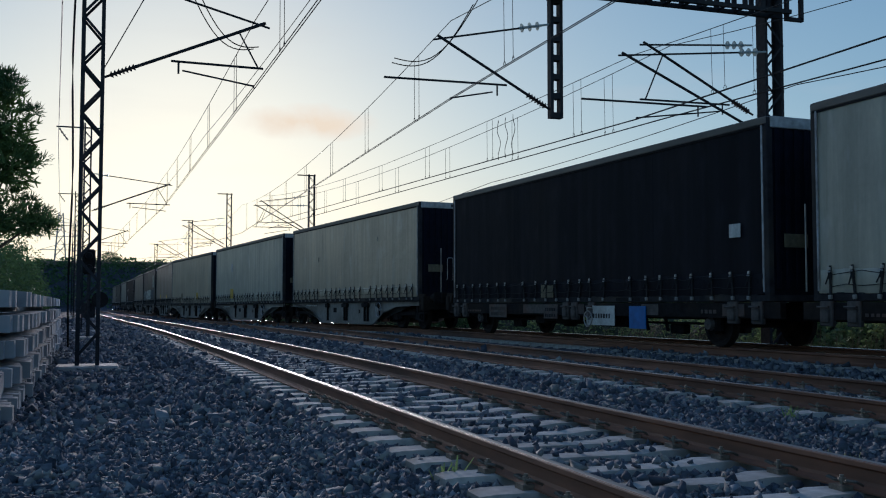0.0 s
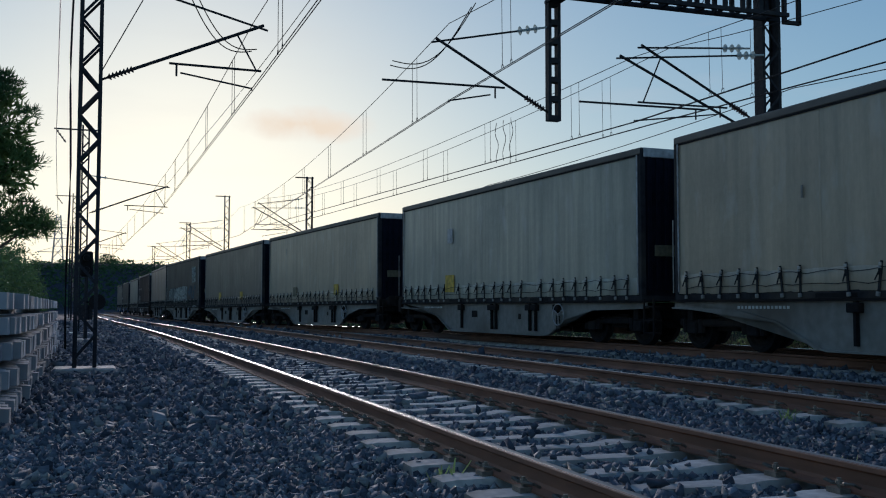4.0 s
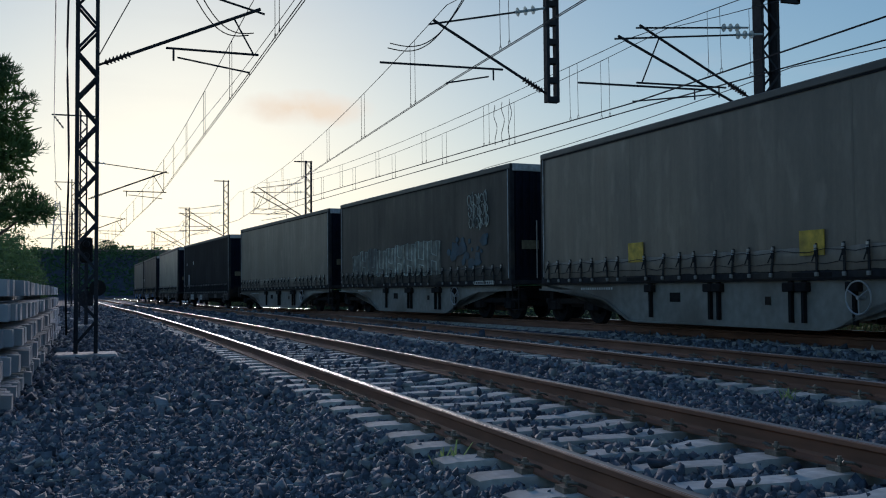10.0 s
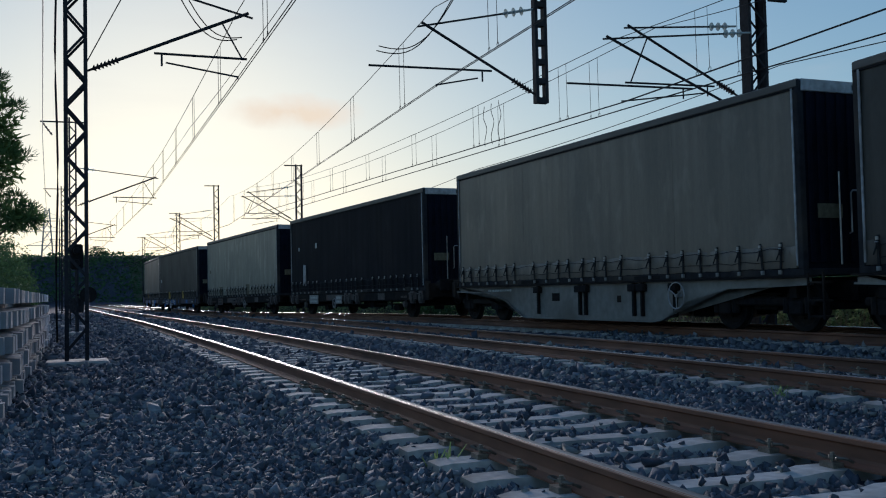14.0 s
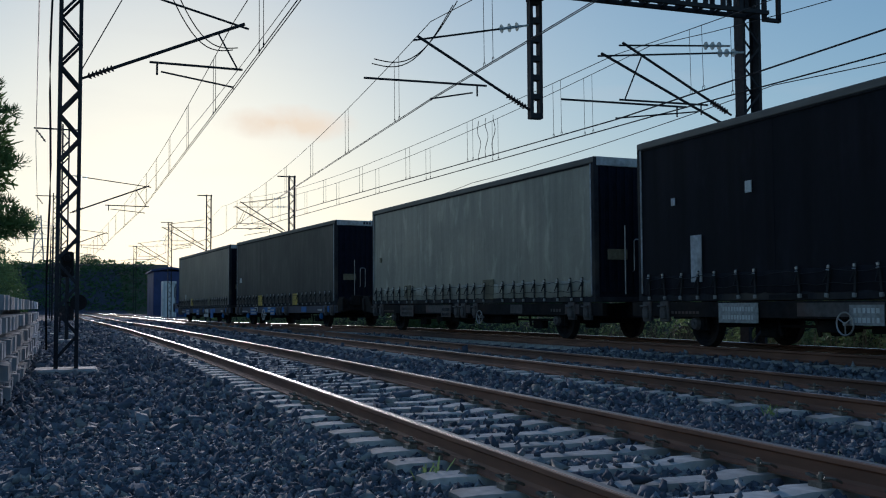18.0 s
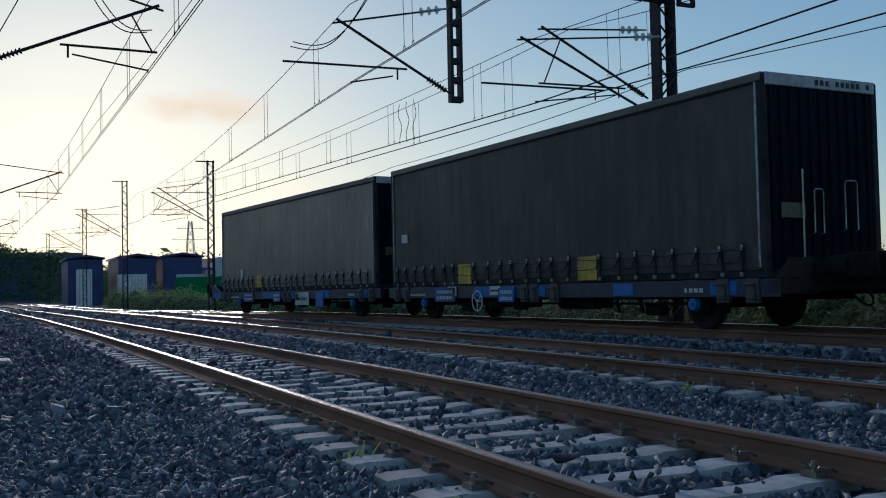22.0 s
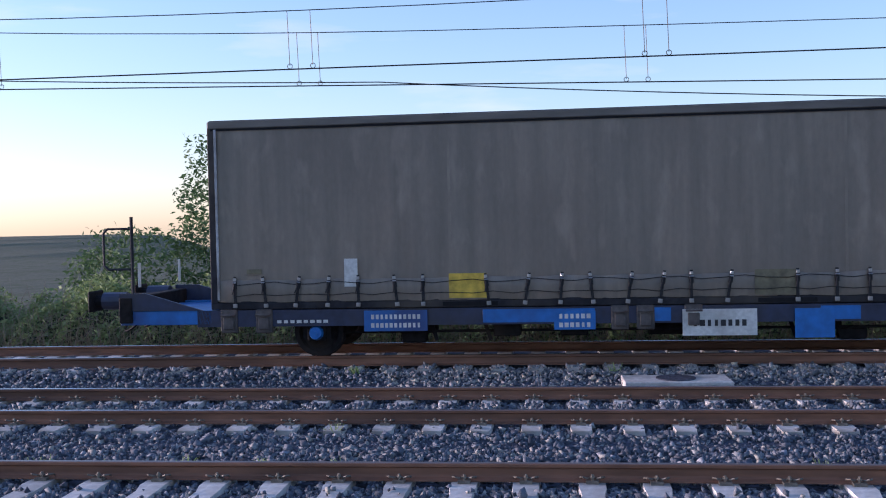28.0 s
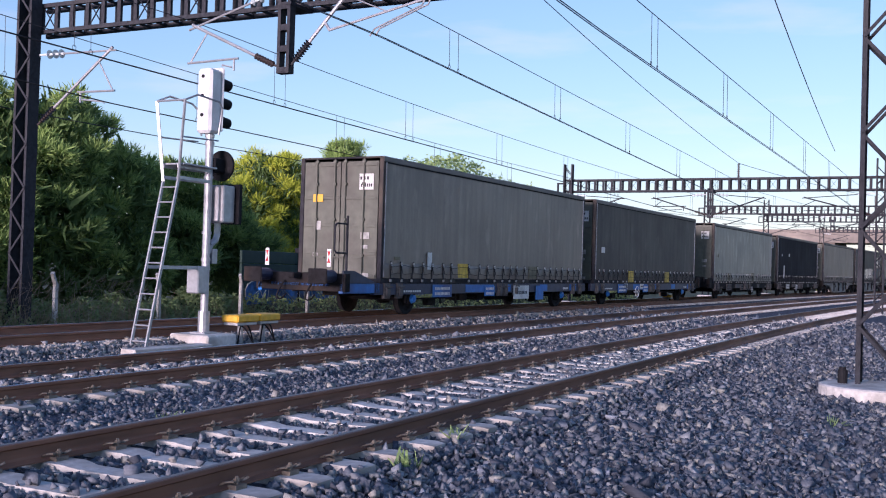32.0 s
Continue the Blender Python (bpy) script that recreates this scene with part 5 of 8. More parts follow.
def gantry_beam(a, b, z, h=0.74, d=0.42, near=True):
    """A trussed beam from a to b: four chords, upright battens, some crossed panels."""
    a, b = Vector((*a, z)), Vector((*b, z))
    length = (b - a).length
    m = thing("gantry_beam", Matrix.Translation(a) @ pose(0, 0, 0, 0, 0, math.degrees(math.atan2(b.y - a.y, b.x - a.x))), "dark steel ladder-truss gantry beam across the tracks", "gantry", "gantries over the line")
    for y in (-d / 2, d / 2):
        for zz in (0, h):
            bm = bmesh.new()
            add_box(bm, -0.3, y - 0.045, zz - 0.045, length + 0.3, y + 0.045, zz + 0.045)
            part("chord", bm, M_STEEL, m)
    n = int(length / 0.46)
    joined = None if near else bmesh.new()
    first = cross = None
    for k in range(n + 1):
        x = k * length / n
        if near:
            at = pose(x, 0, 0)
            if first is None:
                bm = bmesh.new()
                for y in (-d / 2, d / 2):
                    add_box(bm, -0.05, y - 0.035, 0.03, 0.05, y + 0.035, h - 0.03)
                for zz in (0, h):
                    add_box(bm, -0.03, -d / 2, zz - 0.02, 0.03, d / 2, zz + 0.02)
                first = part("batten", bm, M_STEEL, m)
                first.matrix_basis = at
            else:
                share(first, at, m)
            if k % 3 == 1 and k < n:
                if cross is None:
                    bm = bmesh.new()
                    s = length / n
                    add_beam(bm, (0.05, d / 2, 0.05), (s - 0.05, d / 2, h - 0.05), 0.03, 0.012)
                    add_beam(bm, (0.05, d / 2, h - 0.05), (s - 0.05, d / 2, 0.05), 0.03, 0.012)
                    cross = part("cross_brace", bm, M_STEEL, m)
                    cross.matrix_basis = at
                else:
                    share(cross, at, m)
        else:
            for y in (-d / 2, d / 2):
                add_box(joined, x - 0.055, y - 0.035, 0.03, x + 0.055, y + 0.035, h - 0.03)
    if joined is not None:
        part("battens", joined, M_STEEL, m)["kind"] = "stuff"
    bm = bmesh.new()
    for x in (length + 0.35, length + 0.75):
        add_box(bm, x - 0.04, -0.05, -0.1, x + 0.04, 0.05, h * 0.75)
    for zz in (-0.1, h * 0.75):
        add_box(bm, length + 0.31, -0.05, zz - 0.04, length + 0.79, 0.05, zz + 0.04)
    part("end_bracket", bm, M_STEEL, m)
    return m


def drop_post(x, y, z0, z1, beam, turn=0.0):
    m = thing("drop_post", pose(x, y, 0, 0, 0, turn), "dark steel post hanging from a gantry beam", "post", "posts under the gantries")
    bm = bmesh.new()
    for s in (-1, 1):
        add_box(bm, s * 0.11 - 0.035, -0.09, z0, s * 0.11 + 0.035, 0.09, z1)
    part("upright", bm, M_STEEL, m)
    part("hanger_plate", boxed(-0.16, -0.68, beam - 0.105, 0.16, 0.095, beam - 0.045), M_STEEL, m)
    first = None
    for z in np.arange(z0 + 0.06, z1, 0.42):
        if first is None:
            first = part("batten", boxed(-0.08, -0.088, -0.06, 0.08, 0.088, 0.06), M_STEEL, m)
            first.matrix_basis = pose(0, 0, z)
        else:
            share(first, pose(0, 0, z), m)
    return m


SHEDS = {}


def insulator(name, a, b, r, discs, mat, parent, label="", lead=None):
    """A core rod with its separate ribbed discs; lead: where the end fitting reaches to."""
    a, b = Vector(a), Vector(b)
    bm = bmesh.new()
    add_bar(bm, a, b, 0.03, 6)
    if lead is not None:
        add_bar(bm, b, lead, 0.024, 6)
    core = part(name, bm, mat, parent, label)
    turn = (b - a).to_track_quat("Z", "Y").to_matrix().to_4x4()
    key = (round(r, 3), mat.name)
    for k in range(discs):
        at = Matrix.Translation(a.lerp(b, (k + 0.5) / discs)) @ turn
        if key not in SHEDS:
            bm = bmesh.new()
            add_bar(bm, (0, 0, -0.018), (0, 0, 0.018), r, 10, r * 0.55)
            SHEDS[key] = part("disc", bm, mat, core)
            SHEDS[key].matrix_basis = at
        else:
            share(SHEDS[key], at, core)
    return core


def arm(y, root_x, low, high, head, steady, contact, mat=M_STEEL, strut=True, label="slender steel cantilever arm holding the contact wire"):
    """A cantilever in the plane at y. low, high: heights of its feet at root_x; head: x, z of its tip; steady: x, x, z; contact: x, z."""
    m = thing("cantilever_arm", pose(0, y, 0), label, "cantilever", "cantilever arms")
    lo, hi, tip = Vector((root_x, 0, low)), Vector((root_x, 0, high)), Vector((head[0], 0, head[1]))
    d = (tip - lo).normalized()
    bm = bmesh.new()
    add_bar(bm, lo + d * 0.62, tip + d * 0.12, 0.032, 8)
    part("strut_tube", bm, mat, m)
    insulator("insulator", lo + d * 0.62, lo + d * 0.12, 0.07, 7, M_CERAMIC, m, "ribbed brown insulator", lo)
    e = (hi - tip).normalized()
    span = (hi - tip).length
    bm = bmesh.new()
    add_bar(bm, tip - e * 0.2, tip + e * max(0.2, span - 0.75), 0.022, 6)
    part("tie_tube", bm, mat, m)
    insulator("insulator", hi - e * 0.75, hi - e * 0.2, 0.10, 3, M_GLASS_INS, m, "pale glass disc insulators", hi)
    x0, x1, z = steady
    bm = bmesh.new()
    add_bar(bm, (x0, 0, z), (x1, 0, z - 0.02), 0.024, 6)
    add_bar(bm, (x0 * 0.92 + x1 * 0.08, 0, z), (x0 * 0.92 + x1 * 0.08, 0, z - 0.24), 0.02, 6)
    part("steady_tube", bm, mat, m)
    if strut:
        bm = bmesh.new()
        p = lo.lerp(tip, 0.86)
        add_bar(bm, p, (x1 * 0.94 + x0 * 0.06, 0, z), 0.017, 6)
        part("strut", bm, mat, m)
    bm = bmesh.new()
    add_bar(bm, (x0 * 0.88 + x1 * 0.12, 0, z - 0.17), (contact[0], 0, contact[1] + 0.03), 0.018, 6)
    add_bar(bm, (contact[0], 0, contact[1] + 0.05), (contact[0], 0, contact[1] - 0.01), 0.014, 5)
    part("registration_arm", bm, mat, m)
    return m


G1, G2 = 19.85, -10.5
# the two nearest gantries and their masts
lattice_mast(-0.25, G1, 9.6, 0.42, 0.34, -0.13)
lattice_mast(14.74, G1 - 0.05, 9.3, 0.50, 0.34, -0.13)
near_mast = lattice_mast(-1.18, -10.6, 9.0, 0.66, 0.42, -0.05)
lattice_mast(16.9, -10.6, 7.85, 0.46, 0.30, -0.13)
gantry_beam((-0.25, G1 - 0.42), (14.6, G1 - 0.42), 7.82)
gantry_beam((-1.18, -10.75 - 0.45), (16.75, -10.6 - 0.45), 6.72, 0.6)
drop_post(9.24, G1, 5.12, 7.9, 7.82)
drop_post(9.65, G2, 5.28, 6.8, 6.72)
arm(G1, -0.06, 5.34, 7.35, (2.85, 6.6), (1.16, 2.92, 5.75), (2.74, 5.34))
arm(G1, 9.12, 5.30, 7.18, (6.65, 6.66), (8.1, 5.39, 5.77), (6.84, 5.38), strut=False)
arm(G1 - 0.25, 14.5, 4.95, 6.95, (10.85, 6.58), (12.9, 9.75, 5.56), (11.08, 5.17), strut=False)
arm(G1 + 0.3, 14.5, 5.57, 7.24, (11.7, 7.02), (13.85, 11.49, 5.77), (12.3, 5.40))
arm(G2, 9.80, 5.42, 6.95, (11.9, 6.38), (10.8, 12.1, 5.66), (11.2, 5.52), M_GALV, label="galvanised cantilever arm holding the contact wire")
reach = thing("cantilever_arm", pose(0, G2, 0), "galvanised forked cantilever arm over the middle track", "cantilever", "cantilever arms")
tip = (Vector((8.2, 0, 6.8)) - Vector((9.5, 0, 5.45))).normalized()
insulator("insulator", Vector((9.5, 0, 5.45)) + tip * 0.58, Vector((9.5, 0, 5.45)) + tip * 0.1, 0.085, 8, M_STEEL, reach, "ribbed dark insulator", (9.55, 0, 5.4))
bm = bmesh.new()
add_bar(bm, Vector((9.5, 0, 5.45)) + tip * 0.58, (8.15, 0, 6.85), 0.036, 8)
part("strut_tube", bm, M_GALV, reach)
bm = bmesh.new()
add_bar(bm, (8.15, 0, 6.80), (9.35, 0, 7.02), 0.022, 6)
add_bar(bm, (9.35, 0, 7.02), (9.65, 0, 6.95), 0.03, 6)
part("tie_tube", bm, M_GALV, reach)
bm = bmesh.new()
add_bar(bm, (8.63, 0.03, 6.05), (6.4, 0.03, 6.5), 0.026, 8)
add_bar(bm, (8.63, 0.0, 6.05), (8.75, 0.0, 6.22), 0.03, 6)
part("steady_tube", bm, M_GALV, reach)
bm = bmesh.new()
add_bar(bm, (8.3, 0.0, 6.7), (7.4, 0.03, 6.32), 0.014, 6)
part("strut", bm, M_GALV, reach)
for dx in (0.0, 0.12):
    bm = bmesh.new()
    add_cable(bm, [(6.45 + dx, 0.03, 6.47), (6.5 + dx, 0.03, 6.36), (7.5 + dx, 0.03, 6.0), (7.6 + dx, 0.03, 5.87)], 0.016, 6)
    part("registration_arm", bm, M_GALV, reach)
arm(G2, 16.40, 4.52, 6.10, (14.3, 6.06), (15.2, 14.1, 5.2), (14.4, 4.92), M_GALV, label="galvanised cantilever arm holding the contact wire")

for child in list(near_mast.children):
    if child.name.startswith("footing"):
        bpy.data.objects.remove(child)
bm = bmesh.new()
add_bar(bm, (0.05, 0.25, -0.35), (0.05, 0.25, 0.08), 0.78, 28)
add_bar(bm, (0.05, 0.25, 0.08), (0.05, 0.25, 0.10), 0.78, 28, 0.75)
part("footing", bm, M_CONCRETE, near_mast, "round pale concrete footing")
bm = bmesh.new()
add_bar(bm, (0.50, 0.22, 0.1), (0.50, 0.22, 0.30), 0.07, 14)
add_bar(bm, (0.50, 0.22, 0.30), (0.50, 0.22, 0.34), 0.05, 14)
part("cable_stub", bm, M_BLACK, near_mast, "black cable stub")
# the masts and gantries farther off
LEFT_MASTS = ((-0.75, 48, 9.4), (-1.9, 79, 9.6), (-2.9, 111, 9.6), (-3.9, 145, 9.6))
RIGHT_MASTS = ((12.3, 62.5, 9.4), (9.3, 80.5, 10.0), (8.4, 106, 9.9), (7.1, 150, 10.0))
for x, y, h in LEFT_MASTS:
    lattice_mast(x, y, h, near=False)
    arm(y, x + 0.2, 5.3, 7.0, (x + 3.5, 6.6), (x + 1.7, x + 3.6, 5.7), (x + 3.4, 5.36))
    spar = thing("feeder_bracket", pose(x, y, 0), "steel spar with insulators on a mast", "bracket", "feeder brackets")
    bm = bmesh.new()
    add_beam(bm, (-1.35, 0, h - 0.35), (0.5, 0, h - 0.35), 0.06, 0.06)
    part("spar", bm, M_STEEL, spar)
    insulator("insulator", (-1.25, 0, h - 0.4), (-0.85, 0, h - 0.95), 0.07, 4, M_CERAMIC, spar)
for x, y, h in RIGHT_MASTS:
    lattice_mast(x, y, h, 0.42, near=False)
    arm(y, x - 0.2, 5.5, 7.3, (x - 3.4, 7.2), (x - 1.2, x - 3.6, 5.9), (x - 2.9, 5.45))
    arm(y + 1.2, x - 0.2, 5.9, 8.0, (x - 2.9, 7.6), (x - 0.9, x - 3.1, 6.3), (x - 2.4, 5.9))
    top = thing("mast_lamp_arm", pose(x, y, 0), "short steel arm at a mast's head", "bracket", "mast head arms")
    bm = bmesh.new()
    add_beam(bm, (-0.9, 0, h - 0.2), (0.25, 0, h - 0.2), 0.07, 0.07)
    part("spar", bm, M_STEEL, top)
for y, xl, xr, xp, zb, top in ((-45.6, 0.9, 16.3, 8.77, 5.82, 7.4), (-75.0, -3.6, 15.2, 5.9, 6.4, 8.4), (-94.0, -5.1, 13.7, 4.7, 6.8, 9.0), (-121.0, -7.4, 11.6, 2.3, 7.0, 9.6)):
    lattice_mast(xl, y, top, 0.42, near=False)
    lattice_mast(xr, y, top, 0.5, near=False)
    gantry_beam((xl, y - 0.45), (xr, y - 0.45), zb, 0.6, near=y > -80)
    low = zb - 1.4
    drop_post(xp, y, low, zb + 0.1, zb)
    arm(y, xp + 0.15, low + 0.15, zb - 0.2, (xp + 2.8, zb - 0.4), (xp + 1.2, xp + 2.9, low + 0.6), (xp + 2.6, low + 0.35))
    arm(y, xp - 0.15, low + 0.15, zb - 0.2, (xp - 2.5, zb - 0.4), (xp - 1.0, xp - 3.2, low + 0.6), (xp - 2.3, low + 0.35))
    arm(y, xl + 0.25, low + 0.15, zb - 0.2, (xl + 3.3, zb - 0.4), (xl + 1.5, xl + 3.6, low + 0.6), (xl + 3.4, low + 0.35))
    arm(y, xr - 0.25, low + 0.15, zb - 0.2, (xr - 2.9, zb - 0.4), (xr - 1.2, xr - 3.0, low + 0.6), (xr - 2.7, low + 0.35))


def overhead_line(supports, label, droppers=(-60, 100), low=1.0):
    """A contact wire and the messenger that carries it; supports: y, x, contact height, messenger height."""
    m = thing("overhead_line", Matrix(), label, "overhead wire", "overhead lines")
    path = []
    for (y0, x0, c0, m0), (y1, x1, c1, m1) in zip(supports, supports[1:]):
        n = 14
        pts = []
        for k in range(n + 1):
            u = k / n
            sag = 4 * u * (1 - u)
            base = (1 - u) * m0 + u * m1
            floor = (1 - u) * c0 + u * c1 + low
            pts.append((x0 + (x1 - x0) * u, y0 + (y1 - y0) * u, base - sag * max(0.0, base - floor)))
        path += pts
        count = max(2, int(abs(y1 - y0) / 5.2))
        for k in range(count):
            u = (k + 0.5) / count
            for du in (-0.2 / abs(y1 - y0), 0.2 / abs(y1 - y0)):
                v = u + du
                y = y0 + (y1 - y0) * v
                if not droppers[0] < y < droppers[1]:
                    continue
                x = x0 + (x1 - x0) * v
                c = c0 + (c1 - c0) * v
                base = (1 - v) * m0 + v * m1
                top = base - 4 * v * (1 - v) * max(0.0, base - c - low)
                bm = bmesh.new()
                add_bar(bm, (x, y, c + 0.06), (x, y + 0.03, top), 0.006, 4)
                ring = [(x, y + 0.045 * math.cos(a), c + 0.05 + 0.045 * math.sin(a)) for a in np.linspace(0, math.tau, 8)]
                for p, q in zip(ring, ring[1:]):
                    add_bar(bm, p, q, 0.006, 4)
                part("dropper", bm, M_WIRE, m)
    for dx in (-0.02, 0.025):
        bm = bmesh.new()
        add_cable(bm, [(x + dx, y, c) for y, x, c, _ in supports], 0.009)
        part("contact_wire", bm, M_WIRE, m)
    bm = bmesh.new()
    add_cable(bm, [p for i, p in enumerate(path) if not i or p != path[i - 1]], 0.009)
    part("messenger_wire", bm, M_WIRE, m)
    return m


overhead_line(((-150, -6.0, 5.08, 6.4), (-121, -4.1, 5.08, 6.4), (-94, -1.7, 5.08, 6.4), (-75, -0.2, 5.08, 6.4), (-45.6, 2.0, 4.9, 6.1), (G2, 3.2, 5.6, 6.6), (G1, 2.74, 5.34, 6.66), (48, 2.55, 5.55, 6.95), (79, 1.2, 5.36, 6.65), (111, -0.1, 5.36, 6.65), (145, -1.4, 5.36, 6.65)), "twin contact wire and messenger over the first running track", low=1.18)
overhead_line(((-150, -0.5, 5.08, 6.4), (-121, 0.0, 5.08, 6.4), (-94, 2.4, 5.08, 6.4), (-75, 3.6, 5.08, 6.4), (-45.6, 6.4, 4.6, 5.7), (G2, 7.5, 5.85, 6.66), (G1, 6.84, 5.40, 7.05), (62.5, 8.0, 5.5, 7.2), (80.5, 6.4, 5.45, 7.2), (106, 5.5, 5.45, 7.2), (150, 4.2, 5.45, 7.2)), "twin contact wire and messenger over the middle track")
overhead_line(((-121, 4.9, 5.08, 6.4), (-94, 7.3, 5.08, 6.4), (-75, 8.5, 5.08, 6.4), (-45.6, 10.6, 4.75, 5.9), (G2, 12.0, 5.25, 6.5), (G1 - 0.25, 11.08, 5.17, 6.62), (62.5, 9.3, 6.05, 7.8)), "twin contact wire and messenger over the loop track")
overhead_line(((-45.6, 13.0, 4.6, 5.8), (G2, 14.25, 4.92, 6.1), (G1 + 0.3, 12.3, 5.40, 7.05), (63.7, 9.8, 5.9, 7.6)), "second contact wire and messenger run out beside the loop")


def plain_wire(name, pts, r, label):
    m = thing(name, Matrix(), label, "wire", "feeder wires")
    bm = bmesh.new()
    run = [Vector(pts[0])]
    for a, b in zip(pts, pts[1:]):
        for k in range(1, 11):
            u = k / 10
            run.append(Vector(a).lerp(Vector(b), u) - Vector((0, 0, 4 * u * (1 - u) * abs(b[1] - a[1]) * 0.006)))
    add_cable(bm, run, r, 4)
    part("strand", bm, M_WIRE, m)


feeder = [(5.2, G1 - 0.42, 9.25), (6.2, G2 - 0.45, 8.0), (7.5, -46.05, 7.2), (3.0, -75.45, 7.75), (1.2, -94.45, 8.15)]
plain_wire("feeder_wire", [(3.4, 80, 9.0), (4.4, 48, 9.0)] + feeder, 0.013, "bare feeder wire on top of the gantries")
for p in feeder[:5]:
    post = thing("post_insulator", pose(p[0], p[1], 0), "dark ribbed insulator standing on a gantry beam", "insulator", "gantry insulators")
    insulator("ribbed_body", (0, 0, p[2] - 0.72), (0, 0, p[2]), 0.09, 8, M_CERAMIC, post)
plain_wire("return_wire", [(15.2, 80, 6.0), (15.6, 40, 6.3), (15.5, G1, 6.3), (16.2, 4, 5.6), (17.2, G2, 4.9), (17.0, -46, 5.6), (15.6, -75, 6.2)], 0.012, "thin return wire behind the train")
plain_wire("earth_wire", [(3.0, -46.05, 7.7), (1.3, G2, 8.3), (-0.8, G1, 8.3), (-2.0, 48, 8.4), (-3.1, 79, 8.6), (-4.1, 111, 8.6)], 0.014, "dark earth wire along the near masts")
down = thing("mast_cable", pose(-0.25, G1, 0), "black cable down a lattice mast", "cable")
bm = bmesh.new()
add_cable(bm, [(-0.34 - 0.02 * math.sin(k), 0.1, 0.3 + k * 0.68) for k in range(14)], 0.022, 6)
part("cable", bm, M_BLACK, down)
tie = thing("tie_wire", pose(0, G1 - 0.1, 0), "thin tie wire from a mast up to the gantry beam", "wire")
bm = bmesh.new()
add_cable(bm, [(-0.05, 0, 5.5), (1.1, 0, 7.78)], 0.011)
part("strand", bm, M_WIRE, tie)
for k in range(3):
    slack = thing("wire_link", pose(10.8 - 0.02 * k, 26.0 + 0.5 * k, 0), "slack wavy copper link between messenger and contact wire", "wire", "slack wire links")
    bm = bmesh.new()
    add_cable(bm, [(0.0, 0.16 * math.sin(u * 7 + k) * math.sin(u * math.pi), 5.26 + 1.15 * u) for u in np.linspace(0, 1, 15)], 0.010)
    part("strand", bm, M_WIRE, slack)
loop = thing("jumper_cable", pose(0, G1, 0), "slack looped jumper cable beside a cantilever arm", "cable", "jumper cables")
for x0, x1, z0, z1 in ((1.35, 2.75, 7.6, 6.15), (1.45, 2.85, 7.7, 6.2), (5.6, 7.4, 6.1, 7.5), (5.65, 7.5, 6.2, 7.6)):
    bm = bmesh.new()
    add_cable(bm, [(x0 + (x1 - x0) * k / 14, 0.15, z0 + (z1 - z0) * k / 14 - 0.55 * math.sin(k / 14 * math.pi)) for k in range(15)], 0.012)
    part("cable", bm, M_BLACK, loop)


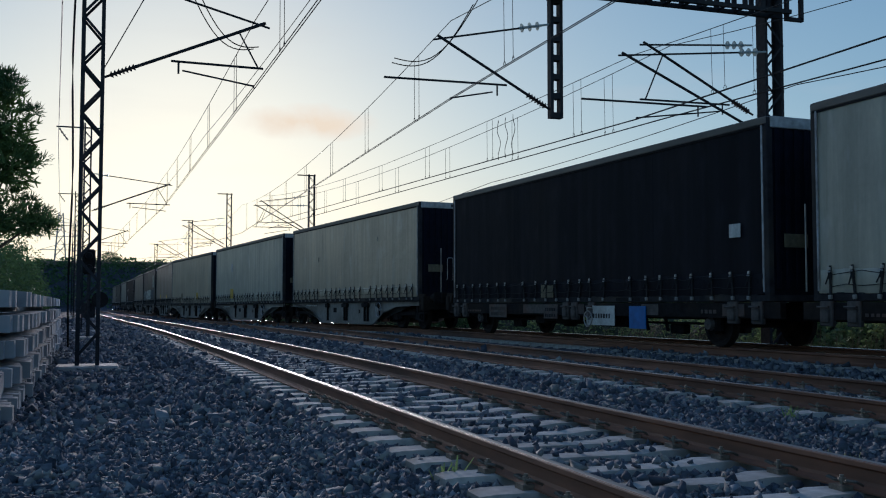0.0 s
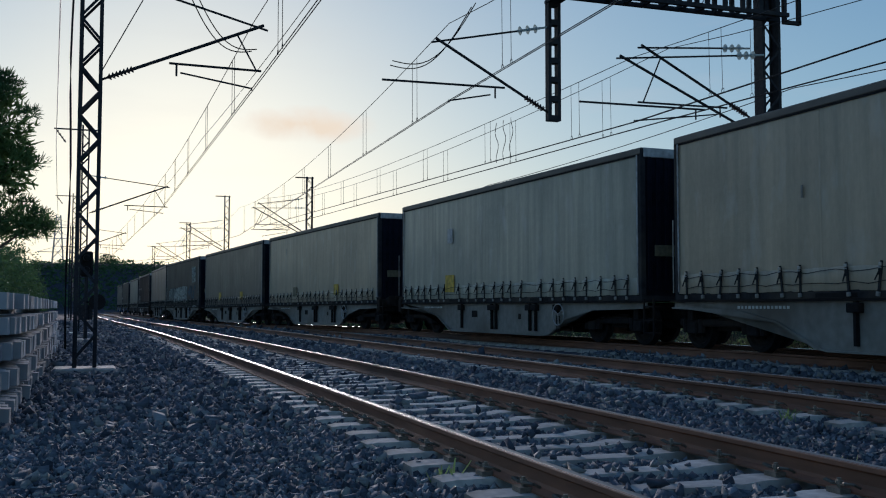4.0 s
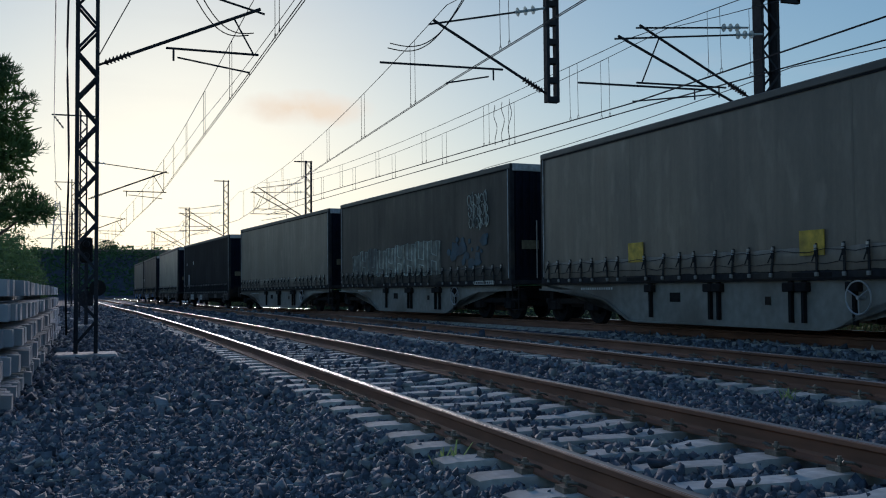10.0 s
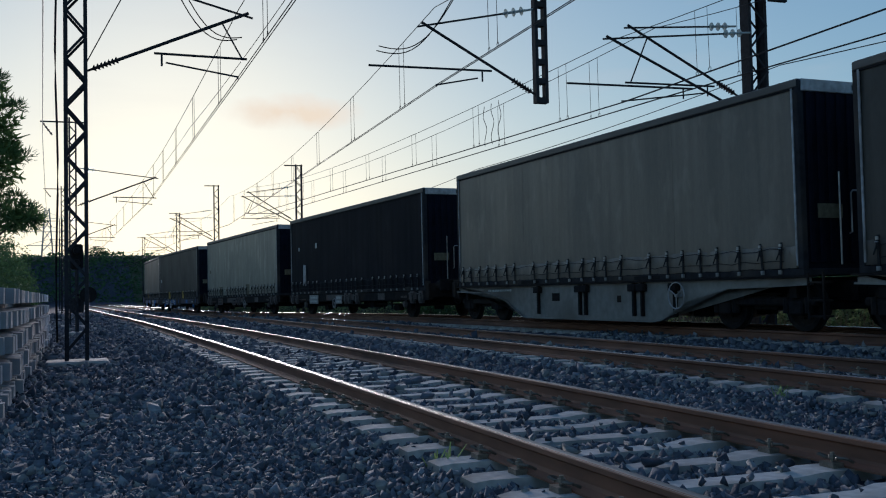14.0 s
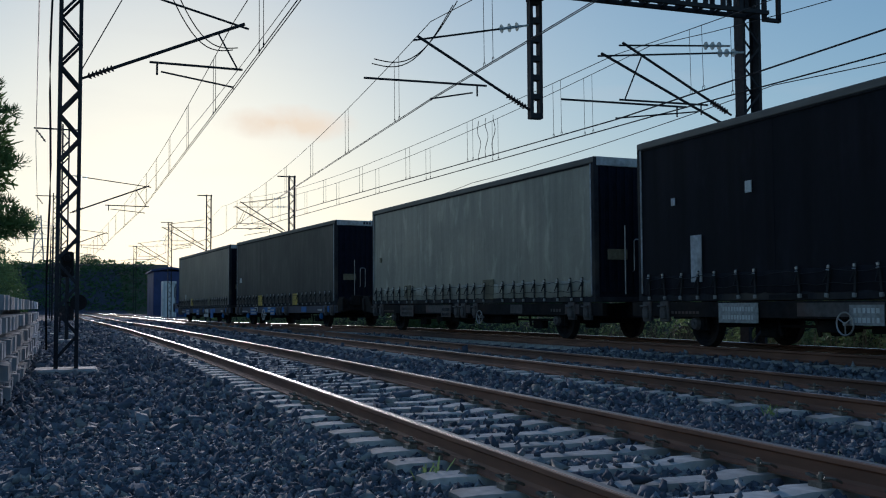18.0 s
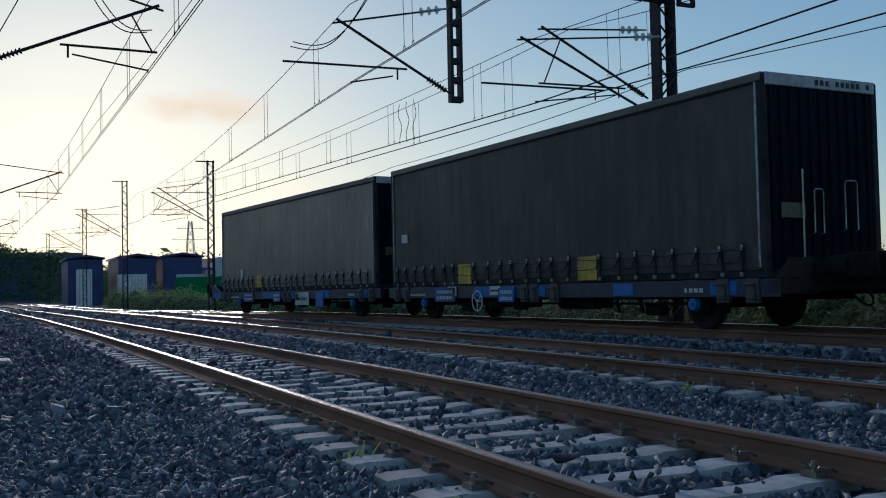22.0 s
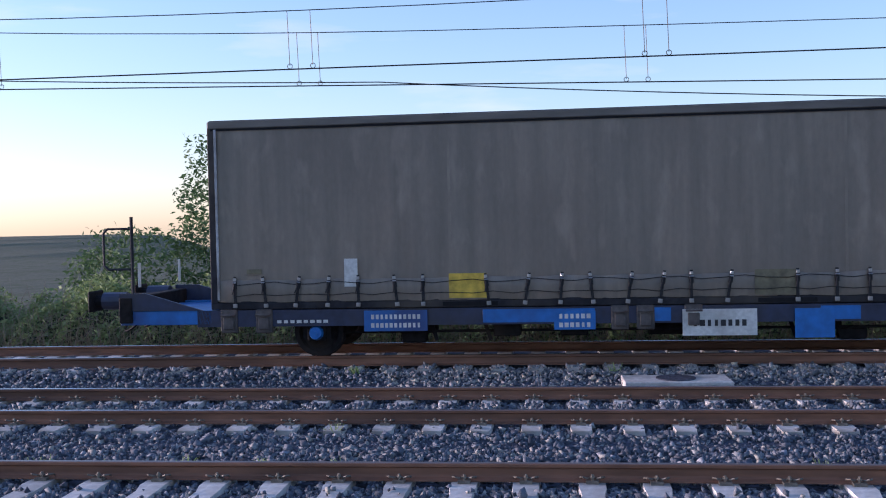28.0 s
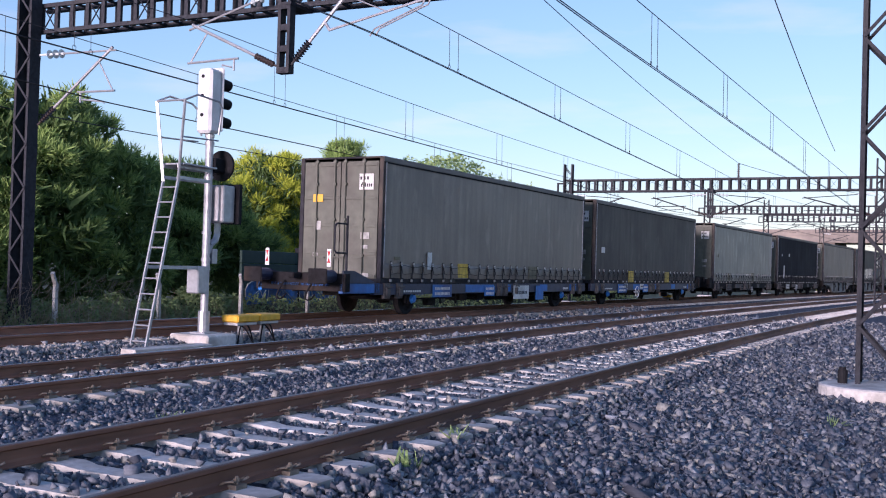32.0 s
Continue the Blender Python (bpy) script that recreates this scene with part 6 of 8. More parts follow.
# ---- signal, boxes and slabs beside the loop track ----
def signal_post():
    s = thing("railway_signal", pose(10.33, -9.15, 0.02), "galvanised railway signal post with white three-lamp head and ladder", "signal")
    part("base_block", boxed(-0.45, -0.42, -0.15, 0.45, 0.42, 0.2, 0.03), M_CONCRETE, s, "pale concrete base block")
    bm = bmesh.new()
    add_bar(bm, (0, 0, 0.2), (0, 0, 0.62), 0.11, 12)
    add_box(bm, -0.17, -0.17, 0.2, 0.17, 0.17, 0.23)
    part("foot_tube", bm, M_GALV, s)
    bm = bmesh.new()
    add_bar(bm, (0, 0, 0.6), (0, 0, 3.95), 0.075, 14)
    for z in (1.38, 1.55, 2.05, 3.08, 3.72, 3.86):
        add_bar(bm, (0, 0, z), (0, 0, z + 0.05), 0.09, 14)
    part("post", bm, M_GALV, s)
    bm = bmesh.new()
    add_box(bm, -0.17, -0.10, 3.92, 0.17, 0.22, 5.12, 0.05)
    head = part("signal_head", bm, M_WHITE, s, "white painted lamp housing")
    bm = bmesh.new()
    add_box(bm, -0.19, -0.15, 3.98, 0.19, -0.10, 5.18, 0.02)
    part("backboard", bm, M_WHITE, head)
    for k in range(3):
        bm = bmesh.new()
        z = 4.2 + k * 0.36
        add_bar(bm, (0, -0.15, z), (0, -0.50, z - 0.02), 0.115, 12, 0.10)
        part("lamp_hood", bm, M_BLACK, head, "black lamp hood")
        bm = bmesh.new()
        add_bar(bm, (0.02, 0.21, z + 0.05), (0.02, 0.235, z + 0.05), 0.035, 8)
        part("latch", bm, M_BLACK, head)
    bm = bmesh.new()
    add_bar(bm, (0, -0.34, 3.36), (0, -0.39, 3.36), 0.29, 28)
    add_bar(bm, (0, -0.39, 3.36), (0, -0.62, 3.36), 0.10, 12)
    add_box(bm, -0.11, -0.34, 3.22, 0.11, -0.04, 3.48, 0.02)
    part("round_lamp", bm, M_BLACK, s, "black round marker lamp")
    box = part("relay_box", boxed(-0.24, -0.50, 2.28, 0.24, -0.16, 2.98, 0.02), M_GALV, s, "grey steel box")
    part("sun_shield", boxed(-0.32, -0.62, 2.26, 0.32, -0.52, 3.02, 0.01), M_BLACK, box, "black shield plate")
    part("bracket_plate", boxed(-0.17, -0.16, 2.3, 0.17, -0.10, 2.96, 0.01), M_GALV, s)
    bm = bmesh.new()
    pts = [(0, -0.3, 2.28), (0, -0.3, 2.05), (0, -0.26, 1.95), (0, -0.1, 1.85), (0, -0.06, 1.7)]
    for p, q in zip(pts, pts[1:]):
        add_bar(bm, p, q, 0.06, 10)
    part("cable_pipe", bm, M_GALV, s)
    part("junction_box", boxed(-0.08, -0.24, 1.5, 0.08, -0.09, 1.78, 0.01), M_GALV, s)
    part("telephone_box", boxed(-0.14, 0.10, 0.95, 0.14, 0.36, 1.45, 0.02), M_GALV, s)
    # ladder: leaning below, upright and flared round the platform above
    low, mid, high = Vector((0, 1.70, -0.02)), Vector((0, 1.02, 2.95)), Vector((0, 1.08, 4.38))
    for x in (-0.17, 0.17):
        bm = bmesh.new()
        foot, bend_at, top = low + Vector((x, 0, 0)), mid + Vector((x, 0, 0)), high + Vector((x * 1.9, 0, 0))
        add_beam(bm, foot, bend_at, 0.03, 0.05)
        add_beam(bm, bend_at, top, 0.03, 0.05)
        part("ladder_rail", bm, M_GALV, s)
        bm = bmesh.new()
        add_cable(bm, [top, (x * 1.9, 0.75, 4.52), (x * 1.9, 0.15, 4.48), (x * 1.7, 0.02, 4.38), (x * 1.2, 0.0, 3.9)], 0.019, 6)
        part("guard_rail", bm, M_GALV, s)
        bm = bmesh.new()
        add_bar(bm, bend_at.lerp(top, 0.55), (x * 1.4, 0.05, 3.78), 0.016, 6)
        part("guard_rail", bm, M_GALV, s)
    rung = None
    for k in range(11):
        p = low.lerp(mid, (k + 0.6) / 11)
        if rung is None:
            bm = bmesh.new()
            add_bar(bm, (-0.17, 0, 0), (0.17, 0, 0), 0.015, 6)
            rung = part("rung", bm, M_GALV, s)
            rung.matrix_basis = Matrix.Translation(p)
        else:
            share(rung, Matrix.Translation(p), s)
    bm = bmesh.new()
    add_bar(bm, (-0.32, 1.08, 4.38), (0.32, 1.08, 4.38), 0.019, 6)
    part("guard_rail", bm, M_GALV, s)
    for z, y in ((1.42, 1.36), (3.02, 1.03), (3.22, 1.03)):
        bm = bmesh.new()
        for x in (-0.12, 0.12):
            add_beam(bm, (x * 0.6, 0.05, z), (x * 1.4, y, z), 0.04, 0.06)
        part("stay", bm, M_GALV, s)
    part("platform", boxed(-0.26, 0.07, 3.25, 0.26, 0.98, 3.28, 0.005), M_GALV, s)


signal_post()
far = thing("railway_signal", pose(-0.45, 36.0, -0.1), "dark low railway signal with a round marker lamp", "signal")
part("base_block", boxed(-0.3, -0.3, -0.2, 0.3, 0.3, 0.12, 0.02), M_CONCRETE, far)
bm = bmesh.new()
add_bar(bm, (0, 0, 0.1), (0, 0, 2.4), 0.06, 10)
part("post", bm, M_STEEL, far)
bm = bmesh.new()
add_box(bm, -0.2, -0.12, 2.2, 0.2, 0.14, 3.05, 0.06)
head = part("signal_head", bm, M_BLACK, far, "black lamp housing")
for z in (2.42, 2.82):
    bm = bmesh.new()
    add_bar(bm, (0, -0.12, z), (0, -0.36, z), 0.12, 12, 0.10)
    part("lamp_hood", bm, M_BLACK, head)
bm = bmesh.new()
add_bar(bm, (0.36, -0.05, 1.35), (0.36, -0.10, 1.35), 0.27, 20)
add_bar(bm, (0.0, -0.07, 1.35), (0.3, -0.07, 1.35), 0.03, 6)
part("round_lamp", bm, M_BLACK, far, "black round marker lamp")
part("relay_box", boxed(-0.22, 0.06, 0.75, 0.22, 0.3, 1.25, 0.02), M_STEEL, far)


def yellow_box(x, y):
    b = thing("axle_counter_box", pose(x, y, 0.0), "yellow trackside box on a short post with black cables", "trackside box", "yellow trackside boxes")
    part("lid", boxed(-0.2, -0.33, 0.42, 0.2, 0.33, 0.56, 0.025), M_YELLOW, b, "yellow plastic lid")
    part("tray", boxed(-0.17, -0.3, 0.36, 0.17, 0.3, 0.42, 0.01), M_GALV, b)
    bm = bmesh.new()
    add_bar(bm, (0, 0, -0.1), (0, 0, 0.36), 0.055, 10)
    part("post", bm, M_GALV, b)
    for k in range(3):
        bm = bmesh.new()
        add_cable(bm, [(-0.05 - 0.1 * k * u, -0.1 + 0.12 * k - 0.25 * u * (1 if k != 1 else -1), 0.38 - 0.42 * u + 0.1 * math.sin(u * 3)) for u in (j / 7 for j in range(8))], 0.016)
        part("cable", bm, M_BLACK, b)


yellow_box(10.1, -9.95)
yellow_box(10.15, -10.72)
yellow_box(10.2, -43.3)
slab = thing("manhole_slab", pose(10.05, -1.5, 0.02, 0, 0, 1), "pale concrete slab with an oval cover between tracks", "slab")
part("slab", boxed(-0.36, -0.8, -0.25, 0.36, 0.8, 0.06, 0.015), M_CONCRETE, slab)
bm = bmesh.new()
add_bar(bm, (0, 0, 0.06), (0, 0, 0.075), 0.30, 20)
part("cover", bm, M_BALLAST, slab, "dark round cover")
for x, y, ln, turn in ((9.02, -6.75, 1.7, -3),):
    lid = thing("trough_lid", pose(x, y, 0.13, 0, 0, turn), "pale concrete cable trough lid lying beside the rail", "lid", "trough lids")
    part("slab", boxed(-0.16, -ln / 2, -0.22, 0.16, ln / 2, 0.07, 0.012), M_CONCRETE, lid)


# ---- stacked concrete sleepers on the near side ----
def stacked_sleeper_mesh():
    bm = bmesh.new()
    rows = ((-1.3, 0.125, 0.2), (-1.15, 0.135, 0.21), (0.0, 0.12, 0.17), (1.15, 0.135, 0.21), (1.3, 0.125, 0.2))
    rings = [[bm.verts.new(c) for c in ((x, -w - 0.02, 0), (x, w + 0.02, 0), (x, w - 0.01, t), (x, -w + 0.01, t))] for x, w, t in rows]
    for a, b in zip(rings, rings[1:]):
        for j in range(4):
            bm.faces.new((a[j], b[j], b[(j + 1) % 4], a[(j + 1) % 4]))
    bm.faces.new(rings[0])
    bm.faces.new(rings[-1][::-1])
    bmesh.ops.recalc_face_normals(bm, faces=bm.faces)
    return bm


M_STACK = material("old_sleeper_concrete", (0.58, 0.58, 0.59), rough=0.9, scale=10, spread=0.25, bump=0.3, second=(0.40, 0.39, 0.38), per_piece=0.2)
first_stack, far_stack = None, []
rnd = random.Random(7)
for j in range(76):
    y = 10.6 + j * 0.315
    layers = 5 if y > 11.5 else 4
    if rnd.random() < 0.08:
        layers -= 1
    if 19.0 < y < 20.8:
        layers = min(layers, 4)
    for k in range(layers):
        m = pose(-2.13 + rnd.uniform(-0.07, 0.07) + shift(y) - (0.12 * k if y < 13 else 0.02 * k), y + rnd.uniform(-0.015, 0.015), -0.155 + k * 0.30, 0, 0, rnd.uniform(-2.0, 2.0))
        if y > 27.5:
            far_stack.append(m)
            continue
        if first_stack is None:
            me = bpy.data.meshes.new("stacked_sleeper")
            bm = stacked_sleeper_mesh()
            bm.to_mesh(me)
            bm.free()
            me.materials.append(M_STACK)
            first_stack = tagged(new("stacked_sleeper", me), "old grey concrete sleeper in a long stack", "sleeper", "stacked sleepers")
            first_stack.matrix_basis = m
        else:
            copy_thing(first_stack, m)
for x in (-3.05, -1.45):
    for k in range(1, 5):
        for y0 in range(11, 27, 4):
            t = thing("timber_spacer", pose(x, y0 + 1.9, -0.155 + k * 0.30 - 0.08, 0, 0, 0), "grey timber spacer between layers of sleepers", "timber", "timber spacers")
            part("timber", boxed(-0.05, -1.9, 0, 0.05, 1.9, 0.078), M_TIMBER, t)
far = many("stacked_sleepers", stacked_sleeper_mesh, far_stack, M_STACK, None, "old grey concrete sleepers stacked farther along the line")
far["category"] = "sleeper"


# ---- plants ----
def leaf_material(name, dark, light, gloss=0.65):
    m = bpy.data.materials.new(name)
    m.use_nodes = True
    n, l = m.node_tree.nodes, m.node_tree.links
    bsdf = n["Principled BSDF"]
    geo, ramp = n.new("ShaderNodeNewGeometry"), n.new("ShaderNodeValToRGB")
    ramp.color_ramp.elements[0].color, ramp.color_ramp.elements[1].color = (*dark, 1), (*light, 1)
    where, cloud, add = n.new("ShaderNodeTexCoord"), n.new("ShaderNodeTexNoise"), n.new("ShaderNodeMath")
    cloud.inputs["Scale"].default_value = 0.9
    l.new(where.outputs["Object"], cloud.inputs["Vector"])
    add.operation = "MULTIPLY_ADD"
    add.inputs[1].default_value, add.inputs[2].default_value = 0.45, 0.0
    l.new(geo.outputs["Random Per Island"], add.inputs[0])
    add2 = n.new("ShaderNodeMath")
    add2.operation = "MULTIPLY_ADD"
    add2.inputs[1].default_value = 0.6
    l.new(cloud.outputs["Fac"], add2.inputs[0])
    l.new(add.outputs[0], add2.inputs[2])
    l.new(add2.outputs[0], ramp.inputs["Fac"])
    l.new(ramp.outputs["Color"], bsdf.inputs["Base Color"])
    bsdf.inputs["Roughness"].default_value = gloss
    bsdf.inputs["Specular IOR Level"].default_value = 0.2
    trans = n.new("ShaderNodeBsdfTranslucent")
    l.new(ramp.outputs["Color"], trans.inputs["Color"])
    mix = n.new("ShaderNodeMixShader")
    mix.inputs["Fac"].default_value = 0.28
    l.new(bsdf.outputs[0], mix.inputs[1])
    l.new(trans.outputs[0], mix.inputs[2])
    l.new(mix.outputs[0], n["Material Output"].inputs["Surface"])
    return m


M_LEAF = leaf_material("robinia_leaf", (0.13, 0.225, 0.08), (0.37, 0.49, 0.195))
M_LEAF_DARK = leaf_material("dark_leaf", (0.032, 0.070, 0.032), (0.11, 0.19, 0.075))
M_LEAF_YELLOW = leaf_material("yellow_green_leaf", (0.27, 0.33, 0.03), (0.56, 0.60, 0.07))
M_NEEDLE = leaf_material("pine_needle", (0.14, 0.24, 0.06), (0.39, 0.52, 0.16))
# Darker copy of M_NEEDLE: shade inside the crown is put into the colour.
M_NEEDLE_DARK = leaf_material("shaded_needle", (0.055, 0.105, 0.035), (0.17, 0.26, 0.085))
M_BRAMBLE = leaf_material("bramble_leaf", (0.12, 0.175, 0.07), (0.31, 0.40, 0.165))
M_STRAW = leaf_material("dry_stalk", (0.16, 0.12, 0.07), (0.36, 0.29, 0.18), 0.8)
M_PLUME = leaf_material("pampas_plume", (0.42, 0.40, 0.33), (0.66, 0.63, 0.55), 0.85)
# Near-black green: the hedge's inner shade is put into this colour.
M_CORE = material("hedge_inner_shade", (0.035, 0.048, 0.024), rough=1.0, scale=14, spread=0.6, bump=1.0, second=(0.05, 0.05, 0.03))
M_BARK = material("bark", (0.13, 0.095, 0.07), rough=0.95, scale=9, spread=0.4, bump=0.6, warp=(1, 1, 0.3))


def mesh_from_quads(name, corners, mat):
    """corners: n x 4 x 3."""
    n = len(corners)
    me = bpy.data.meshes.new(name)
    me.vertices.add(n * 4)
    me.vertices.foreach_set("co", corners.reshape(-1).astype(np.float32))
    me.loops.add(n * 4)
    me.loops.foreach_set("vertex_index", np.arange(n * 4, dtype=np.int32))
    me.polygons.add(n)
    me.polygons.foreach_set("loop_start", np.arange(0, n * 4, 4, dtype=np.int32))
    me.update(calc_edges=True)
    me.materials.append(mat)
    return me


def unit(a):
    return a / np.maximum(1e-9, np.linalg.norm(a, axis=1, keepdims=True))


def leaf_quads(rng, spots, size, droop=0.3, slim=0.42):
    """Pointed leaves at the spots, turned at random, bent a little."""
    n = len(spots)
    along = unit(rng.normal(size=(n, 3)) * (1, 1, 0.6) + (0, 0, -droop))
    side = unit(np.cross(along, rng.normal(size=(n, 3))))
    s = (size * rng.lognormal(0, 0.3, n))[:, None]
    a = spots
    b = spots + along * s * 0.5 + side * s * slim * 0.5
    c = spots + along * s + np.cross(along, side) * s * 0.12
    d = spots + along * s * 0.5 - side * s * slim * 0.5
    return np.stack([a, b, c, d], 1)


def blob_spots(rng, blobs, count, shell=0.55):
    """Points in ragged ellipsoids, thicker towards the skin; blobs: x, y, z, rx, ry, rz."""
    vol = np.array([b[3] * b[4] * b[5] for b in blobs]) ** 0.75
    pick = rng.choice(len(blobs), count, p=vol / vol.sum())
    d = unit(rng.normal(size=(count, 3)))
    r = (shell + (1 - shell) * rng.uniform(0, 1, count) ** 0.6)
    b = np.array(blobs)[pick]
    rag = 1 + 0.16 * np.sin(d[:, 0] * 7 + pick * 1.7) * np.cos(d[:, 1] * 6 + pick) + 0.10 * np.sin(d[:, 2] * 11 + pick)
    return b[:, :3] + d * b[:, 3:] * (r * rag)[:, None], d


def trunk_mesh(h, r, limbs, bow=0.2):
    bm = bmesh.new()
    prev = Vector((0, 0, -0.2))
    n = 6
    for k in range(1, n + 1):
        u = k / n
        p = Vector((bow * math.sin(u * 2.2), bow * 0.6 * math.sin(u * 3.1), h * u))
        add_bar(bm, prev, p, r * (1 - 0.7 * (u - 1 / n)), 8, r * (1 - 0.7 * u))
        prev = p
    for (x, y, z), start in limbs:
        a = Vector((bow * math.sin(start * 2.2), bow * 0.6 * math.sin(start * 3.1), h * start))
        e = Vector((x, y, z))
        mid = a.lerp(e, 0.5) + Vector((0, 0, -0.12 * (e - a).length))
        add_bar(bm, a, mid, r * 0.42, 6, r * 0.28)
        add_bar(bm, mid, e, r * 0.28, 6, r * 0.08)
    return bm


def leafy_tree(x, y, z, blobs, count, size, mat, label, seed, trunk=2.0, r=0.12, name="tree"):
    rng = np.random.default_rng(seed)
    t = thing(name, pose(x, y, z), label, "tree")
    part("trunk", trunk_mesh(trunk, r, [((b[0], b[1], b[2]), rng.uniform(0.5, 0.95)) for b in blobs]), M_BARK, t, "brown bark trunk and limbs")
    spots, d = blob_spots(rng, blobs, count)
    crown = new("crown", mesh_from_quads("crown", leaf_quads(rng, spots, size), mat))
    crown.parent = t
    crown["label"] = "green leafy crown"
    return t


def pine_tree(x, y, z, blobs, tufts, needle, label, seed, trunk=3.0, r=0.2, mat=None):
    """Clumps of needles over the skin of a domed crown, with needles behind them coloured darker as its shade."""
    rng = np.random.default_rng(seed)
    t = thing("pine_tree", pose(x, y, z), label, "tree", "pines")
    part("trunk", trunk_mesh(trunk, r, [((b[0], b[1], b[2]), rng.uniform(0.45, 0.95)) for b in blobs]), M_BARK, t, "brown bark trunk and limbs")
    spots, d = blob_spots(rng, blobs, tufts, 0.5)
    per = 3
    n = tufts * per
    lean = unit(np.repeat(d * 0.6 + (0, 0, 0.5), per, 0) + rng.normal(size=(n, 3)) * 0.6)
    side = unit(np.cross(lean, rng.normal(size=(n, 3))))
    s = (needle * 1.1 * rng.lognormal(0, 0.25, n))[:, None]
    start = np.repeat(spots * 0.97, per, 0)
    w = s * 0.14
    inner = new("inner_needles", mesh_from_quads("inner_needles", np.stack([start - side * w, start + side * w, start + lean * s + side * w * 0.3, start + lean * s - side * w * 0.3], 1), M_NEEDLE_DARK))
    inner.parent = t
    inner["label"] = "needles inside the crown, coloured dark green for its shade"
    # round clumps of needles over the skin, with gaps between them
    heart, d = blob_spots(rng, blobs, tufts // 24, 0.86)
    keep = d[:, 2] > -0.55
    heart = heart[keep]
    per = 190
    n = len(heart) * per
    ball = np.repeat(needle * rng.uniform(1.3, 2.3, len(heart)), per)[:, None]
    away = unit(rng.normal(size=(n, 3)) + (0, 0, 0.35))
    root = np.repeat(heart, per, 0) + away * ball * rng.uniform(0.25, 1.0, (n, 1)) * (1.0, 1.0, 0.62)
    out = unit(away + (0, 0, 0.45) + rng.normal(size=(n, 3)) * 0.35)
    side = unit(np.cross(out, rng.normal(size=(n, 3))))
    s = (needle * 0.7 * rng.lognormal(0, 0.2, n))[:, None]
    w = s * 0.10
    crown = new("crown", mesh_from_quads("crown", np.stack([root - side * w, root + side * w, root + out * s + side * w * 0.3, root + out * s - side * w * 0.3], 1), mat or M_NEEDLE))
    crown.parent = t
    crown["label"] = "bright green needle clumps"
    return t


def hedge(name, path, count, size, mat, label, seed):
    """A tangled bank of leaves; path: x, y, half-width, height."""
    rng = np.random.default_rng(seed)
    ys = np.array([p[1] for p in path])
    y = rng.uniform(ys.min(), ys.max(), count)
    o = np.argsort(ys)
    xs, ws, hs = (np.interp(y, ys[o], np.array([p[i] for p in path])[o]) for i in (0, 2, 3))
    lump = 0.78 + 0.16 * np.sin(y * 1.7 + 1) + 0.12 * np.sin(y * 4.1) + 0.10 * np.sin(y * 0.7 + 2)
    a = rng.uniform(0, math.pi, count)
    r = rng.uniform(0.72, 1.0, count) * (1 + 0.12 * np.sin(y * 6 + a * 5))
    spots = np.stack([xs - np.cos(a) * ws * r, y, -0.3 + np.sin(a) * hs * lump * r], 1)
    me = mesh_from_quads(name, leaf_quads(rng, spots, size), mat)
    ob = tagged(new(name, me), label, "hedge", kind="stuff")
    return ob


# the bramble bank behind the loop track
BANK = ((17.6, -60, 1.2, 1.2), (17.8, -34, 1.2, 1.0), (18.2, -20, 1.2, 0.9), (18.0, -13, 1.2, 0.95), (17.9, -10, 1.3, 1.2), (17.8, -8, 1.5, 1.75), (17.8, -5, 1.6, 1.95), (17.8, -1, 1.6, 1.75), (17.8, 4, 1.6, 1.8), (17.9, 9, 1.6, 1.75), (18.0, 13, 1.5, 1.8), (18.2, 24, 1.5, 1.7), (18.2, 34, 1.4, 1.5), (16.5, 46, 1.3, 1.5), (13.8, 60, 1.2, 1.6), (11.6, 78, 1.2, 2.0), (10.5, 100, 1.2, 2.2))
hedge("bramble_hedge", BANK, 60000, 0.12, M_BRAMBLE, "tangled dark green bramble hedge beside the railway", 3)
NEAR_BANK = tuple(p for p in BANK if -21 < p[1] < 25)
hedge("bramble_hedge", NEAR_BANK, 100000, 0.115, M_BRAMBLE, "dense tangle of small bramble leaves behind the loop track", 5)


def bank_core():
    """An added lumpy ridge, coloured dark for the shade inside the dense hedge."""
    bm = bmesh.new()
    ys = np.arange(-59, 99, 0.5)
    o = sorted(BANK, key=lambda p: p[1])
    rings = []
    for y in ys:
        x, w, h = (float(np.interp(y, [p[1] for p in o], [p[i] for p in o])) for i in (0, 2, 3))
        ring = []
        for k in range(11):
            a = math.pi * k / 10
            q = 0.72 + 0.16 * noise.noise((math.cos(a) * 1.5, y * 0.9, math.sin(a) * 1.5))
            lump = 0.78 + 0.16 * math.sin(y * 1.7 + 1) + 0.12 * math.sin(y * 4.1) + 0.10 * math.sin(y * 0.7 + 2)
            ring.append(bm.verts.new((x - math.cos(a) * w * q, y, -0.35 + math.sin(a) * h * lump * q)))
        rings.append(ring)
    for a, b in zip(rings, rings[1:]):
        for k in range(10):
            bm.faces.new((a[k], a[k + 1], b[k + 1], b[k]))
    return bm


tagged(part("hedge_core", bank_core(), M_CORE), "added ridge coloured dark for the shade inside the bramble hedge", "hedge", kind="stuff")
rng = np.random.default_rng(11)
yy = rng.uniform(-30, 30, 2600)
root = np.stack([16.1 + rng.uniform(-0.35, 0.5, 2600), yy, np.full(2600, -0.28)], 1)
tip = root + np.stack([rng.normal(0, 0.22, 2600), rng.normal(0, 0.22, 2600), rng.uniform(0.25, 0.95, 2600)], 1)
wide = np.array((0.0, 0.008, 0.0))
grass = mesh_from_quads("dry_grass", np.stack([root - wide, root + wide, tip + wide * 0.3, tip - wide * 0.3], 1), M_STRAW)
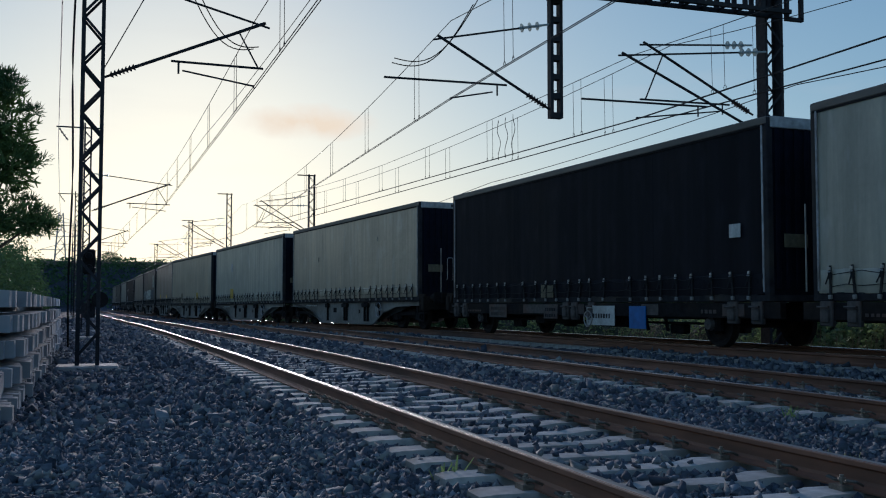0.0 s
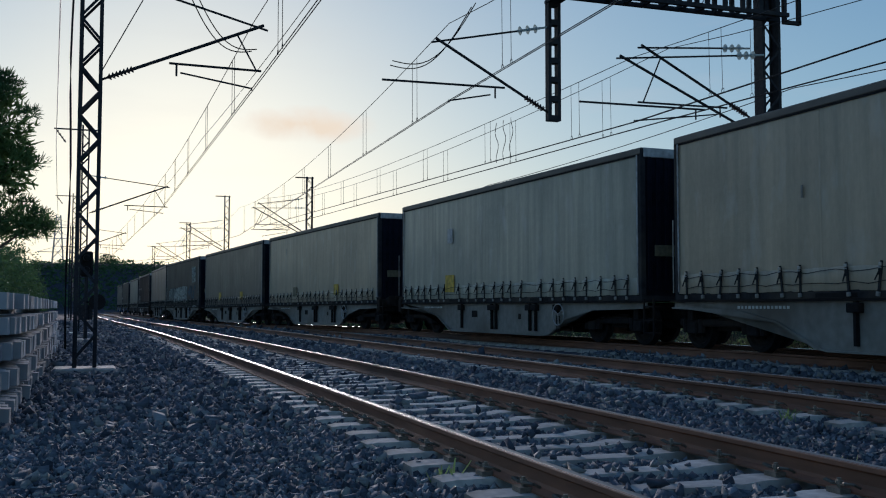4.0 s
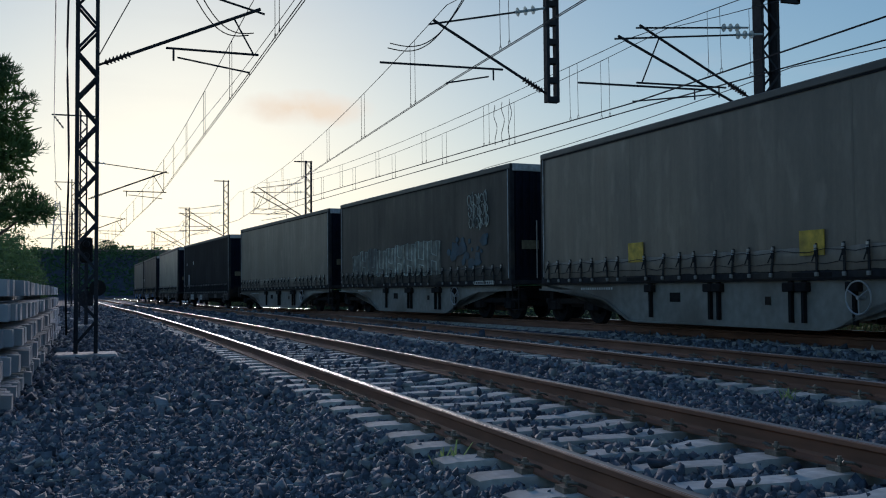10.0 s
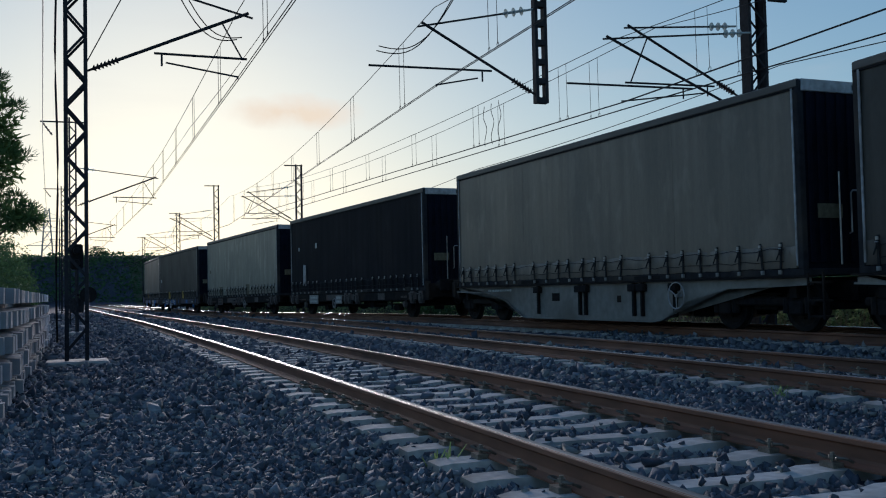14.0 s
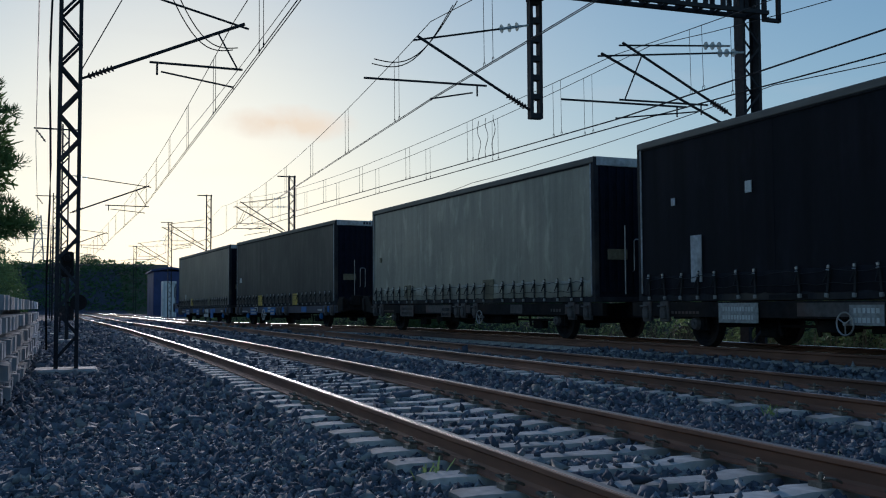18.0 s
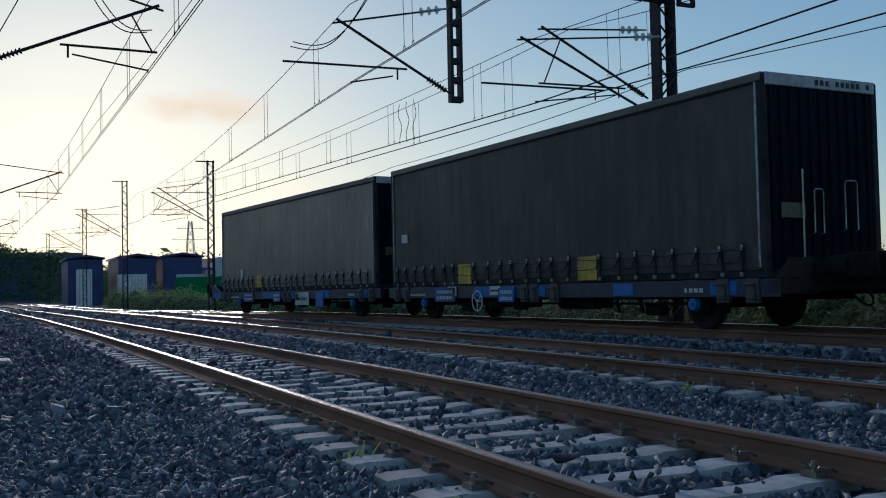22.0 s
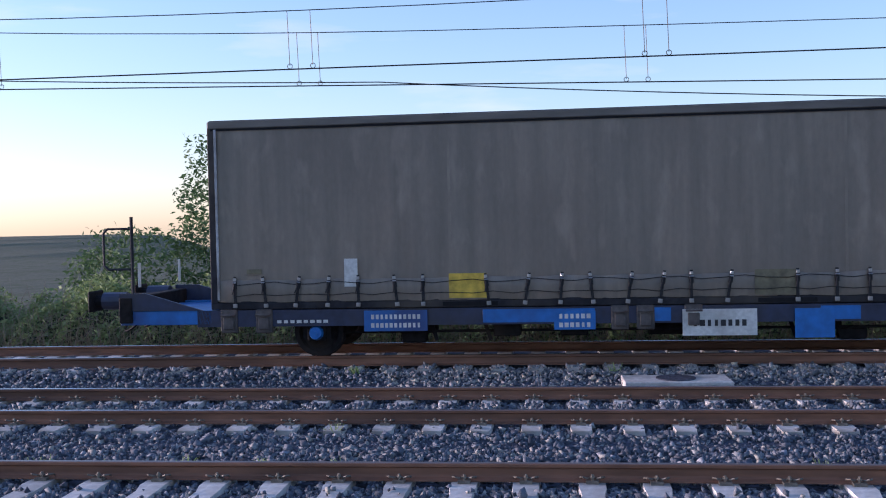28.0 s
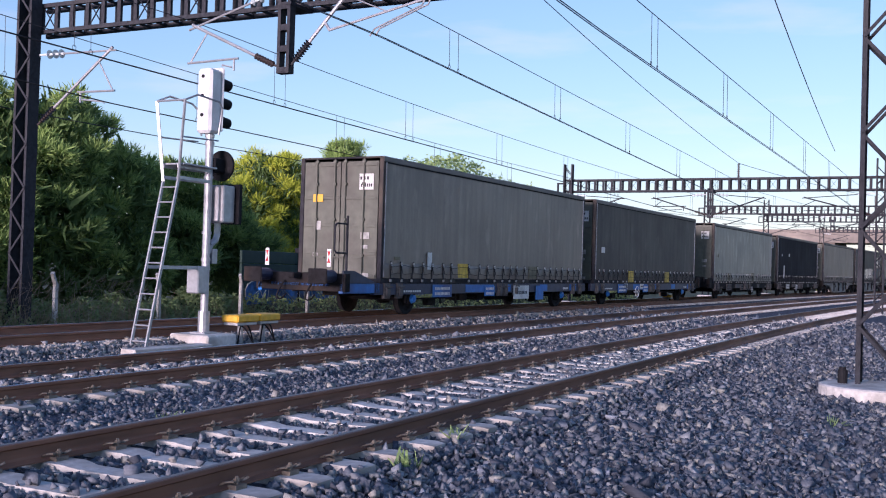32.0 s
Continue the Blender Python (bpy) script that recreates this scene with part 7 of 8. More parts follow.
tagged(new("dry_grass", grass), "dry straw-coloured grass stalks at the hedge foot", "grass", kind="stuff")

# bare and dry bramble canes over the lower face of the hedge
rng = np.random.default_rng(13)
n = 3500
yy, tall = rng.uniform(-14, 16, n), rng.uniform(0, 1, n) ** 1.4
root = np.stack([16.25 + 0.5 * tall ** 2 + rng.normal(0, 0.12, n), yy, -0.25 + 1.25 * tall], 1)
tip = root + np.stack([rng.normal(-0.05, 0.12, n), rng.normal(0, 0.22, n), rng.normal(0.12, 0.2, n)], 1)
wide = np.array((0.0, 0.006, 0.003))
M_CANE = leaf_material("dry_cane", (0.16, 0.13, 0.10), (0.36, 0.31, 0.25), 0.85)
canes = mesh_from_quads("bramble_canes", np.stack([root - wide, root + wide, tip + wide * 0.5, tip - wide * 0.5], 1), M_CANE)
tagged(new("bramble_canes", canes), "bare grey-brown bramble canes over the lower hedge", "canes", kind="stuff")

leafy_tree(20.6, 2.1, -0.4, [(0, -0.2, 2.5, 1.7, 2.1, 1.5), (-0.3, 1.6, 1.9, 1.3, 1.5, 1.2), (0.2, -1.9, 2.2, 1.3, 1.6, 1.2), (0, 0.0, 3.9, 1.2, 1.2, 1.0), (0, 3.0, 1.5, 1.0, 1.0, 0.9), (0, -1.2, 3.4, 1.1, 1.2, 1.0), (0, 1.2, 3.2, 1.0, 1.0, 0.9), (0, -3.2, 1.7, 1.0, 1.0, 1.0), (0, -2.3, 3.1, 1.0, 1.1, 1.1), (0, -1.5, 4.2, 0.9, 1.0, 0.9)], 48000, 0.115, M_LEAF, "round leafy robinia tree behind the hedge", 21, 2.6, name="robinia_tree")
leafy_tree(20.6, -4.0, -0.4, [(0, 0, 2.0, 1.1, 1.1, 1.0), (0, 0.7, 1.6, 0.9, 0.9, 0.8), (0, -0.7, 1.6, 0.9, 0.9, 0.8), (0, 0.0, 2.8, 0.65, 0.65, 0.7)], 11000, 0.105, M_LEAF_DARK, "small dark robinia tree behind the hedge", 22, 1.8, name="robinia_tree")
leafy_tree(22.0, -6.35, -0.4, [(0, 0, 1.9, 0.7, 0.7, 0.9), (0, 0.5, 1.2, 0.6, 0.6, 0.7), (0, -0.5, 1.2, 0.6, 0.6, 0.8)], 7000, 0.11, M_LEAF_YELLOW, "bright yellow-green bush behind the hedge", 23, 1.0, name="bush")
for k, (x, y, h) in enumerate(((45, -16.6, 2.9), (45.5, -17.5, 3.1), (46.5, -18.7, 3.4))):
    leafy_tree(x, y, -0.5, [(0, 0, h * 0.5, 0.45, 0.45, h * 0.5), (0, 0, h * 0.78, 0.3, 0.3, h * 0.27)], 1600, 0.16, M_LEAF_DARK, "slim dark cypress tree", 30 + k, h * 0.8, 0.1, "cypress_tree")
leafy_tree(24, -9.0, -0.4, [(0, 0, 1.5, 1.2, 1.3, 1.1), (0.6, -1.2, 1.6, 1.0, 1.1, 1.0)], 4200, 0.13, M_LEAF, "rounded light green shrub behind the hedge", 33, 1.2, name="bush")
# the big pine and its neighbours
pine_tree(22.0, -15.2, -0.4, [(0, 0.2, 4.6, 2.2, 2.4, 1.9), (-0.6, 2.4, 3.8, 1.6, 1.6, 1.6), (-0.4, -2.6, 3.9, 1.6, 1.9, 1.6), (-0.8, 0.4, 2.9, 1.7, 2.7, 1.3), (0, -1.0, 5.9, 1.3, 1.5, 1.0), (0, 1.3, 5.6, 1.2, 1.2, 1.0), (-0.9, 2.8, 1.9, 1.3, 1.6, 1.3), (-0.9, -2.9, 1.9, 1.3, 1.9, 1.4), (-0.9, 0, 1.4, 1.2, 2.2, 1.2), (0, -4.0, 4.5, 1.0, 1.0, 0.9)], 9000, 0.26, "large dense umbrella pine behind the mast", 41)
pine_tree(22.6, -10.9, -0.4, [(0, 0, 2.9, 1.1, 1.0, 1.2), (0, -0.5, 3.6, 0.7, 0.7, 0.7), (0, 0.4, 1.8, 1.1, 1.1, 1.0)], 2600, 0.22, "young green pine beside the larger one", 42, 2.2, 0.12)
pine_tree(23.0, -23.0, -0.4, [(0, 0, 3.9, 1.7, 1.9, 1.7), (0, -1.6, 3.0, 1.6, 1.8, 1.5), (-0.5, 1.2, 2.2, 1.4, 1.8, 1.6), (0, -3.2, 1.9, 1.5, 1.9, 1.5)], 5200, 0.25, "green pine behind the noise barrier", 43)
# The yellow crown colour stands in for light falling from above.
pine_tree(26.0, -32.2, -0.4, [(0, 0, 5.0, 1.9, 2.1, 1.9), (0, 2.2, 4.0, 1.5, 1.7, 1.6), (0, -2.4, 4.2, 1.5, 1.9, 1.5), (-0.5, 0, 2.6, 1.8, 3.4, 1.7)], 6000, 0.27, "pine with light from above put into its yellow-green colour", 44, 2.8, 0.2, M_LEAF_YELLOW)
pine_tree(24.0, -35.5, -0.4, [(0, 0, 6.4, 0.8, 0.9, 1.4), (0, 0.6, 5.2, 0.8, 0.8, 1.1), (0, -0.8, 5.3, 0.8, 0.9, 1.1)], 3000, 0.25, "tall narrow pine behind the train", 45, 5.0)
leafy_tree(24.0, -52, -0.4, [(0, 9.5, 6.2, 1.6, 2.4, 1.7), (0, 5, 6.9, 1.8, 2.8, 1.7), (0, -1, 6.2, 1.8, 3.0, 1.7), (0, -7, 5.9, 1.7, 3.0, 1.6), (0, -12, 5.5, 1.7, 2.8, 1.5)], 15000, 0.22, M_LEAF, "broad leafy trees behind the train", 46, 4.6, 0.2)
leafy_tree(21, -84, -0.4, [(0, 6, 4.6, 1.8, 3.0, 1.6), (0, 0, 5.0, 1.8, 2.8, 1.7), (0, -7, 4.4, 1.8, 3.2, 1.6)], 6000, 0.28, M_LEAF, "leafy trees far along the line", 47, 3.6, 0.2)
# the near side, far ahead: a dark pine over shrubs
pine_tree(-4.35, 34, -0.3, [(1.25, 0, 7.1, 1.05, 1.2, 1.5), (1.6, 0, 5.9, 0.8, 1.0, 0.8), (2.3, 0.1, 3.95, 0.75, 0.8, 0.32), (1.5, 0, 4.2, 1.1, 1.1, 0.6), (0.2, 0, 4.1, 1.3, 1.2, 0.9), (0, 0, 6.4, 1.4, 1.4, 1.8), (-1.0, 0, 7.6, 1.6, 1.6, 1.6), (0.7, 0, 8.2, 0.9, 0.9, 0.8)], 3600, 0.22, "dark pine standing over the stacked sleepers", 51, 5.0, 0.2, M_LEAF_DARK)
hedge("roadside_shrubs", ((-8, 30, 2.5, 2.6), (-6.6, 46, 2.4, 4.4), (-6.4, 60, 2.6, 5.2), (-6.8, 80, 2.8, 6.4), (-8.2, 110, 3.2, 8.0)), 30000, 0.24, M_LEAF_DARK, "dark green shrubs behind the stacked sleepers", 52)
hedge("far_woods", ((-20, 112, 8, 9), (-22, 140, 10, 11), (-20, 170, 9, 12), (-22, 205, 10, 13)), 22000, 0.6, M_LEAF_DARK, "dark wooded slope beyond the line", 53)
hedge("far_woods", ((24, 122, 6, 1.4), (24, 150, 8, 1.8), (26, 185, 8, 7.5), (25, 215, 8, 9.5)), 16000, 0.6, M_LEAF_DARK, "dark wooded slope beyond the line", 54)
rng = np.random.default_rng(57)
n = 30000
wx, wy = rng.uniform(-110, 34, n), rng.uniform(226, 285, n)
wz = np.array([ground_height(a, b) for a, b in zip(wx, wy)]) + rng.uniform(0, 1, n) ** 1.5 * (1.6 + 1.2 * np.sin(wx * 0.31) * np.cos(wy * 0.4))
wood = mesh_from_quads("hill_woods", leaf_quads(rng, np.stack([wx, wy, wz], 1), 0.9), M_LEAF_DARK)
tagged(new("hill_woods", wood), "dark woods on a low hill beyond the line", "woods", kind="stuff")
def tree_line(name, a, b, height, depth, count, size, mat, label, seed):
    """A ragged belt of trees from a to b."""
    r = np.random.default_rng(seed)
    u = r.uniform(0, 1, count)
    top = height * (0.7 + 0.16 * np.sin(u * 37) + 0.12 * np.sin(u * 91 + 1) + 0.08 * np.sin(u * 203))
    x = a[0] + (b[0] - a[0]) * u + r.normal(0, depth, count)
    y = a[1] + (b[1] - a[1]) * u + r.normal(0, depth, count)
    z = -0.7 + top * r.uniform(0, 1, count) ** 0.7
    tagged(new(name, mesh_from_quads(name, leaf_quads(r, np.stack([x, y, z], 1), size), mat)), label, "trees", kind="stuff")


tree_line("far_trees", (30, 205), (112, 262), 11, 3, 9000, 0.9, M_LEAF_DARK, "dark belt of trees on the skyline", 61)
tree_line("far_trees", (100, 272), (240, 190), 13, 4, 12000, 1.0, M_LEAF_DARK, "dark belt of trees before the red roofs", 62)
tree_line("far_hedge", (19, 62), (52, 46), 2.6, 1.0, 12000, 0.3, M_LEAF_DARK, "dark green hedge at the foot of the slope", 63)
for k, (x, y, z, h) in enumerate(((1.5, 262, 9.8, 4.5), (60, 230, -0.7, 12), (76, 240, -0.7, 12), (-22, 258, 9.8, 6))):
    leafy_tree(x, y, z, [(0, 0, h * 0.6, h * 0.5, h * 0.5, h * 0.4), (h * 0.3, 0, h * 0.45, h * 0.4, h * 0.4, h * 0.3)], 1500, 0.4, M_LEAF_DARK, "dark round tree on the skyline", 60 + k, h * 0.6, 0.2)
for k, (x, y, h, w) in enumerate(((14.5, 44, 2.0, 1.5), (20.0, 33, 2.2, 1.8), (22.5, 27.5, 2.6, 1.9), (26.0, 11.0, 6.4, 1.2), (25.6, 13.6, 3.2, 2.0))):
    leafy_tree(x, y, -0.4, [(0, 0, h * 0.55, w, w, h * 0.42), (0.3, w * 0.6, h * 0.4, w * 0.7, w * 0.7, h * 0.35)], 3200, 0.16, M_LEAF_DARK, "dark green shrub behind the train", 70 + k, h * 0.4, 0.08, "bush")
for k, (x, y) in enumerate(((21.4, 33.5), (20.4, 36.0), (17.6, 43))):
    r = np.random.default_rng(80 + k)
    n = 110
    stem = r.integers(0, 4, n)
    p0 = np.stack([stem * 0.22 - 0.33 + r.normal(0, 0.05, n), r.normal(0, 0.1, n), r.uniform(1.0, 1.6, n) + 0.12 * (stem % 2)], 1)
    p1 = p0 + np.stack([r.normal(0, 0.1, n), r.normal(0, 0.1, n), r.uniform(0.3, 0.7, n)], 1)
    w = np.array((0.03, 0.0, 0.0))
    ob = new("pampas_grass", mesh_from_quads("plume", np.stack([p0 - w, p0 + w, p1 + w * 0.3, p1 - w * 0.3], 1), M_PLUME))
    ob.matrix_world = pose(x, y, -0.2)
    tagged(ob, "pale feathery pampas grass among the bushes", "grass", "pampas plumes")


# a few weeds at the foot of the rails
rng = np.random.default_rng(95)
blades = []
for x, y in ((4.75, 3.4), (4.95, 4.3), (4.6, 5.1), (2.0, 4.4), (2.15, 6.3), (5.0, 6.0), (4.7, 2.6), (6.4, 8.4), (6.6, 3.0), (9.3, 6.4), (9.4, 1.2), (1.9, -1.6), (2.1, -3.0), (9.5, -4.4), (10.7, 3.6), (10.8, -0.6), (5.1, -2.4), (-1.4, 8.0), (-2.3, 4.0), (-0.9, -6.9)):
    n = int(rng.integers(14, 34))
    root = np.stack([x + rng.normal(0, 0.05, n), y + rng.normal(0, 0.05, n), np.full(n, ground_height(x, y) + 0.01)], 1)
    tip = root + np.stack([rng.normal(0, 0.06, n), rng.normal(0, 0.06, n), rng.uniform(0.04, 0.15, n)], 1)
    w = np.stack([rng.normal(0, 0.006, n), rng.normal(0, 0.006, n), np.zeros(n)], 1)
    blades.append(np.stack([root - w, root + w, tip + w * 0.4, tip - w * 0.4], 1))
tagged(new("weeds", mesh_from_quads("weeds", np.concatenate(blades), M_LEAF)), "small green weeds growing in the ballast", "weeds", kind="stuff")


# ---- buildings, bridges and pylons in the distance ----
M_BRICK = material("orange_render", (0.36, 0.19, 0.115), rough=0.85, scale=3, spread=0.12, bump=0.1, second=(0.30, 0.17, 0.11))
M_PALE_WALL = material("pale_cladding", (0.52, 0.55, 0.58), rough=0.7, scale=2, spread=0.1, bump=0.05, second=(0.42, 0.44, 0.46), warp=(1, 1, 0.2))
M_NAVY_WALL = material("navy_cladding", (0.03, 0.05, 0.16), rough=0.6, scale=2, spread=0.15, bump=0.05)
M_RED_ROOF = material("red_roofing", (0.30, 0.07, 0.05), rough=0.8, scale=2, spread=0.15, bump=0.05)
M_BEIGE = material("beige_cladding", (0.42, 0.38, 0.33), rough=0.8, scale=2, spread=0.12, bump=0.05, second=(0.33, 0.30, 0.27))
M_GLASS = material("dark_window_glass", (0.03, 0.04, 0.05), rough=0.08, scale=2, spread=0.1, bump=0)
M_GREEN_FIELD = material("green_cover", (0.015, 0.16, 0.05), rough=0.8, scale=1.5, spread=0.2, bump=0.1, second=(0.02, 0.11, 0.05))
M_GREEN_FIELD.node_tree.nodes["Principled BSDF"].inputs["Specular IOR Level"].default_value = 0.0
M_BARRIER = material("green_barrier", (0.035, 0.075, 0.06), rough=0.5, scale=4, spread=0.15, bump=0.05)
M_BRIDGE = material("bridge_concrete", (0.17, 0.15, 0.13), rough=0.9, scale=1.5, spread=0.15, bump=0.1, second=(0.25, 0.22, 0.18))


def apartment_block(x, y):
    b = thing("apartment_building", pose(x, y, -0.6, 0, 0, 12), "orange-rendered apartment block with balconies and flat roof", "building")
    part("wall", boxed(-8, -9, 0, 8, 9, 9.6, 0.05), M_BRICK, b)
    part("roof", boxed(-8.6, -9.6, 9.6, 8.6, 9.6, 10.1, 0.05), M_BRICK, b)
    for level in range(3):
        z = 1.2 + level * 3.0
        for xx in (-6, -2.5, 1, 4.5):
            win = part("window", boxed(xx - 0.7, 8.98, z, xx + 0.7, 9.06, z + 1.5), M_GLASS, b)
            part("sill", boxed(xx - 0.8, 9.0, z - 0.1, xx + 0.8, 9.14, z), M_PALE_WALL, win)
        part("balcony", boxed(-5.5, 9.0, z - 0.35, -1.0, 10.1, z + 0.7, 0.03), M_BRICK, b)
    part("penthouse", boxed(-3, -3, 10.1, 4, 3, 11.6, 0.05), M_NAVY_WALL, b)
    for level in range(3):
        z = 1.2 + level * 3.0
        for k in range(5):
            yy = -7.2 + k * 3.6
            win = part("window", boxed(-8.06, yy - 0.7, z, -7.98, yy + 0.7, z + 1.5), M_GLASS, b)
            part("sill", boxed(-8.14, yy - 0.8, z - 0.1, -8.0, yy + 0.8, z), M_PALE_WALL, win)
        for yy in (-5.4, 1.8, 5.4):
            part("balcony", boxed(-9.2, yy - 1.6, z - 0.35, -8.0, yy + 1.6, z + 0.7, 0.03), M_BRICK, b)
            part("rail_panel", boxed(-9.26, yy - 1.5, z - 0.1, -9.2, yy + 1.5, z + 0.5), M_PALE_WALL, b)
            if level == 1:
                part("awning", extruded([(yy - 1.5, z + 1.5), (yy + 1.5, z + 1.5), (yy + 1.5, z + 1.62), (yy - 1.5, z + 1.62)], -9.1, -8.0), M_PALE_WALL, b)


apartment_block(259, -148)


def shed(x, y, w, d, h, turn, wall, roof, label, bays=6):
    b = thing("industrial_shed", pose(x, y, -0.5, 0, 0, turn), label, "building", "industrial sheds")
    part("wall", boxed(-w / 2, -d / 2, 0, w / 2, d / 2, h, 0.05), wall, b)
    gable = [(-d / 2 - 0.3, h), (0, h + d * 0.08), (d / 2 + 0.3, h), (d / 2 + 0.3, h + 0.25), (0, h + d * 0.08 + 0.3), (-d / 2 - 0.3, h + 0.25)]
    part("roof", extruded(gable, -w / 2 - 0.3, w / 2 + 0.3), roof, b)
    for k in range(bays):
        x0 = -w / 2 + (k + 0.5) * w / bays
        part("window", boxed(x0 - w / bays * 0.3, -d / 2 - 0.06, h * 0.55, x0 + w / bays * 0.3, -d / 2 + 0.02, h * 0.75), M_GLASS, b)
    return b


shed(84, 274, 86, 20, 9.0, 6, M_BEIGE, M_RED_ROOF, "long beige industrial building with a dark red roof", 14)
shed(168, 262, 84, 20, 8.6, -14, M_BEIGE, M_RED_ROOF, "long beige industrial building with a dark red roof", 14)
shed(240, 190, 60, 20, 7.0, -30, M_PALE_WALL, M_RED_ROOF, "pale industrial building on the skyline", 8)
shed(18.9, 156, 14, 5.2, 6.8, 90, M_NAVY_WALL, M_NAVY_WALL, "dark blue gabled shed beyond the slope", 3)
shed(25.2, 156, 14, 5.6, 6.9, 90, M_NAVY_WALL, M_NAVY_WALL, "dark blue gabled shed beyond the slope", 3)
shed(34, 168, 8, 14, 5.4, 5, M_PALE_WALL, M_NAVY_WALL, "pale industrial shed with a dark roof", 5)
shed(52, 172, 22, 16, 5.4, 5, M_PALE_WALL, M_PALE_WALL, "pale grey warehouse beyond the green slope", 6)
shed(11.9, 156, 14, 4.6, 6.7, 90, M_NAVY_WALL, M_NAVY_WALL, "dark blue shed beyond the line", 3)
shed(88, 170, 26, 14, 4.6, 10, M_PALE_WALL, M_PALE_WALL, "pale grey warehouse beyond the green slope", 6)


def tank(x, y, r, h, mat, label):
    t = thing("storage_tank", pose(x, y, -0.5), label, "tank", "storage tanks")
    bm = bmesh.new()
    add_bar(bm, (0, 0, 0), (0, 0, h), r, 28)
    part("shell", bm, mat, t)
    bm = bmesh.new()
    add_bar(bm, (0, 0, h), (0, 0, h + r * 0.25), r * 1.02, 28, 0.2)
    part("roof", bm, mat, t)


tank(28.7, 140, 0.95, 6.4, M_PALE_WALL, "white cylindrical silo with conical roof")
tank(30.9, 140, 0.95, 6.4, M_PALE_WALL, "white cylindrical silo with conical roof")
# white silos beside the line
for x, y, w, h in ((6.9, 126, 1.6, 4.6), (12.6, 128, 3.2, 4.0)):
    b = thing("white_container_hut", pose(x + 3.0, y, -0.4), "white ribbed metal hut beside the line", "hut", "white huts")
    part("wall", boxed(-w / 2, -1.2, 0, w / 2, 1.2, h, 0.03), M_WHITE, b)
    for k in range(int(w / 0.4)):
        part("rib", boxed(-w / 2 + 0.2 + k * 0.4 - 0.04, -1.25, 0.1, -w / 2 + 0.2 + k * 0.4 + 0.04, -1.19, h - 0.1), M_PALE_WALL, b)

# the green slope with its white edge
bm = bmesh.new()
a = [bm.verts.new(v) for v in ((15, 96, 0.0), (72, 62, 0.0), (98, 92, 3.0), (21, 128, 3.2))]
bm.faces.new(a)
slope = tagged(part("green_slope", bm, M_GREEN_FIELD), "smooth green covered slope beyond the hedge", "slope", kind="structure")
for x0, y0, x1, y1 in ((21, 128.3, 56, 112), (56, 112, 98, 92.4)):
    bm = bmesh.new()
    add_beam(bm, (x0, y0, 3.3), (x1, y1, 3.2), 0.5, 0.5)
    tagged(part("kerb", bm, M_PALE_WALL), "white edging along the green slope", "kerb", kind="structure")


def bridge(y, x0, x1, z, depth, turn, piers, label):
    b = thing("overbridge", pose(0, y, 0, 0, 0, turn), label, "bridge", "bridges over the line")
    part("deck", boxed(x0, -4, z, x1, 4, z + depth, 0.05), M_BRIDGE, b)
    part("parapet", boxed(x0, 3.8, z + depth, x1, 4.0, z + depth + 0.9), M_BRIDGE, b)
    part("parapet", boxed(x0, -4.0, z + depth, x1, -3.8, z + depth + 0.9), M_BRIDGE, b)
    for x in piers:
        part("pier", boxed(x - 0.6, -3.5, -0.5, x + 0.6, 3.5, z, 0.05), M_BRIDGE, b)


bridge(-150, -60, 60, 6.6, 1.0, -8, (-24, -13, 13, 30), "beige concrete road bridge across the line")
wall = tagged(part("wall_hill", boxed(-14, 257.6, 9.6, 20, 258.2, 11.6, 0.02), M_BRIDGE), "dark parapet wall along the hill top", "wall", kind="structure")
# Sunlight on these far trees is put into the yellow leaf colour.
hedge("far_trees", ((4, -165, 14, 6.0), (0, -190, 20, 8)), 5000, 0.6, M_LEAF_YELLOW, "trees beyond the bridge with sunlight put into their yellow-green colour", 91)
hedge("far_trees", ((-26, -60, 5, 5), (-30, -120, 8, 7), (-34, -160, 10, 8)), 9000, 0.5, M_LEAF, "green trees beyond the near side of the line", 92)


def pylon(x, y, z, h):
    p = thing("power_pylon", pose(x, y, z), "steel lattice power pylon on the skyline", "pylon", "power pylons")
    bm = bmesh.new()
    for sx in (-1, 1):
        for sy in (-1, 1):
            add_beam(bm, (sx * h * 0.09, sy * h * 0.09, 0), (sx * h * 0.02, sy * h * 0.02, h), 0.3, 0.3)
    for k in range(9):
        u, v = k / 9, (k + 1) / 9
        a, b = h * (0.09 - 0.07 * u), h * (0.09 - 0.07 * v)
        for s in (-1, 1):
            add_beam(bm, (-a * s, -a, h * u), (b * s, -b, h * v), 0.16, 0.16)
            add_beam(bm, (-a * s, a, h * u), (b * s, b, h * v), 0.16, 0.16)
    part("tower", bm, M_GALV, p)
    for z0, w in ((0.62, 0.2), (0.76, 0.24), (0.9, 0.17)):
        bm = bmesh.new()
        add_beam(bm, (-w * h, 0, h * z0), (w * h, 0, h * z0), 0.25, 0.25)
        for s in (-1, 1):
            add_beam(bm, (s * w * h, 0, h * z0), (0, 0, h * (z0 + 0.06)), 0.15, 0.15)
        part("cross_arm", bm, M_GALV, p)


pylon(-15.2, 400, -0.8, 36)
pylon(87, 492, -0.8, 37)
pylon(296, 515, -0.8, 43)

# noise barrier and concrete fence posts behind the loop track
barrier = thing("noise_barrier", pose(19.3, -32.4, -0.3, 0, 0, 3), "dark green noise barrier of horizontal panels", "barrier")
first = None
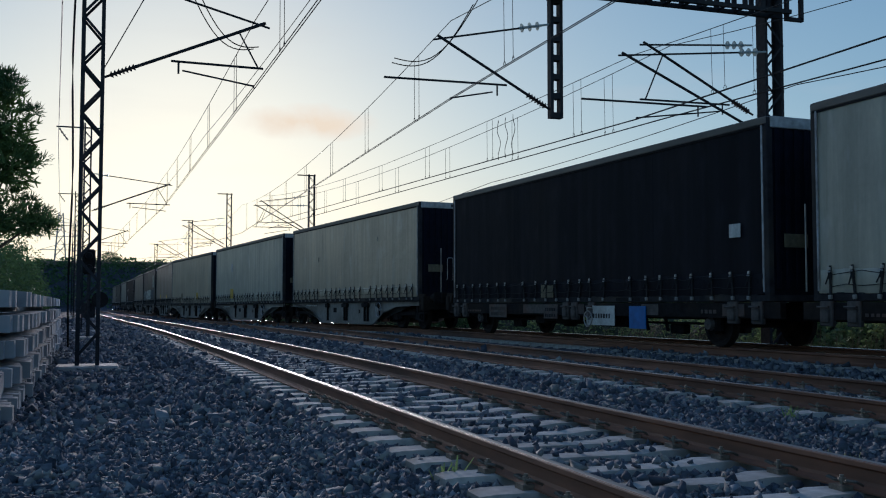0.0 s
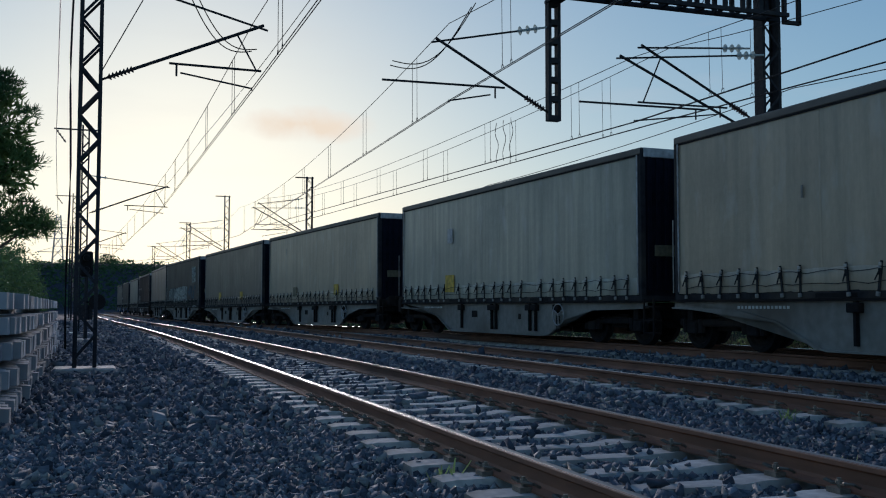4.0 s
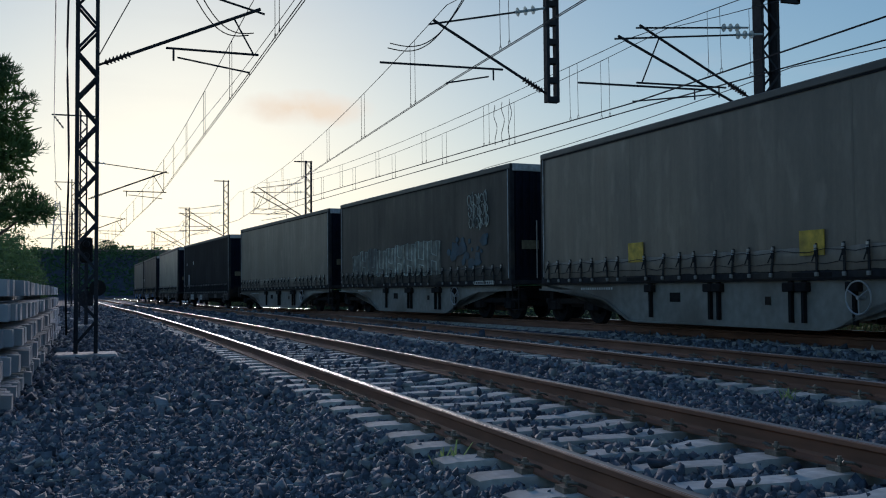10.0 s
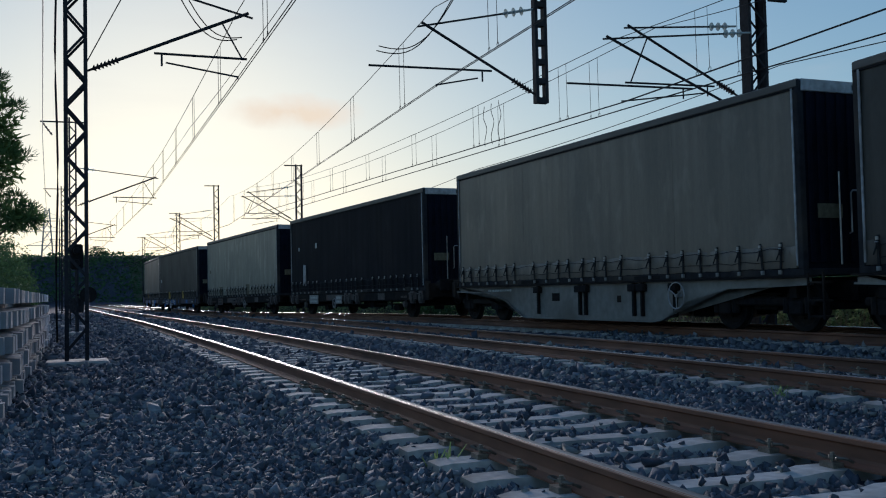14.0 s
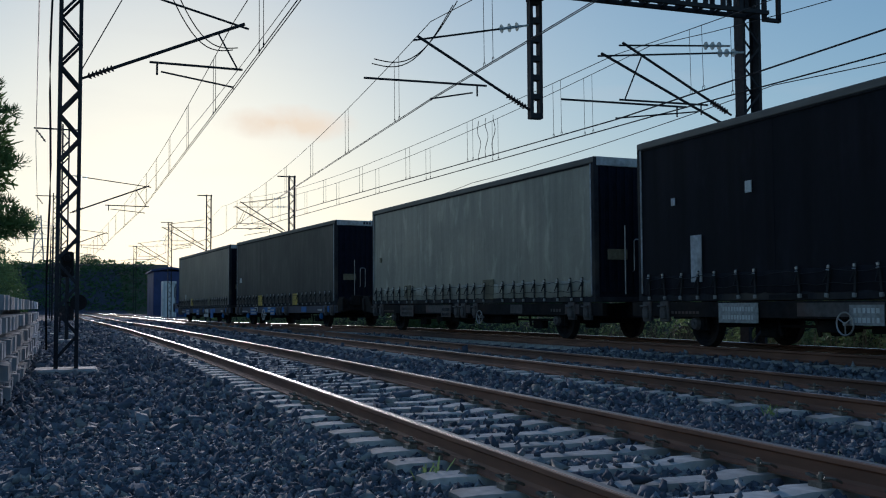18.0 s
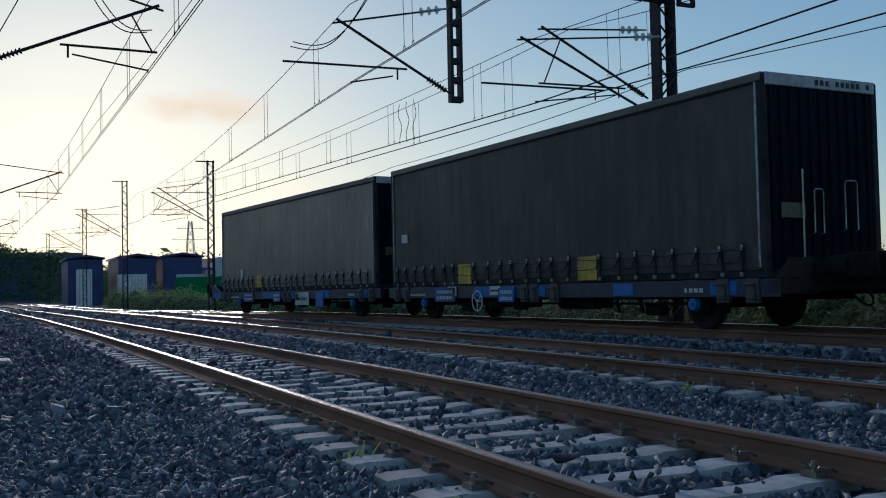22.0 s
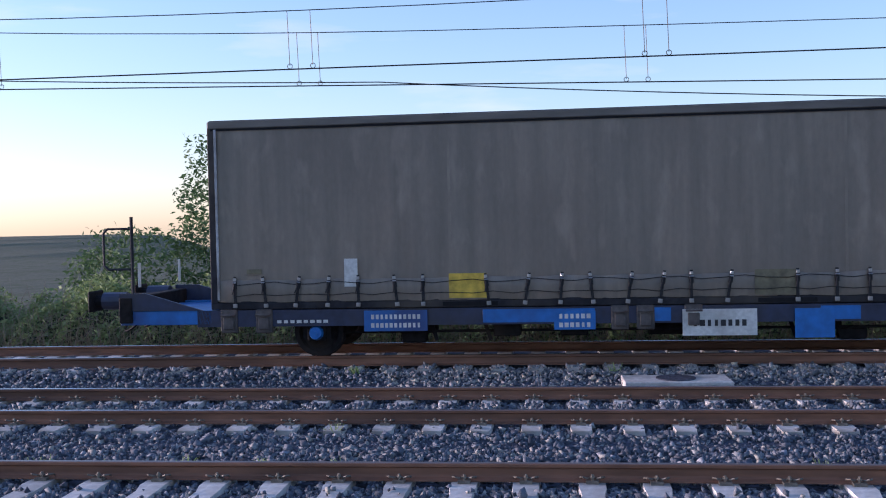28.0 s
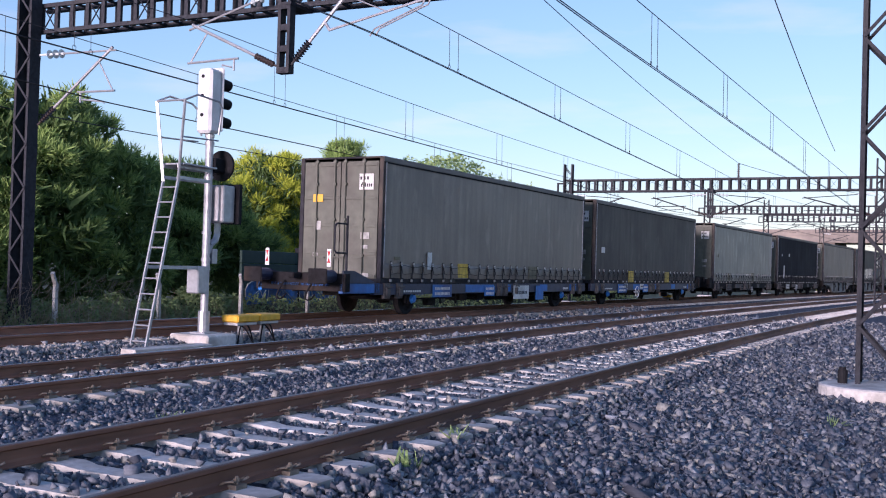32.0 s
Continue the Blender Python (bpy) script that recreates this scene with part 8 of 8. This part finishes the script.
for k in range(6):
    for j in range(5):
        at = pose(0, -10 + k * 3.6, 0.1 + j * 0.43)
        if first is None:
            first = part("panel", boxed(-0.05, 0.05, 0, 0.05, 3.5, 0.41, 0.012), M_BARRIER, barrier)
            first.matrix_basis = at
        else:
            share(first, at, barrier)
    part("post", boxed(-0.09, -10 + k * 3.6 - 0.06, 0, 0.09, -10 + k * 3.6 + 0.06, 2.4, 0.01), M_STEEL, barrier)
M_BARRIER_BLUE = material("blue_graffiti", (0.05, 0.17, 0.42), rough=0.6, scale=5, spread=0.6, bump=0.02, second=(0.05, 0.07, 0.12))
fill, line = bmesh.new(), bmesh.new()
rnd = random.Random(12)
for k in range(20):
    y, z, r = 10.6 - k * 1.02, rnd.uniform(0.55, 0.85), rnd.uniform(0.5, 0.75)
    ring = [(y + r * math.cos(q) * (1 + 0.12 * math.sin(3 * q + k)), z + 0.95 * r * math.sin(q) * (1 + 0.12 * math.cos(2 * q + k))) for q in np.linspace(0, math.tau, 19)[:-1]]
    x = -0.062 - 0.003 * (k % 3)
    v0 = [fill.verts.new((x, *p)) for p in ring]
    v1 = [fill.verts.new((-0.05, *p)) for p in ring]
    fill.faces.new(v0)
    for i in range(18):
        fill.faces.new((v0[i], v1[i], v1[(i + 1) % 18], v0[(i + 1) % 18]))
    add_cable(line, [(x - 0.006, *p) for p in ring[:14]], 0.022, 4)
    add_cable(line, [(x - 0.006, y + rnd.uniform(-0.4, 0.4), z + rnd.uniform(-0.4, 0.4)) for i in range(5)], 0.018, 4)
part("graffiti", fill, M_BARRIER_BLUE, barrier, "blue sprayed shapes along the foot")["kind"] = "stuff"
part("graffiti", line, M_SPRAY_WHITE, barrier, "thin white sprayed outlines")["kind"] = "stuff"
fence_post = None
for k in range(4):
    y = -11.55 - k * 3.5
    if fence_post is None:
        fence_post = thing("fence_post", pose(16.8, y, -0.3), "pale concrete fence post with bent top", "post", "fence posts")
        bm = bmesh.new()
        add_box(bm, -0.045, -0.045, 0, 0.045, 0.045, 1.22)
        part("post", bm, M_CONCRETE, fence_post)
        bm = bmesh.new()
        add_beam(bm, (0, 0, 1.19), (-0.10, 0.20, 1.48), 0.08, 0.08)
        part("bent_top", bm, M_CONCRETE, fence_post)
    else:
        copy_thing(fence_post, pose(16.8, y, -0.3))


# ---- sleepers and rail clips ----
def sleeper_mesh():
    bm = bmesh.new()
    rows = ((-1.3, 0.11, -0.005), (-1.22, 0.125, 0.006), (-0.6, 0.125, 0.008), (-0.45, 0.105, -0.012), (0.45, 0.105, -0.012), (0.6, 0.125, 0.008), (1.22, 0.125, 0.006), (1.3, 0.11, -0.005))
    rings = []
    for x, w, top in rows:
        rings.append([bm.verts.new(c) for c in ((x, -w - 0.03, -0.2), (x, w + 0.03, -0.2), (x, w, top), (x, -w, top))])
    for a, b in zip(rings, rings[1:]):
        for j in range(4):
            bm.faces.new((a[j], b[j], b[(j + 1) % 4], a[(j + 1) % 4]))
    bm.faces.new(rings[0])
    bm.faces.new(rings[-1][::-1])
    bmesh.ops.recalc_face_normals(bm, faces=bm.faces)
    return bm


def clip_mesh():
    """A W-shaped spring clip with its screw, on one side of a rail foot."""
    bm = bmesh.new()
    pts = []
    for k in range(9):
        a = k / 8 * math.pi
        pts.append((0.09 + 0.035 * math.sin(a), -0.075 + 0.03 * math.cos(a) * -1, 0.045 + 0.02 * math.sin(a)))
    left = [(0.045, -0.105, 0.035), (0.10, -0.115, 0.06), (0.14, -0.085, 0.065), (0.12, -0.045, 0.05), (0.08, -0.03, 0.045), (0.075, 0, 0.05)]
    for p, q in zip(left, left[1:]):
        add_bar(bm, p, q, 0.009, 5)
        add_bar(bm, (p[0], -p[1], p[2]), (q[0], -q[1], q[2]), 0.009, 5)
    add_bar(bm, (0.105, 0, 0.0), (0.105, 0, 0.085), 0.014, 6)
    add_bar(bm, (0.105, 0, 0.05), (0.105, 0, 0.07), 0.024, 6)
    add_box(bm, 0.075, -0.06, -0.005, 0.15, 0.06, 0.03)
    return bm


first_sleeper, first_clip = None, None
rest = {0: [], 1: [], 2: []}
for k in range(3):
    low, high = ((-42, 66), (-42, 66), (-42, 50))[k]
    for j in range(int(-130 / SLEEPER_STEP), int(130 / SLEEPER_STEP)):
        y = j * SLEEPER_STEP
        if k == 2 and y > 60:
            continue
        m = pose(centre(k, y) + random.uniform(-0.012, 0.012), y + random.uniform(-0.012, 0.012), lift(k, y), 0, 0, bend(k, y) + random.uniform(-0.5, 0.5))
        if not low <= y <= high:
            rest[k].append(m)
            continue
        if first_sleeper is None:
            sleeper = first_sleeper = part("sleeper", sleeper_mesh(), M_CONCRETE, tracks[k])
            sleeper.matrix_basis = m
        else:
            sleeper = share(first_sleeper, m, tracks[k])
        if k < 2 and -15 <= y <= (12 if k == 0 else 14):
            for side, turn in ((-0.87, 180), (-0.87, 0), (0.87, 180), (0.87, 0)):
                at = pose(side, 0, 0.008, 0, 0, turn)
                if first_clip is None:
                    first_clip = part("rail_clip", clip_mesh(), M_CLIP, sleeper, "rusty steel spring clip")
                    first_clip.matrix_basis = at
                else:
                    share(first_clip, at, sleeper)


for k in range(3):
    many("far_sleepers", sleeper_mesh, rest[k], M_CONCRETE, tracks[k], "concrete sleepers farther along the track")


# ---- what moves ----
def motions():
    times = [k * 1.0 for k in range(33)]
    spins = [k * 0.09 for k in range(356)]
    for k in range(len(PLACE)):
        up = RAISE if k in GREY_WAGONS else 0.0
        walk(boxes[k], [(t, on_train(k, t, up)) for t in times])
        walk(wagons[k], [(t, on_train(k, t)) for t in times])
        for axle in [c for c in wagons[k].children if c.name.startswith("wheelset")]:
            y = axle.matrix_basis.translation.y
            walk(axle, [(t, pose(0, y, WHEEL_R, math.degrees((roll_on(0) - roll_on(t)) / WHEEL_R))) for t in spins])


motions()
